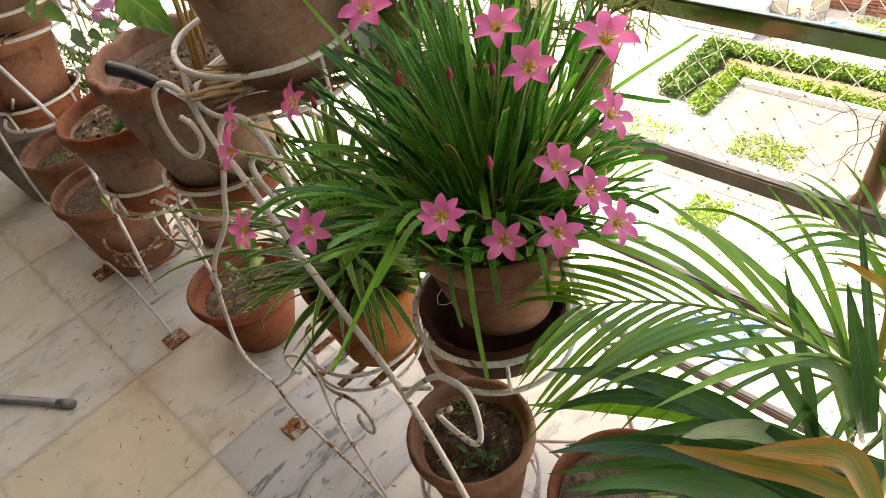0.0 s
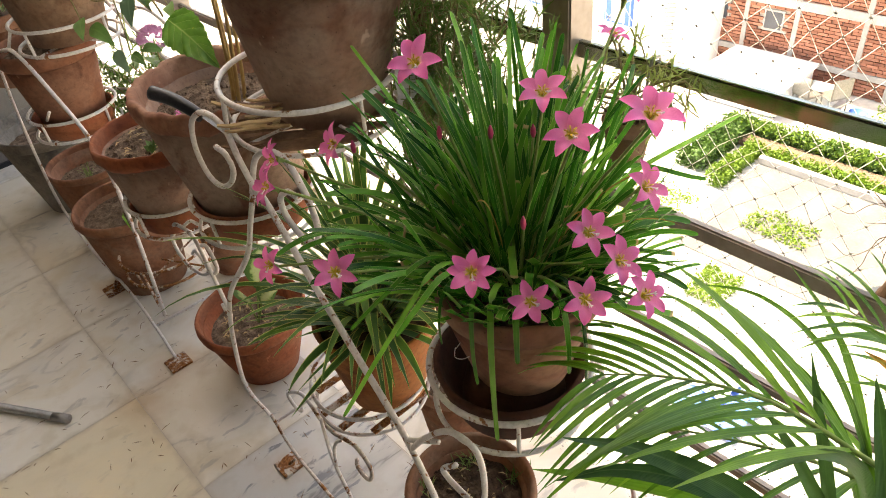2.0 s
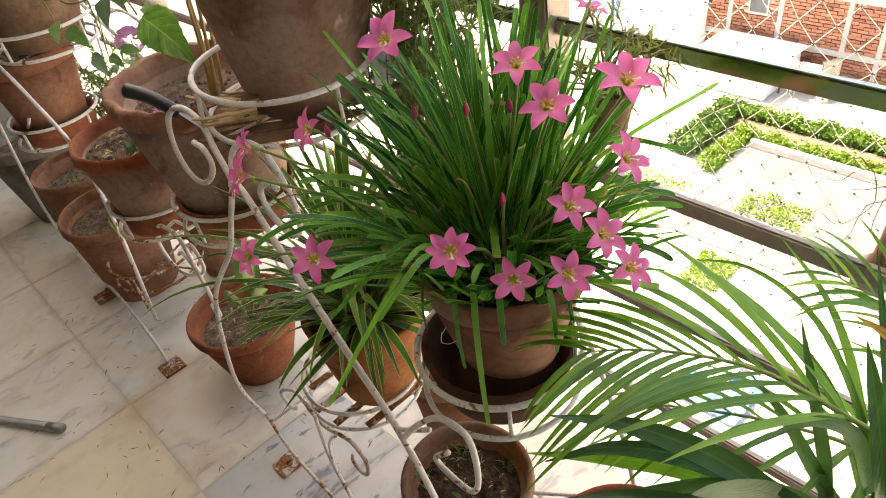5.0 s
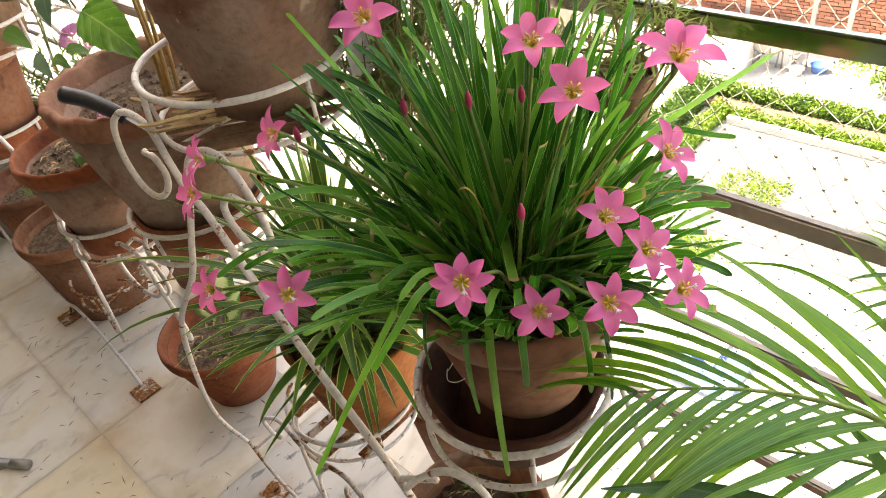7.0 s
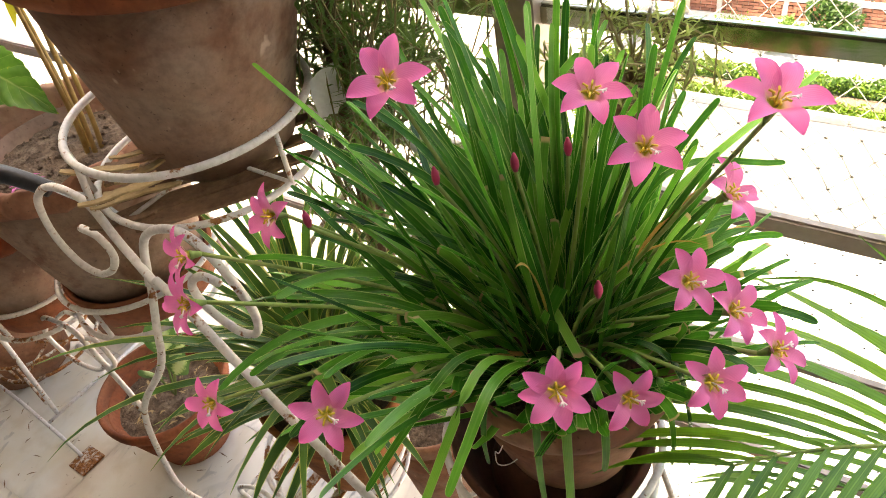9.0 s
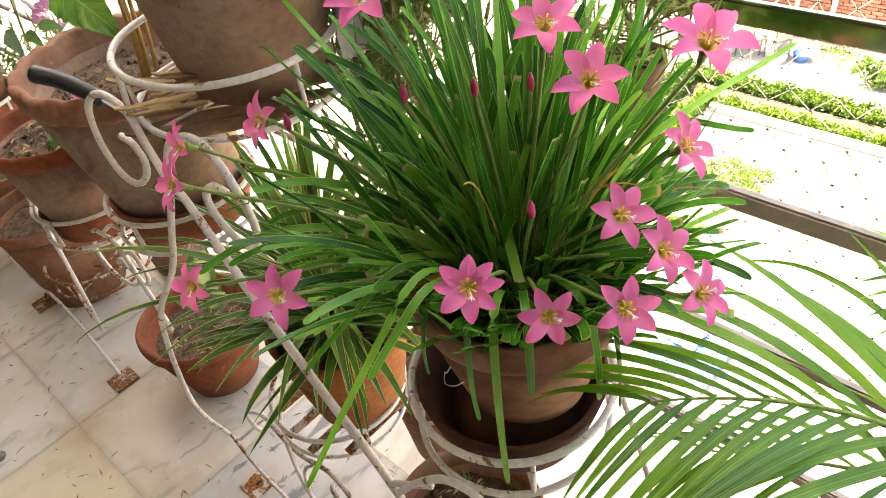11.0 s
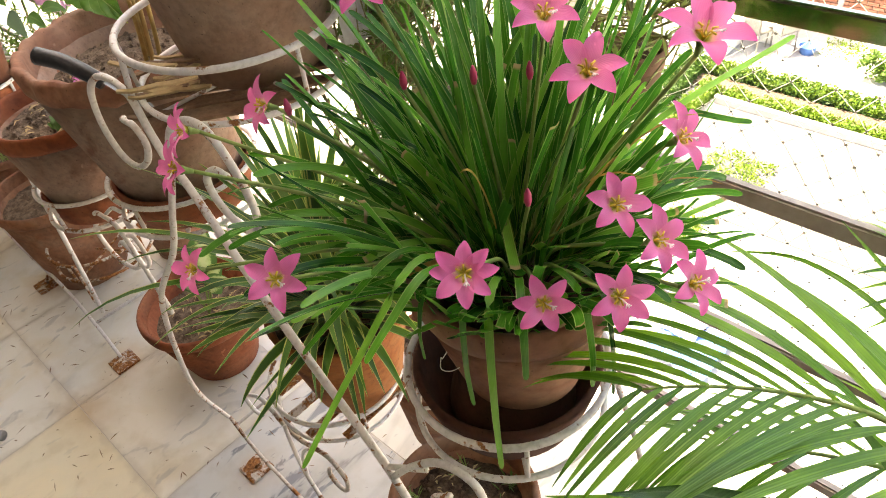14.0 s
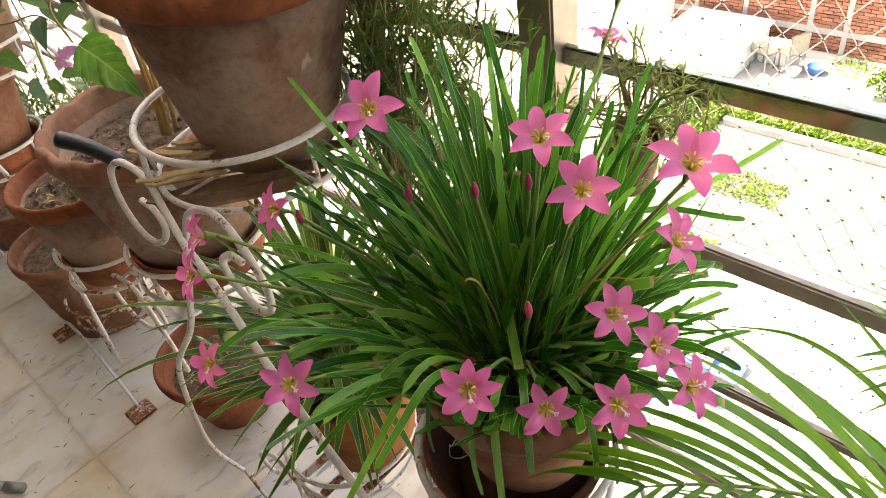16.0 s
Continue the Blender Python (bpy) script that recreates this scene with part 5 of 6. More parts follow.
    while stood < 160 and tries < 900:
        tries += 1
        heading = camera_side + 180 + rng.gauss(0, 72)
        front = math.cos(radians(heading - camera_side))
        if front > 0.35:
            continue
        rise = rng.uniform(56, 88)
        length = rng.uniform(0.19, 0.30) * (1.0 if front < 0 else 0.82) * (1 - 0.16 * max(0.0, math.cos(radians(heading + 38))))
        cut = rng.random() < 0.22
        if cut:
            length *= rng.uniform(0.55, 0.85)
        bright = rng.random() < 0.40
        stood += grow(heading, rng.uniform(0.0, 0.055), rise, rng.uniform(0, 52), length, rng.uniform(0.0050, 0.0080), cut, M_LILY_CUT if cut else M_LILY_BRIGHT if bright else M_LILY, rng.uniform(0.15, 0.38), rng.gauss(0, 26))
    # arching leaves to the sides and the back
    stood, tries = 0, 0
    while stood < 185 and tries < 1200:
        tries += 1
        heading = rng.uniform(0, 360)
        front = math.cos(radians(heading - camera_side))
        if front > 0.62:
            continue
        rise, droop = rng.uniform(30, 62), rng.uniform(18, 78)
        length = rng.uniform(0.14, 0.25) * (1 - 0.38 * max(0.0, front)) * (1 - 0.38 * max(0.0, math.cos(radians(heading + 30))))
        cut = rng.random() < 0.25
        if cut:
            length *= rng.uniform(0.5, 0.8)
        bright = rng.random() < 0.45
        stood += grow(heading, rng.uniform(0.02, 0.075), rise, droop, length, rng.uniform(0.0054, 0.0086), cut, M_LILY_CUT if cut else M_LILY_BRIGHT if bright else M_LILY, rng.uniform(0.12, 0.34), rng.gauss(0, 30))
    # short clipped leaves round the foot
    stood, tries = 0, 0
    while stood < 150 and tries < 1800:
        tries += 1
        heading = camera_side + rng.gauss(0, 85)
        front = math.cos(radians(heading - camera_side))
        rise, droop = rng.uniform(28, 76), rng.uniform(0, 50)
        length = rng.uniform(0.06, 0.15) * (1 - 0.2 * max(0.0, front))
        cut = rng.random() < 0.72
        stood += grow(heading, rng.uniform(0.0, 0.08), rise, droop, length, rng.uniform(0.0070, 0.0104), cut, M_LILY_CUT if cut else M_LILY_BRIGHT, rng.uniform(0.08, 0.24), rng.gauss(0, 30))
    tagged(part("inner_leaves", inner, M_LILY, plant, "dense inner strap leaves"), kind="stuff")
    tagged(part("inner_leaves", fresh, M_LILY_BRIGHT, plant, "fresh green inner strap leaves"), kind="stuff")
    # broad clipped leaves that stand apart from the rest
    for foot, mid, tip, w, cut in STANDING:
        leaf(curve_points([(*foot, 0.975), mid, tip], 7), w, M_LILY_CUT if cut else M_LILY_BRIGHT, "cut" if cut else "round", 0.12)
    # leaves hanging over the rim in front
    for tip, w, m in HANGING:
        tip = Vector(tip)
        d = Vector((tip.x - LC.x, tip.y - LC.y, 0)).normalized()
        over = LC + d * 0.099 + Vector((0, 0, 0.045))
        far = (Vector((tip.x, tip.y, 0)) - Vector((LC.x, LC.y, 0))).length
        if far > 0.14:
            over = LC + d * 0.105 + Vector((0, 0, 0.075))
        pts = curve_points([LC + d * 0.035, LC + d * 0.062 + Vector((0, 0, 0.045)), over, over.lerp(tip, 0.5) + d * 0.006, tip], 5)
        leaf(pts, w, m, "round", 0.12)
    # yellowed leaves
    for a, b, w in (((0.70, 0.66, 1.07), (0.735, 0.625, 1.075), 0.0055), ((0.75, 0.63, 1.06), (0.80, 0.615, 1.10), 0.006), ((0.63, 0.71, 1.07), (0.64, 0.72, 1.10), 0.004), ((0.60, 0.73, 0.99), (0.57, 0.755, 1.0), 0.005), ((0.80, 0.61, 1.03), (0.83, 0.60, 1.02), 0.005)):
        leaf(reach(LC.lerp(Vector(a), 0.3), b, 0.06, 10), w, M_LILY_DRY, "point", 0.3, 1.0)

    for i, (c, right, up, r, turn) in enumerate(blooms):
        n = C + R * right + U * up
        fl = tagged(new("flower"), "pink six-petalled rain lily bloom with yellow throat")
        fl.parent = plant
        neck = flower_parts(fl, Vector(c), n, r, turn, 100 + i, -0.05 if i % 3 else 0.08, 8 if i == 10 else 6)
        foot = LC + (Vector((c[0], c[1], LC.z)) - LC) * 0.12
        away = (Vector((c[0], c[1], 0)) - out).length
        mid = foot.lerp(neck, 0.5) + Vector((0, 0, 0.008 + 0.05 * away))
        part("stalk", rod([foot, foot.lerp(mid, 0.5) + Vector((0, 0, 0.01)), mid, neck], 0.0017, 6, 5), M_STALK, fl, "pale green stalk")
    for c in BUDS:
        bud = tagged(new("bud"), "crimson closed flower bud")
        bud.parent = plant
        c = Vector(c)
        prof = [(0, -0.007), (0.0019, -0.006), (0.0030, -0.0015), (0.0027, 0.003), (0.0010, 0.008), (0, 0.009)]
        bm = lathe(prof, 10)
        for v in bm.verts:
            v.co = c + v.co
        part("bud_petals", bm, M_BUD, bud)
        foot = LC + (Vector((c.x, c.y, LC.z)) - LC) * 0.15
        part("stalk", rod([foot, foot.lerp(c, 0.5) + Vector((0.002, 0, 0.01)), c - Vector((0, 0, 0.007))], 0.0016, 6, 5), M_STALK, bud)
    return plant


lily_plant()


# ---- spider plant ----
def strap_plant(name, base, count, length, width, material, label, seed, rise=(35, 88), droop=(30, 110), spread=0.03, tip="point", bias=None, clear=None):
    plant = thing(name, (0, 0, 0), label, "plant")
    rng = random.Random(seed)
    for i in range(count):
        f = i / count
        heading = i * 137.5 + rng.uniform(-20, 20)
        e = rise[1] + (rise[0] - rise[1]) * f + rng.uniform(-8, 8)
        ln = rng.uniform(*length) * (1.3 if f < 0.45 else 0.82)
        if bias:
            ln *= 1 + bias[1] * math.cos(radians(heading - bias[0]))
        b = Vector(base) + Vector((math.cos(radians(heading)), math.sin(radians(heading)), 0)) * spread * f
        pts = arc(b, heading, e, ln, rng.uniform(*droop), 12, rng.uniform(-20, 20))
        if clear is not None and math.cos(radians(heading - clear)) > 0.05 and min(q.z for q in pts) < base[2] - 0.005:
            # kept short towards the camera, so that the pot's face stays in view
            pts = arc(b, heading, max(e, 62), ln * 0.58, 42, 12, rng.uniform(-20, 20))
        mid = pts[6]
        normal = Vector((0, 0, 1)) * 0.8 - Vector((mid.x - base[0], mid.y - base[1], 0)).normalized() * 0.6
        part("leaf", blade(bmesh.new(), pts, width * rng.uniform(0.75, 1.2), normal, rng.uniform(0.12, 0.28), tip, rng.uniform(-0.6, 0.6)), material, plant)
    return plant


strap_plant("spider_plant", (0.735, 1.125, 0.605), 165, (0.19, 0.315), 0.0155, M_SPIDER, "variegated spider plant with cream-edged arching leaves", 21, (18, 88), (15, 105), 0.035, clear=235)
strap_plant("striped_leaf_plant", (0.66, 2.95, 0.83), 34, (0.18, 0.30), 0.012, M_SPIDER, "striped spider plant in a clay pot", 22, (30, 86), (40, 120), 0.03)


# ---- areca palm ----
def frond(plant, rachis, leaflets, length, width, material, seed, droop=0.35, start=0.18, flat=Vector((0, 0, 1)), dry=0.0, swept=False):
    """A feather palm frond; swept: its railing side lies forward along the midrib, the room side hangs open."""
    rng = random.Random(seed)
    pts = curve_points(rachis, 8)
    f = tagged(new("frond"), "feathery palm frond")
    f.parent = plant
    part("rachis", tube(bmesh.new(), pts, 0.0036, 6, taper=0.25), M_STALK, f, "pale green midrib")
    n = len(pts)
    for i in range(leaflets):
        u = start + (1 - start) * i / (leaflets - 1)
        k = min(n - 2, int(u * (n - 1)))
        p = pts[k].lerp(pts[k + 1], u * (n - 1) - k)
        t = (pts[k + 1] - pts[k]).normalized()
        for side in (-1, 1):
            s = t.cross(flat).normalized() * side
            ln = length * (0.30 + 0.70 * math.sin(math.pi * min(1, 0.16 + 0.80 * u))) * rng.uniform(0.9, 1.08)
            swing, lift, slim = 0.62 + 0.75 * u, 0.30, 1.0
            if swept:
                swing, lift, slim = (1.25 + 1.3 * u, 0.22, 0.84) if side > 0 else (0.70 + 0.45 * u, 0.30, 0.74)
            d = (s + t * swing + flat * lift).normalized()
            fall = droop * (0.75 + 0.9 * u) * rng.uniform(0.7, 1.3)
            end = p + d * ln - Vector((0, 0, ln * fall))
            midp = p + d * ln * 0.5 + Vector((0, 0, ln * 0.05))
            line = [p * (1 - q) ** 2 + midp * 2 * q * (1 - q) + end * q * q for q in (j / 9 for j in range(10))]
            wide = width * ((1.02 - 0.42 * u) if swept else (1.15 - 0.62 * u))
            # Deeper green grows likelier towards the tip, painting in the shade there.
            m = M_PALM_DRY if rng.random() < dry else (M_PALM_DEEP if rng.random() < 0.15 + 0.6 * u else material)
            part("leaflet", blade(bmesh.new(), line, wide * slim * rng.uniform(0.88, 1.10), flat + s * 0.15, 0.20, "point", 0, 0.4), m, f)
    return f


palm = thing("areca_palm", (0, 0, 0), "areca palm with long feathery green fronds and a few browning leaflets", "palm")
frond(palm, [(0.85, 0.34, 0.60), (0.81, 0.305, 0.78), (0.765, 0.315, 0.895), (0.747, 0.372, 0.931), (0.735, 0.427, 0.948), (0.718, 0.467, 0.956), (0.697, 0.503, 0.960), (0.672, 0.538, 0.961), (0.650, 0.566, 0.958)], 13, 0.240, 0.0160, M_PALM, 31, 0.27, 0.36, swept=True)
frond(palm, [(0.87, 0.33, 0.58), (0.95, 0.30, 0.74), (0.97, 0.36, 0.86), (0.955, 0.45, 0.90)], 10, 0.21, 0.0105, M_PALM, 32, 0.20, 0.40)
frond(palm, [(0.85, 0.33, 0.60), (0.835, 0.31, 0.76), (0.80, 0.35, 0.835), (0.765, 0.42, 0.855), (0.735, 0.49, 0.850), (0.715, 0.54, 0.838)], 11, 0.165, 0.0120, M_PALM, 33, 0.30, 0.28, swept=True)


def crown_frond(label):
    f = tagged(new("frond"), label)
    f.parent = palm
    return f


def broad(owner, pts, w, m):
    """One broad leaflet, from its tip back to the midrib."""
    line = curve_points(pts[::-1], 6)
    part("leaflet", blade(bmesh.new(), line, w, Vector((-0.5, -0.35, 0.8)), 0.28, "point", 0.25), m, owner)


side = crown_frond("dark glossy palm frond with broad leaflets, two turning brown")
part("rachis", rod([(0.84, 0.31, 0.58), (0.80, 0.28, 0.74), (0.72, 0.285, 0.84), (0.66, 0.28, 0.875), (0.61, 0.27, 0.90)], 0.0045, 6, 8, taper=0.4), M_STALK, side, "pale green midrib")
broad(side, [(0.548, 0.533, 0.989), (0.604, 0.493, 0.954), (0.649, 0.431, 0.914), (0.68, 0.36, 0.865), (0.74, 0.285, 0.82)], 0.024, M_PALM_DARK)
broad(side, [(0.48, 0.477, 1.002), (0.536, 0.449, 0.972), (0.58, 0.398, 0.947), (0.607, 0.323, 0.917), (0.65, 0.28, 0.88)], 0.023, M_PALM_DARK)
broad(side, [(0.534, 0.414, 1.007), (0.574, 0.374, 0.974), (0.606, 0.333, 0.953), (0.644, 0.272, 0.905)], 0.021, M_PALM_DRY)
broad(side, [(0.538, 0.361, 1.045), (0.571, 0.339, 1.027), (0.60, 0.309, 1.007), (0.622, 0.275, 0.92)], 0.020, M_PALM_DRY)
broad(side, [(0.454, 0.442, 1.023), (0.508, 0.407, 1.003), (0.547, 0.361, 0.98), (0.573, 0.319, 0.945), (0.615, 0.27, 0.90)], 0.023, M_PALM_DARK)
broad(side, [(0.555, 0.548, 0.902), (0.615, 0.511, 0.894), (0.67, 0.444, 0.87), (0.70, 0.364, 0.838), (0.76, 0.284, 0.80)], 0.022, M_PALM_DARK)
broad(side, [(0.554, 0.419, 0.973), (0.61, 0.412, 0.933), (0.664, 0.387, 0.89), (0.708, 0.341, 0.841), (0.75, 0.285, 0.81)], 0.021, M_PALM_DARK)
broad(side, [(0.50, 0.40, 0.945), (0.55, 0.37, 0.93), (0.60, 0.325, 0.91), (0.65, 0.28, 0.88)], 0.024, M_PALM_DEEP)
broad(side, [(0.60, 0.49, 0.86), (0.66, 0.43, 0.86), (0.71, 0.36, 0.83), (0.77, 0.28, 0.785)], 0.022, M_PALM_DARK)

rng = random.Random(36)
for i in range(13):
    f = i / 12
    root = Vector((0.80, 0.285, 0.72)).lerp(Vector((0.63, 0.275, 0.87)), f)
    tip = Vector((0.66, 0.56, 0.72)).lerp(Vector((0.44, 0.40, 0.86)), f) + Vector((rng.gauss(0, 0.03), rng.gauss(0, 0.03), rng.gauss(0, 0.02)))
    mid = root.lerp(tip, 0.5) + Vector((0, 0, 0.045))
    broad(side, [tip, mid.lerp(tip, 0.5) + Vector((0, 0, 0.012)), mid, root], rng.uniform(0.015, 0.022), M_PALM_DARK if i % 3 else M_PALM_DEEP)

upright = crown_frond("young upright palm frond with dark stiff leaflets")
part("rachis", rod([(0.85, 0.33, 0.58), (0.82, 0.33, 0.72), (0.79, 0.335, 0.84)], 0.0045, 6, 8, taper=0.4), M_STALK, upright, "pale green midrib")
broad(upright, [(0.774, 0.429, 0.991), (0.761, 0.406, 0.944), (0.733, 0.371, 0.887), (0.72, 0.345, 0.82), (0.81, 0.33, 0.74)], 0.0129, M_PALM_DARK)
broad(upright, [(0.769, 0.374, 1.002), (0.756, 0.357, 0.972), (0.736, 0.336, 0.938), (0.72, 0.315, 0.884), (0.80, 0.332, 0.78)], 0.0177, M_PALM_DARK)
broad(upright, [(0.893, 0.412, 1.0), (0.845, 0.377, 0.951), (0.792, 0.342, 0.908), (0.76, 0.32, 0.859), (0.80, 0.332, 0.76)], 0.0116, M_PALM_DARK)
broad(upright, [(0.725, 0.447, 0.95), (0.727, 0.41, 0.916), (0.721, 0.375, 0.879), (0.73, 0.345, 0.83), (0.81, 0.33, 0.73)], 0.0143, M_PALM_DARK)
broad(upright, [(0.982, 0.535, 0.908), (0.927, 0.455, 0.894), (0.867, 0.399, 0.876), (0.80, 0.35, 0.84), (0.81, 0.33, 0.75)], 0.0102, M_PALM_DEEP)
broad(upright, [(0.896, 0.443, 0.933), (0.887, 0.407, 0.944), (0.866, 0.372, 0.943), (0.83, 0.33, 0.90), (0.80, 0.333, 0.80)], 0.0095, M_PALM_DEEP)
broad(upright, [(0.837, 0.402, 0.962), (0.829, 0.373, 0.962), (0.816, 0.344, 0.95), (0.80, 0.333, 0.82)], 0.0102, M_PALM_DRY)
broad(upright, [(0.932, 0.633, 0.852), (0.938, 0.545, 0.878), (0.892, 0.444, 0.883), (0.81, 0.356, 0.85), (0.815, 0.33, 0.74)], 0.0075, M_PALM_DEEP)
broad(upright, [(0.645, 0.407, 0.955), (0.707, 0.385, 0.947), (0.741, 0.355, 0.918), (0.75, 0.33, 0.85), (0.805, 0.33, 0.76)], 0.0143, M_PALM_DARK)
broad(upright, [(0.85, 0.50, 0.90), (0.83, 0.44, 0.90), (0.80, 0.38, 0.87), (0.82, 0.33, 0.72)], 0.0109, M_PALM_DEEP)
for a in ((0.85, 0.34, 0.60), (0.87, 0.33, 0.58), (0.84, 0.31, 0.58)):
    part("cane", rod([(0.77 + (a[0] - 0.85), 0.56 + (a[1] - 0.33) * 0.3, 0.36), (0.80, 0.46, 0.47), a], 0.007, 8), M_STALK, palm, "green palm cane")


# ---- other plants ----
def bush(name, trunk, twigs, box_lo, box_hi, needle, label, seed, needles=26, wide=0.0024, thick=0.022, green_of=None):
    """A thin-leaved shrub: wandering twigs set with needle leaves."""
    rng = random.Random(seed)
    plant = thing(name, (0, 0, 0), label, "shrub")
    part("trunk", rod(trunk, thick, 10, 6, taper=0.6), M_BARK, plant, "brown bark")
    green = bmesh.new()
    for i in range(twigs):
        k = rng.uniform(0.2, 1.0)
        t = curve_points(trunk, 6)
        a = t[int(k * (len(t) - 1))]
        b = Vector([rng.uniform(p, q) for p, q in zip(box_lo, box_hi)])
        mid = a.lerp(b, 0.5) + Vector((rng.gauss(0, 0.03), rng.gauss(0, 0.03), rng.uniform(-0.02, 0.06)))
        line = curve_points([a, mid, b], 7)
        part("twig", tube(bmesh.new(), line, 0.0016, 5, taper=0.5), M_STEM, plant)
        for j in range(needles):
            u = rng.uniform(0.25, 1.0)
            p = line[min(len(line) - 1, int(u * len(line)))]
            d = Vector((rng.gauss(0, 1), rng.gauss(0, 1), rng.gauss(0.3, 0.8))).normalized()
            ln = needle * rng.uniform(0.6, 1.3)
            blade(green, [p, p + d * ln * 0.5 + Vector((0, 0, 0.002)), p + d * ln], wide, d.orthogonal(), 0.1, "point")
    tagged(part("needles", green, green_of or M_NEEDLE, plant, "thin needle leaves"), kind="stuff")
    return plant


bush("needle_shrub", [(0.90, 1.12, 0.35), (0.89, 1.11, 0.7), (0.90, 1.10, 1.0), (0.90, 1.08, 1.4)], 165, (0.80, 0.86, 0.98), (1.0, 1.24, 1.44), 0.029, "bushy needle-leaved shrub with a brown trunk behind the lilies", 41, 34, 0.0034)
bush("fine_weed", [(0.945, 0.76, 1.035), (0.945, 0.758, 1.06), (0.945, 0.756, 1.085)], 26, (0.89, 0.66, 1.03), (1.01, 0.86, 1.10), 0.019, "spiky yellow-green succulent hanging on the railing", 42, 20, 0.0030, 0.005, M_SUCCULENT)
bush("feathery_plant", [(0.91, 2.31, 0.35), (0.89, 2.40, 0.45), (0.87, 2.47, 0.55)], 85, (0.74, 2.34, 0.40), (0.97, 2.72, 0.76), 0.034, "feathery green plant with fine divided leaves by the railing", 43, 34, 0.0055)
make_pot("shrub_pot", (0.90, 1.12, 0.10), 0.26, 0.07, 0.105, M_CLAY, "clay pot of the needle-leaved shrub by the railing", fill=0.02, seed=15)
weed_pot = make_pot("weed_pot", (0.95, 0.76, 0.985), 0.070, 0.024, 0.034, M_CLAY_OLD, "small brown pot of succulent hooked on the railing", rim=0.015, lip=0.003, wall=0.006, fill=0.015, seed=16)
part("hook", rod([(0.032, 0, 0.062), (0.042, 0, 0.125), (0.052, 0, 0.1255), (0.061, 0, 0.122), (0.062, 0, 0.10)], 0.0022, 6), M_GREY_TUBE, weed_pot, "wire hook over the top rail")


def oval_leaf(parent, base, tip, width, material, normal=(0, -0.3, 1), sag=0.02, name="leaf", shape="ovate"):
    a, b = Vector(base), Vector(tip)
    pts = [a.lerp(b, i / 10) + Vector((0, 0, sag * math.sin(math.pi * i / 10))) for i in range(11)]
    return part(name, blade(bmesh.new(), pts, width, Vector(normal), 0.12, shape), material, parent)


def veined_leaf(parent, a, m, b, width):
    """One broad pointed leaf, puckered between its veins, with a toothed edge."""
    a, m, b = Vector(a), Vector(m), Vector(b)
    bm = bmesh.new()
    uv = bm.loops.layers.uv.verify()
    n, cols, rows = 26, 14, []
    nrm = Vector((-0.62, -0.35, 0.70))
    for i in range(n + 1):
        f = i / n
        q = a * (1 - f) ** 2 + m * 2 * f * (1 - f) + b * f * f
        t = ((m - a) * (1 - f) + (b - m) * f).normalized()
        side = t.cross(nrm).normalized()
        up = side.cross(t).normalized()
        w = width * 0.5 * (math.sin(math.pi * min(1.0, f ** 0.62)) ** 0.85 * (1 - 0.30 * f) + 0.05 * (1 - f)) + 0.0008
        w *= 1 + 0.05 * math.sin(f * 55)
        row = []
        for j in range(cols + 1):
            u = (j - cols / 2) / (cols / 2)
            pucker = 0.0030 * math.sin(13 * (f - 0.35 * abs(u)) * 2) * abs(u) * (1 - abs(u) * 0.3)
            row.append(bm.verts.new(q + side * u * w + up * (abs(u) * w * 0.28 + pucker - 0.006 * u * u * math.sin(f * 5))))
        rows.append((row, f))
    for (ra, fa), (rb, fb) in zip(rows, rows[1:]):
        for j in range(cols):
            face = bm.faces.new((ra[j], ra[j + 1], rb[j + 1], rb[j]))
            for loop, c in zip(face.loops, ((j / cols, fa), ((j + 1) / cols, fa), ((j + 1) / cols, fb), (j / cols, fb))):
                loop[uv].uv = c
    return part("leaf", bm, M_VEINED, parent, "large veined green leaf")


tall = thing("broad_leaf_seedling", (0, 0, 0), "thin stalked seedling with one large broad leaf and a yellow leaf", "plant")
for top, foot in (((0.76, 1.40, 1.36), (0.735, 1.455, 0.90)), ((0.775, 1.44, 1.20), (0.745, 1.455, 0.90)), ((0.742, 1.43, 1.22), (0.728, 1.462, 0.90)), ((0.765, 1.47, 1.28), (0.738, 1.468, 0.90))):
    f, t = Vector(foot), Vector(top)
    part("stem", rod([f, f.lerp(t, 0.4) + Vector((0.004, -0.006, 0)), t], 0.0042, 7, 6, taper=0.6), M_STRAW_STEM, tall, "yellow-brown stem")
veined_leaf(tall, (0.735, 1.655, 1.062), (0.752, 1.60, 1.032), (0.761, 1.539, 0.983), 0.084)
part("leaf_stalk", rod([(0.765, 1.47, 1.28), (0.755, 1.60, 1.20), (0.735, 1.70, 1.12), (0.733, 1.668, 1.065)], 0.0022, 6), M_STEM, tall)
oval_leaf(tall, (0.755, 1.415, 1.18), (0.745, 1.475, 1.13), 0.035, M_YELLOW_LEAF, (-0.6, -0.4, 0.6))

cal = thing("mottled_leaf_plant", (0, 0, 0), "small plant with cream mottled leaves in the red pot", "plant")
for tip, w in (((0.686, 1.66, 0.397), 0.055), ((0.78, 1.66, 0.335), 0.055), ((0.811, 1.74, 0.426), 0.075), ((0.80, 1.70, 0.34), 0.05)):
    tip = Vector(tip)
    stalk = Vector((0.745, 1.78, 0.17)).lerp(tip, 0.35) + Vector((0, 0, 0.03))
    part("stem", rod([(0.745, 1.78, 0.165), Vector((0.745, 1.78, 0.165)).lerp(stalk, 0.6), stalk], 0.0025, 6), M_STALK, cal)
    oval_leaf(cal, stalk, tip, w, M_MOTTLED, (-0.6, -0.6, 0.5), 0.012)


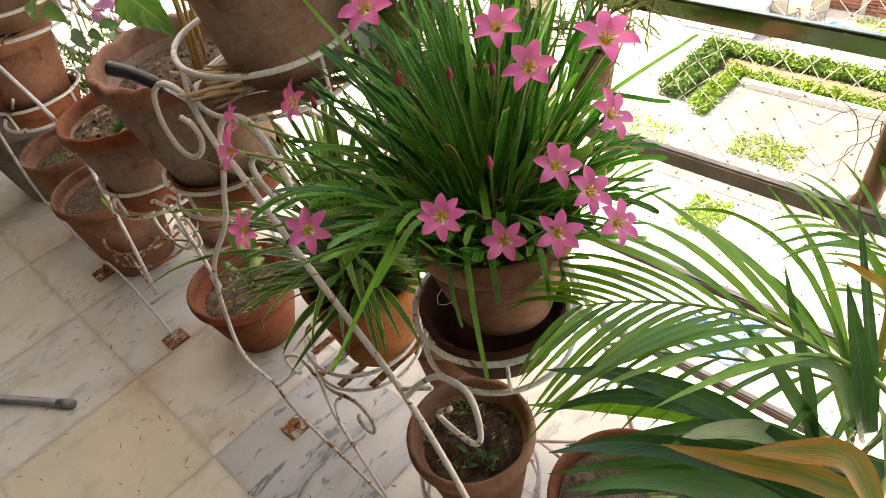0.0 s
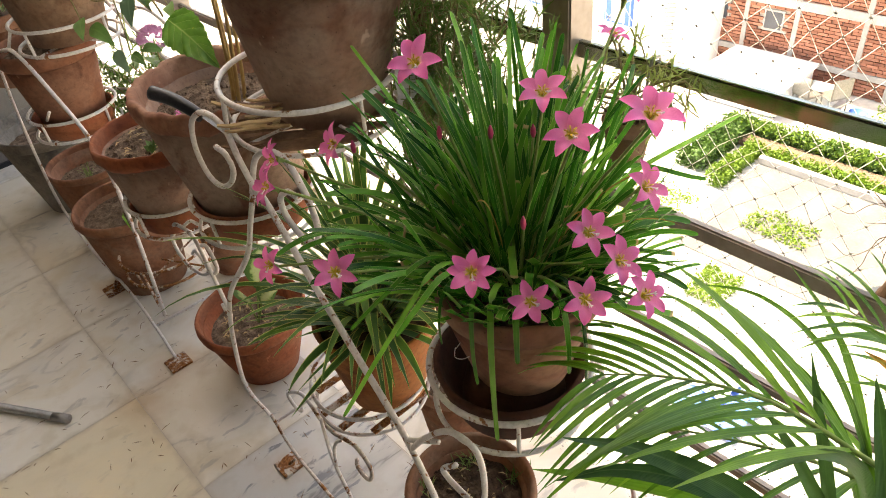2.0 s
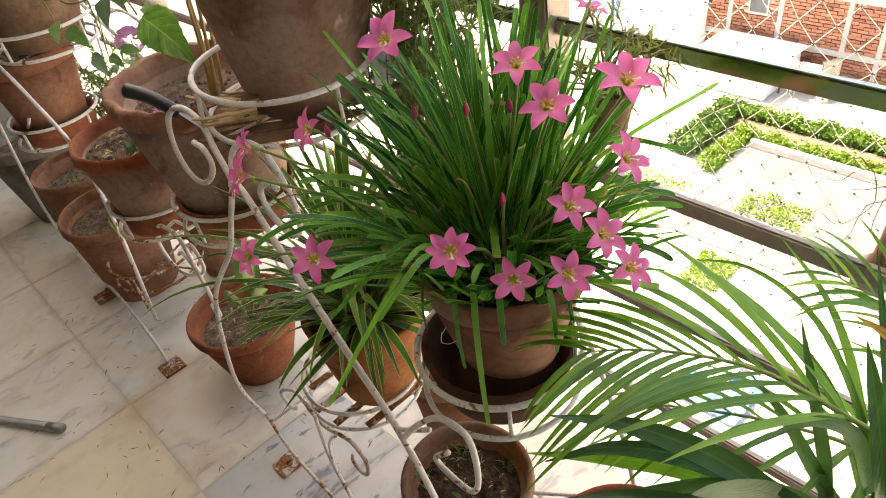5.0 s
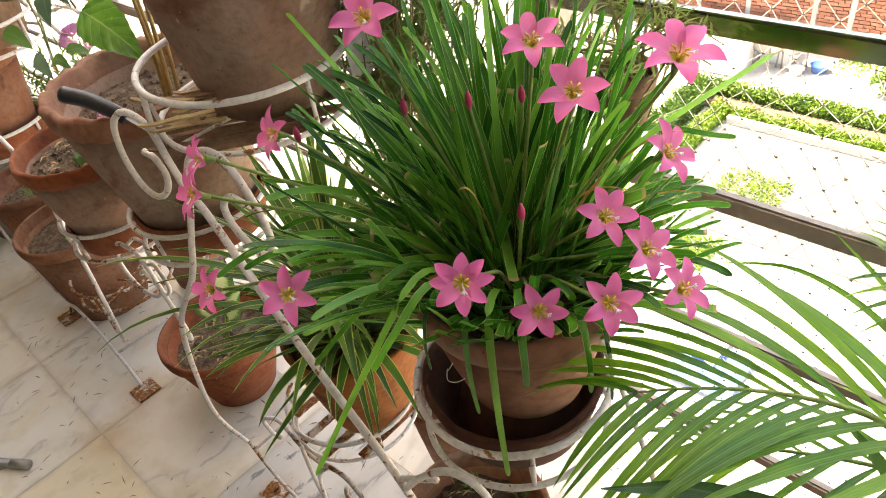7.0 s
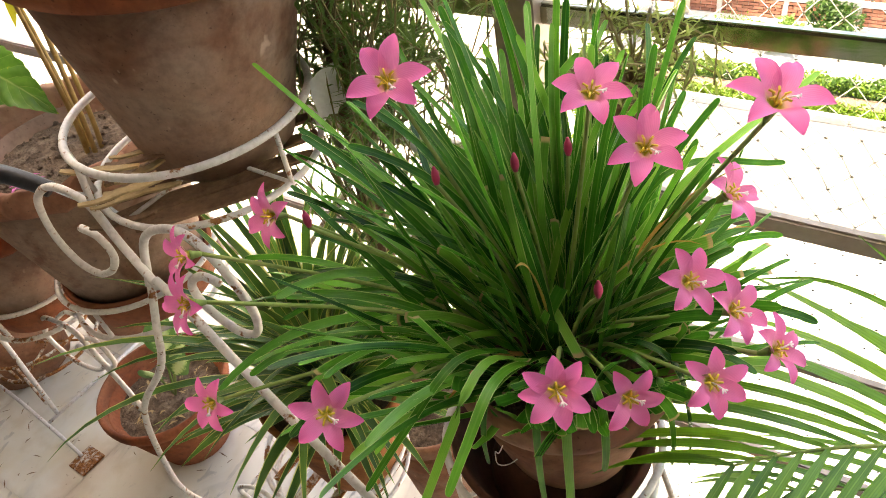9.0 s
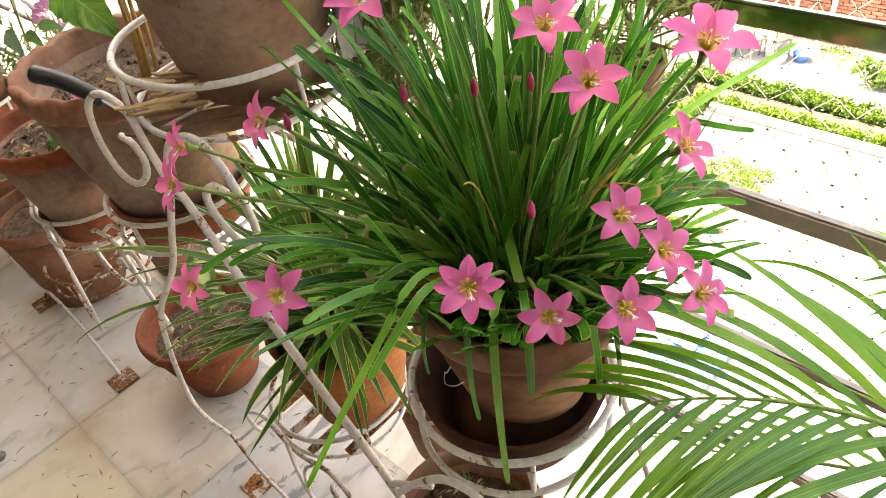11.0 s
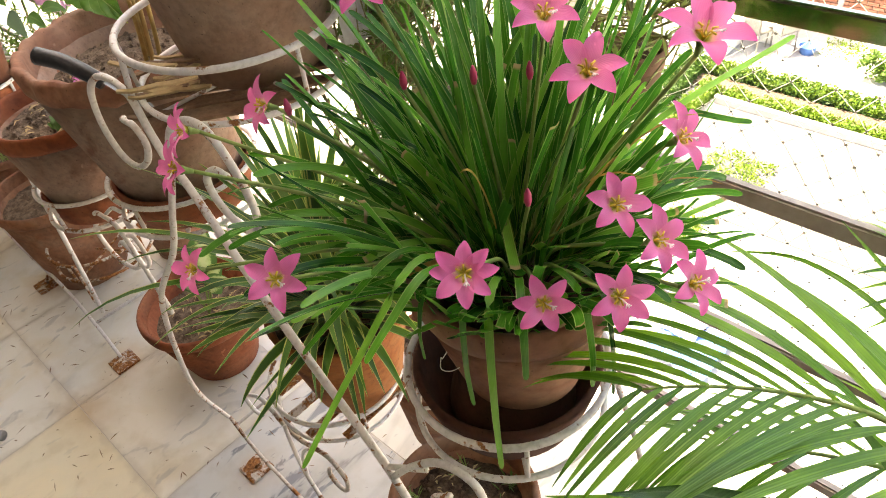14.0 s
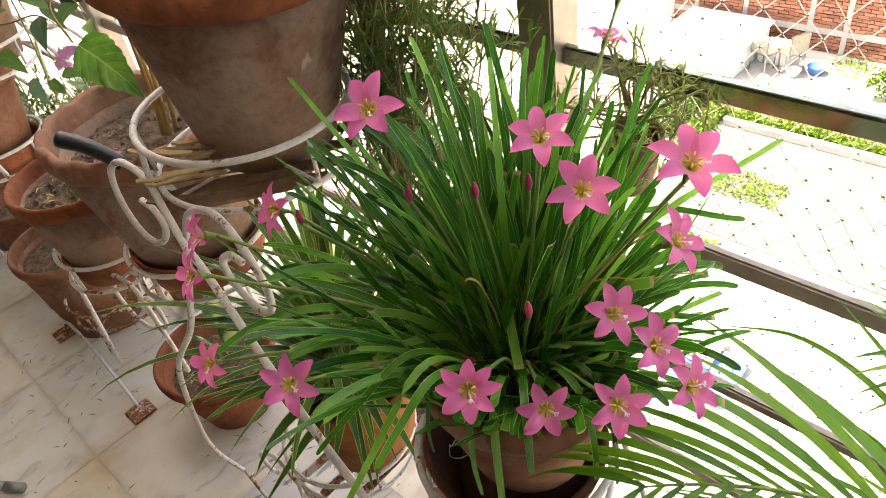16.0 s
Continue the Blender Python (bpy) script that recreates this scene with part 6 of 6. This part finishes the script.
def pentas(base, tips, seed):
    rng = random.Random(seed)
    plant = thing("pink_flowering_plant", (0, 0, 0), "leafy plant with mauve-pink flower clusters by the railing", "plant")
    for k, tip in enumerate(tips):
        line = curve_points([base, Vector(base).lerp(Vector(tip), 0.5) + Vector((rng.gauss(0, 0.03), rng.gauss(0, 0.03), 0.04)), tip], 8)
        part("stem", tube(bmesh.new(), line, 0.003, 6, taper=0.6), M_STEM, plant)
        for j in range(9):
            p = line[4 + (j * (len(line) - 5)) // 9]
            a = j * 2.4 + k
            d = Vector((math.cos(a), math.sin(a), 0.25)) * rng.uniform(0.05, 0.09)
            oval_leaf(plant, p, p + d, 0.022, M_BROAD, (0, 0, 1), 0.006)
        if k < 2:
            bm = bmesh.new()
            for j in range(150):
                d = Vector((rng.gauss(0, 1), rng.gauss(0, 1), rng.gauss(0.4, 0.8))).normalized()
                c = Vector(tip) + Vector((d.x * 0.028, d.y * 0.028, d.z * 0.018))
                blade(bm, [c, c + d * 0.008 + Vector((0, 0, 0.001)), c + d * 0.017], 0.013, d.orthogonal(), 0.2, "lance")
            part("flower_head", bm, M_MAUVE, plant, "mauve-pink flower cluster")
    return plant


pentas((0.92, 2.30, 0.35), [(0.858, 2.155, 0.872), (0.96, 2.2, 0.70), (0.90, 2.10, 0.70), (0.86, 2.30, 0.72), (0.90, 2.50, 0.70), (0.93, 2.0, 0.62), (0.88, 2.2, 0.6), (0.86, 2.50, 0.73), (0.80, 2.45, 0.67), (0.90, 2.62, 0.70), (0.93, 2.36, 0.80)], 51)
make_pot("flower_pot", (0.92, 2.30, 0.0), 0.37, 0.08, 0.12, M_CLAY, "clay pot of the pink flowering plant by the railing", fill=0.03, seed=17)

# ---- small loose things ----
# Black object of unknown kind; its metal blade is made up.
bottle = thing("black_object", (0.60, 1.385, 1.02), "unidentified black object, grip-shaped, lying on the pot's rim", "trowel")
part("grip", rod([(-0.014, 0.030, 0.018), (0.002, 0.0, 0.010), (0.014, -0.028, -0.002), (0.024, -0.050, -0.016)], 0.0118, 12, 6, taper=0.85), M_BLACK, bottle, "black plastic grip")
part("scoop", blade(bmesh.new(), [Vector((0.023, -0.048, -0.015)), Vector((0.045, -0.07, -0.05)), Vector((0.07, -0.085, -0.085))], 0.03, Vector((0, 0, 1)), 0.25, "lance"), M_GREY_TUBE, bottle, "added grey metal blade")

pipe = thing("metal_tube", (0.0, 2.1, 0.0), "grey metal tube leg lying on the marble", "tube")
part("shaft", rod([(-0.45, 0.98, 0.013), (0.20, -0.038, 0.013)], 0.012, 12), M_GREY_TUBE, pipe)
part("cap", rod([(0.198, -0.035, 0.0135), (0.225, -0.077, 0.0135)], 0.0132, 12), M_GREY_TUBE, pipe, "dull end cap")

rng = random.Random(77)
litter = bmesh.new()
for i in range(260):
    x, y = rng.uniform(-0.35, 0.95), rng.uniform(1.0, 2.6)
    a, ln = rng.uniform(0, 6.28), rng.uniform(0.004, 0.016)
    d = Vector((math.cos(a), math.sin(a), 0)) * ln
    p = Vector((x, y, 0.0025))
    blade(litter, [p - d, p + Vector((0, 0, 0.001)), p + d], rng.uniform(0.002, 0.004), Vector((0, 0, 1)), 0.2, "lance")
tagged(part("floor_litter", litter, M_BARK, None, "dry dark leaf bits scattered on the marble"), "dry dark leaf bits scattered on the marble floor", "litter", kind="stuff")

# ---- small growth and litter in the pots ----
def sprout(place, label, seed, leaves=14, size=0.022, material=None, width=0.0022, wide=0.03):
    """A tuft of fine weed."""
    rng = random.Random(seed)
    w = thing("weed", place, label, "weed")
    bm = bmesh.new()
    for i in range(leaves):
        a, e = rng.uniform(0, 6.283), rng.uniform(0.5, 1.4)
        b = Vector((rng.gauss(0, wide * 0.3), rng.gauss(0, wide * 0.3), 0))
        d = Vector((math.cos(a) * math.cos(e), math.sin(a) * math.cos(e), math.sin(e))) * size * rng.uniform(0.6, 1.3)
        blade(bm, [b, b + d * 0.5 + Vector((0, 0, 0.002)), b + d], width, Vector((0, 0, 1)), 0.15, "point")
    part("tuft", bm, material or M_NEEDLE, w)
    return w


sprout((0.70, 0.86, 0.463), "small tuft of fine green weed in the soil", 61, 26, 0.022)
sprout((0.735, 0.785, 0.462), "small tuft of fine green weed in the soil", 62, 24, 0.024)
sprout((0.625, 0.88, 0.460), "small tuft of fine green weed in the soil", 63, 20, 0.02)
sprout((0.60, 0.80, 0.460), "small tuft of fine green weed in the soil", 64, 18, 0.02)
sprout((0.655, 0.76, 0.463), "low broad-leaved seedling in the soil", 65, 8, 0.026, M_BROAD, 0.012)
sprout((0.63, 0.775, 0.463), "low broad-leaved seedling in the soil", 66, 7, 0.024, M_BROAD, 0.010)
sprout((0.63, 1.70, 0.812), "small round-leaved seedlings in leaf litter", 67, 12, 0.020, M_BROAD, 0.014)
sprout((0.66, 1.66, 0.812), "small round-leaved seedlings in leaf litter", 68, 10, 0.018, M_BROAD, 0.013)
sprout((0.70, 2.42, 0.285), "fine grass in the dry soil", 69, 20, 0.03)
sprout((0.68, 2.78, 0.285), "fine grass in the dry soil", 70, 24, 0.05)


def litter_bits(name, place, radius, count, label, material, seed, size=0.012, z=0.004):
    rng = random.Random(seed)
    bm = bmesh.new()
    for i in range(count):
        a, r = rng.uniform(0, 6.283), radius * math.sqrt(rng.random())
        p = Vector((r * math.cos(a), r * math.sin(a), z + rng.uniform(0, 0.006)))
        t = rng.uniform(0, 6.283)
        d = Vector((math.cos(t), math.sin(t), rng.uniform(-0.25, 0.25))) * size * rng.uniform(0.5, 1.4)
        blade(bm, [p - d, p + Vector((0, 0, 0.003)), p + d], size * rng.uniform(0.25, 0.7), Vector((0, 0, 1)), rng.uniform(-0.3, 0.4), "lance")
    ob = part(name, bm, material, None, label)
    ob.location = place
    return tagged(ob, label, "litter", kind="stuff")


litter_bits("dry_leaf_litter", (0.648, 1.735, 0.808), 0.085, 46, "curled dry leaves on the soil of a clay pot", M_STRAW, 81)
litter_bits("dry_leaf_litter", (0.735, 1.50, 0.932), 0.10, 50, "straw and leaf bits on the dry soil", M_STRAW, 82, 0.010)
litter_bits("dry_leaf_litter", (0.745, 1.785, 0.170), 0.10, 50, "straw and leaf bits on the dry soil", M_STRAW, 83, 0.009)
litter_bits("fallen_petals", (0.632, 1.43, 0.972), 0.018, 14, "fallen magenta petals on the soil by the rim", M_MAGENTA, 84, 0.010)
litter_bits("dry_leaf_litter", (0.66, 0.81, 0.466), 0.07, 34, "bits of straw on the damp soil", M_STRAW, 85, 0.006)

litter_bits("dry_root_litter", (0.770, 1.152, 1.259), 0.100, 150, "dry roots and straw on the soil of the large pot", M_STRAW, 86, 0.008)

# boards and splinters wedged between the hoops under the hanging pot
boards = thing("wood_slats", (0.741, 1.178, 1.005), "weathered brown wooden slats lying in the ring under the pot", "slats")
rng = random.Random(91)
along, across = Vector((0.78, -0.62, 0)).normalized(), Vector((0.62, 0.78, 0)).normalized()


def slat(c, d, ln, wide, thick, m, name, label):
    """One split board about c along d, thinner and ragged at its ends."""
    side = Vector((0, 0, 1)).cross(d).normalized()
    up = d.cross(side)
    bm = box((-ln, -wide, -thick), (ln, wide, thick), thick * 0.4, 1)
    bmesh.ops.subdivide_edges(bm, edges=[e for e in bm.edges if abs(e.verts[0].co.x - e.verts[1].co.x) > ln], cuts=5)
    for v in bm.verts:
        k = v.co.x / ln
        w = 1 - 0.45 * abs(k) ** 3 + 0.16 * noise.noise(Vector((k * 3, ln * 50, v.co.y * 80)))
        v.co = c + d * v.co.x + side * v.co.y * w + up * (v.co.z + 0.004 * noise.noise(Vector((k * 2, wide * 90, 1))))
    part(name, bm, m, boards, label, False)


for off, ln, m in ((-0.088, 0.088, M_WOODPOLE), (-0.058, 0.112, M_BARK), (-0.020, 0.124, M_WOODPOLE), (0.022, 0.124, M_BARK), (0.062, 0.108, M_WOODPOLE)):
    slat(across * off + Vector((0, 0, 0.002)), along, ln, 0.014, 0.0022, m, "slat", "")
for i in range(12):
    c = along * rng.uniform(-0.115, -0.05) + across * rng.uniform(-0.10, -0.01) + Vector((0, 0, 0.008 + 0.0045 * i))
    if math.hypot(c.x, c.y) > 0.122:
        c *= 0.9
    d = (along * rng.uniform(0.7, 1.0) + across * rng.uniform(-0.5, 0.2) + Vector((0, 0, rng.uniform(-0.08, 0.22)))).normalized()
    slat(c, d, rng.uniform(0.022, 0.046), rng.uniform(0.003, 0.006), 0.0014, M_STRAW if i % 3 else M_WOODPOLE, "splinter", "dry splinter of pale wood")

# white rag tied behind the ring
rag = thing("white_rag", (0.835, 1.06, 1.06), "scrap of white cloth tied to the ring", "rag")
bm = bmesh.new()
bmesh.ops.create_grid(bm, x_segments=8, y_segments=8, size=0.022)
for v in bm.verts:
    u = v.co.copy()
    v.co = Vector((u.x, 0.006 * noise.noise(u * 60), u.y * 1.2 + 0.004 * noise.noise(u * 90)))
part("cloth", bm, M_RAG, rag)

# root thread over the saucer bowl
root = thing("root_thread", (0.604, 0.728, 0.895), "thin pale root hanging at the lily pot", "root")
part("thread", rod([(0.010, 0.006, 0.022), (0.003, 0.008, 0.014), (0.006, 0.014, 0.007), (0.0, 0.009, 0.001), (0.004, 0.001, 0.0), (0.012, -0.005, 0.003)], 0.0005, 5, 6), M_STIGMA, root)

# dried creeper caught in the net
vine = thing("dry_creeper", (0, 0, 0), "dried brown creeper tangled in the bird net", "creeper")
rng = random.Random(92)
for k in range(13):
    p = Vector((1.085, 0.43 + rng.gauss(0, 0.03), 0.98 + rng.gauss(0, 0.02)))
    pts = [p]
    d = Vector((0, rng.gauss(0, 1), rng.gauss(-0.3, 1))).normalized()
    for j in range(6):
        d = (d + Vector((rng.gauss(0, 0.1), rng.gauss(0, 0.55), rng.gauss(-0.1, 0.55)))).normalized()
        p = p + d * 0.024
        pts.append(Vector((1.085 + rng.uniform(-0.006, 0.006), p.y, p.z)))
    part("tendril", tube(bmesh.new(), curve_points(pts, 4), 0.0007, 5, taper=0.5), M_BARK, vine)

# black can hanging from the far stand
can = thing("black_can", (0.90, 2.06, 1.02), "small black plastic pot hooked on the railing side", "pot")
part("body", lathe([(0, 0), (0.038, 0), (0.048, 0.07), (0.05, 0.075), (0.046, 0.075), (0.036, 0.008), (0, 0.008)], 28), M_BLACK, can)
part("hook", rod([(0.048, 0.0, 0.07), (0.075, 0.0, 0.075), (0.098, 0.0, 0.08), (0.102, 0.0, 0.03)], 0.0025, 6), M_BLACK, can)


def trailing(name, starts, label, seed, material=None, leaf=0.06, width=0.022):
    rng = random.Random(seed)
    plant = thing(name, (0, 0, 0), label, "plant")
    for pts in starts:
        line = curve_points(pts, 6)
        part("stem", tube(bmesh.new(), line, 0.0028, 6, taper=0.6), M_STEM, plant)
        for j in range(2, len(line), 3):
            a = rng.uniform(0, 6.283)
            d = Vector((math.cos(a), math.sin(a), rng.uniform(-0.9, 0.1))).normalized() * leaf * rng.uniform(0.7, 1.3)
            oval_leaf(plant, line[j], line[j] + d, width * rng.uniform(0.8, 1.3), material or M_BROAD, (-0.5, -0.4, 0.7), 0.008)
    return plant


trailing("trailing_plant", [
    [(0.74, 2.38, 1.12), (0.76, 2.30, 1.20), (0.80, 2.18, 1.14), (0.80, 2.10, 1.02)],
    [(0.74, 2.38, 1.12), (0.70, 2.28, 1.16), (0.70, 2.16, 1.06), (0.70, 2.12, 0.96)],
    [(0.75, 2.40, 1.12), (0.82, 2.34, 1.18), (0.90, 2.22, 1.06), (0.92, 2.12, 0.92)],
    [(0.74, 2.38, 1.12), (0.84, 2.26, 1.16), (0.86, 2.10, 1.12), (0.88, 2.0, 1.0)],
], "leafy trailing plant spilling from the upper clay pot", 93, None, 0.075, 0.030)

hang = thing("hanging_leaf_plant", (0, 0, 0), "thin stems with drooping grey-green leaves from the far pot", "plant")
part("stem", rod([(0.80, 2.36, 1.14), (0.81, 2.22, 1.06), (0.79, 2.13, 0.97), (0.76, 2.05, 0.885)], 0.0028, 6, 8, taper=0.6), M_STEM, hang)
part("stem", rod([(0.76, 2.38, 1.12), (0.75, 2.20, 1.00), (0.82, 2.12, 1.0), (0.84, 2.04, 0.97)], 0.0024, 6, 8, taper=0.6), M_STEM, hang)
part("stem", rod([(0.80, 2.13, 0.97), (0.775, 2.08, 0.92), (0.75, 2.03, 0.86)], 0.0020, 6, 8, taper=0.6), M_STALK, hang)
oval_leaf(hang, (0.825, 2.12, 0.995), (0.793, 2.075, 0.938), 0.044, M_TEAL_LEAF, (-0.6, -0.5, 0.4), 0.01)
oval_leaf(hang, (0.72, 2.16, 0.94), (0.742, 2.09, 0.905), 0.040, M_BROAD, (-0.5, -0.4, 0.7), 0.012)
oval_leaf(hang, (0.735, 2.08, 0.895), (0.735, 2.03, 0.85), 0.036, M_TEAL_LEAF, (-0.6, -0.5, 0.4), 0.008)
oval_leaf(hang, (0.85, 2.17, 1.01), (0.86, 2.10, 0.955), 0.030, M_TEAL_LEAF, (-0.6, -0.5, 0.4), 0.008)
oval_leaf(hang, (0.79, 2.05, 0.885), (0.83, 2.03, 0.875), 0.028, M_BROAD, (-0.5, -0.4, 0.7), 0.008)
oval_leaf(hang, (0.76, 2.05, 0.885), (0.77, 2.00, 0.865), 0.026, M_BROAD, (-0.5, -0.4, 0.7), 0.008)
oval_leaf(hang, (0.80, 2.20, 1.05), (0.76, 2.14, 1.02), 0.034, M_TEAL_LEAF, (-0.6, -0.5, 0.4), 0.008)

stake = thing("white_stake", (0, 0, 0), "thin white painted iron stake beside the far stand", "stake")
part("shaft", rod([(0.83, 2.49, 0.99), (0.865, 2.322, 0.869), (0.889, 2.206, 0.79), (0.93, 2.02, 0.66), (0.95, 1.93, 0.0)], 0.0062, 8, 8), M_PAINT, stake)

seed_grass = thing("grass_blade", (0, 0, 0), "single green blade growing from a floor pot", "weed")
part("leaf", blade(bmesh.new(), reach((0.64, 2.30, 0.30), (0.60, 2.12, 0.46), 0.05, 10), 0.016, Vector((-0.5, -0.5, 0.7)), 0.2, "point"), M_LILY_BRIGHT, seed_grass)

# ---- floor tiles ----
VEINED, CREAM = ((0, -2), (-3, 2), (1, 4)), ((-1, -1), (-2, 1))


def floor_tiles():
    bm = box((-TILE / 2 + 0.0005, -TILE / 2 + 0.0005, -0.02), (TILE / 2 - 0.0005, TILE / 2 - 0.0005, 0.0), 0.001, 1)
    full = mesh_from(bm, "tile", M_MARBLE, False)
    i0, i1 = math.ceil((FLOOR_X0 - TX) / TILE), math.floor((FLOOR_X1 - TX) / TILE)
    xs = [FLOOR_X0] + [TX + i * TILE for i in range(i0, i1 + 1)] + [FLOOR_X1]
    j0, j1 = math.ceil((FLOOR_Y0 - TY) / TILE), math.floor((FLOOR_Y1 - TY) / TILE)
    ys = [FLOOR_Y0] + [TY + j * TILE for j in range(j0, j1 + 1)] + [FLOOR_Y1]
    rng = random.Random(3)
    faces = {}
    for m in (M_MARBLE, M_MARBLE_VEINED, M_MARBLE_CREAM):
        faces[m.name] = full if m == M_MARBLE else full.copy()
        faces[m.name].materials[0] = m
    for a, b in zip(xs, xs[1:]):
        for c, d in zip(ys, ys[1:]):
            if b - a < 0.02 or d - c < 0.02:
                continue
            if abs(b - a - TILE) < 1e-4 and abs(d - c - TILE) < 1e-4:
                cell = (round((a - TX) / TILE), round((c - TY) / TILE))
                me = faces["grey_veined_marble" if cell in VEINED else "cream_marble" if cell in CREAM else "white_marble"]
            else:
                w, h = (b - a) / 2 - 0.0012, (d - c) / 2 - 0.0012
                me = mesh_from(box((-w, -h, -0.02), (w, h, 0.0), 0.0012, 1), "tile", M_MARBLE, False)
            t = new("tile", me)
            t.parent = floor
            t.location = ((a + b) / 2, (c + d) / 2, 0.0)
            t.rotation_euler = (radians(rng.uniform(-0.05, 0.05)), radians(rng.uniform(-0.05, 0.05)), 0)


floor_tiles()
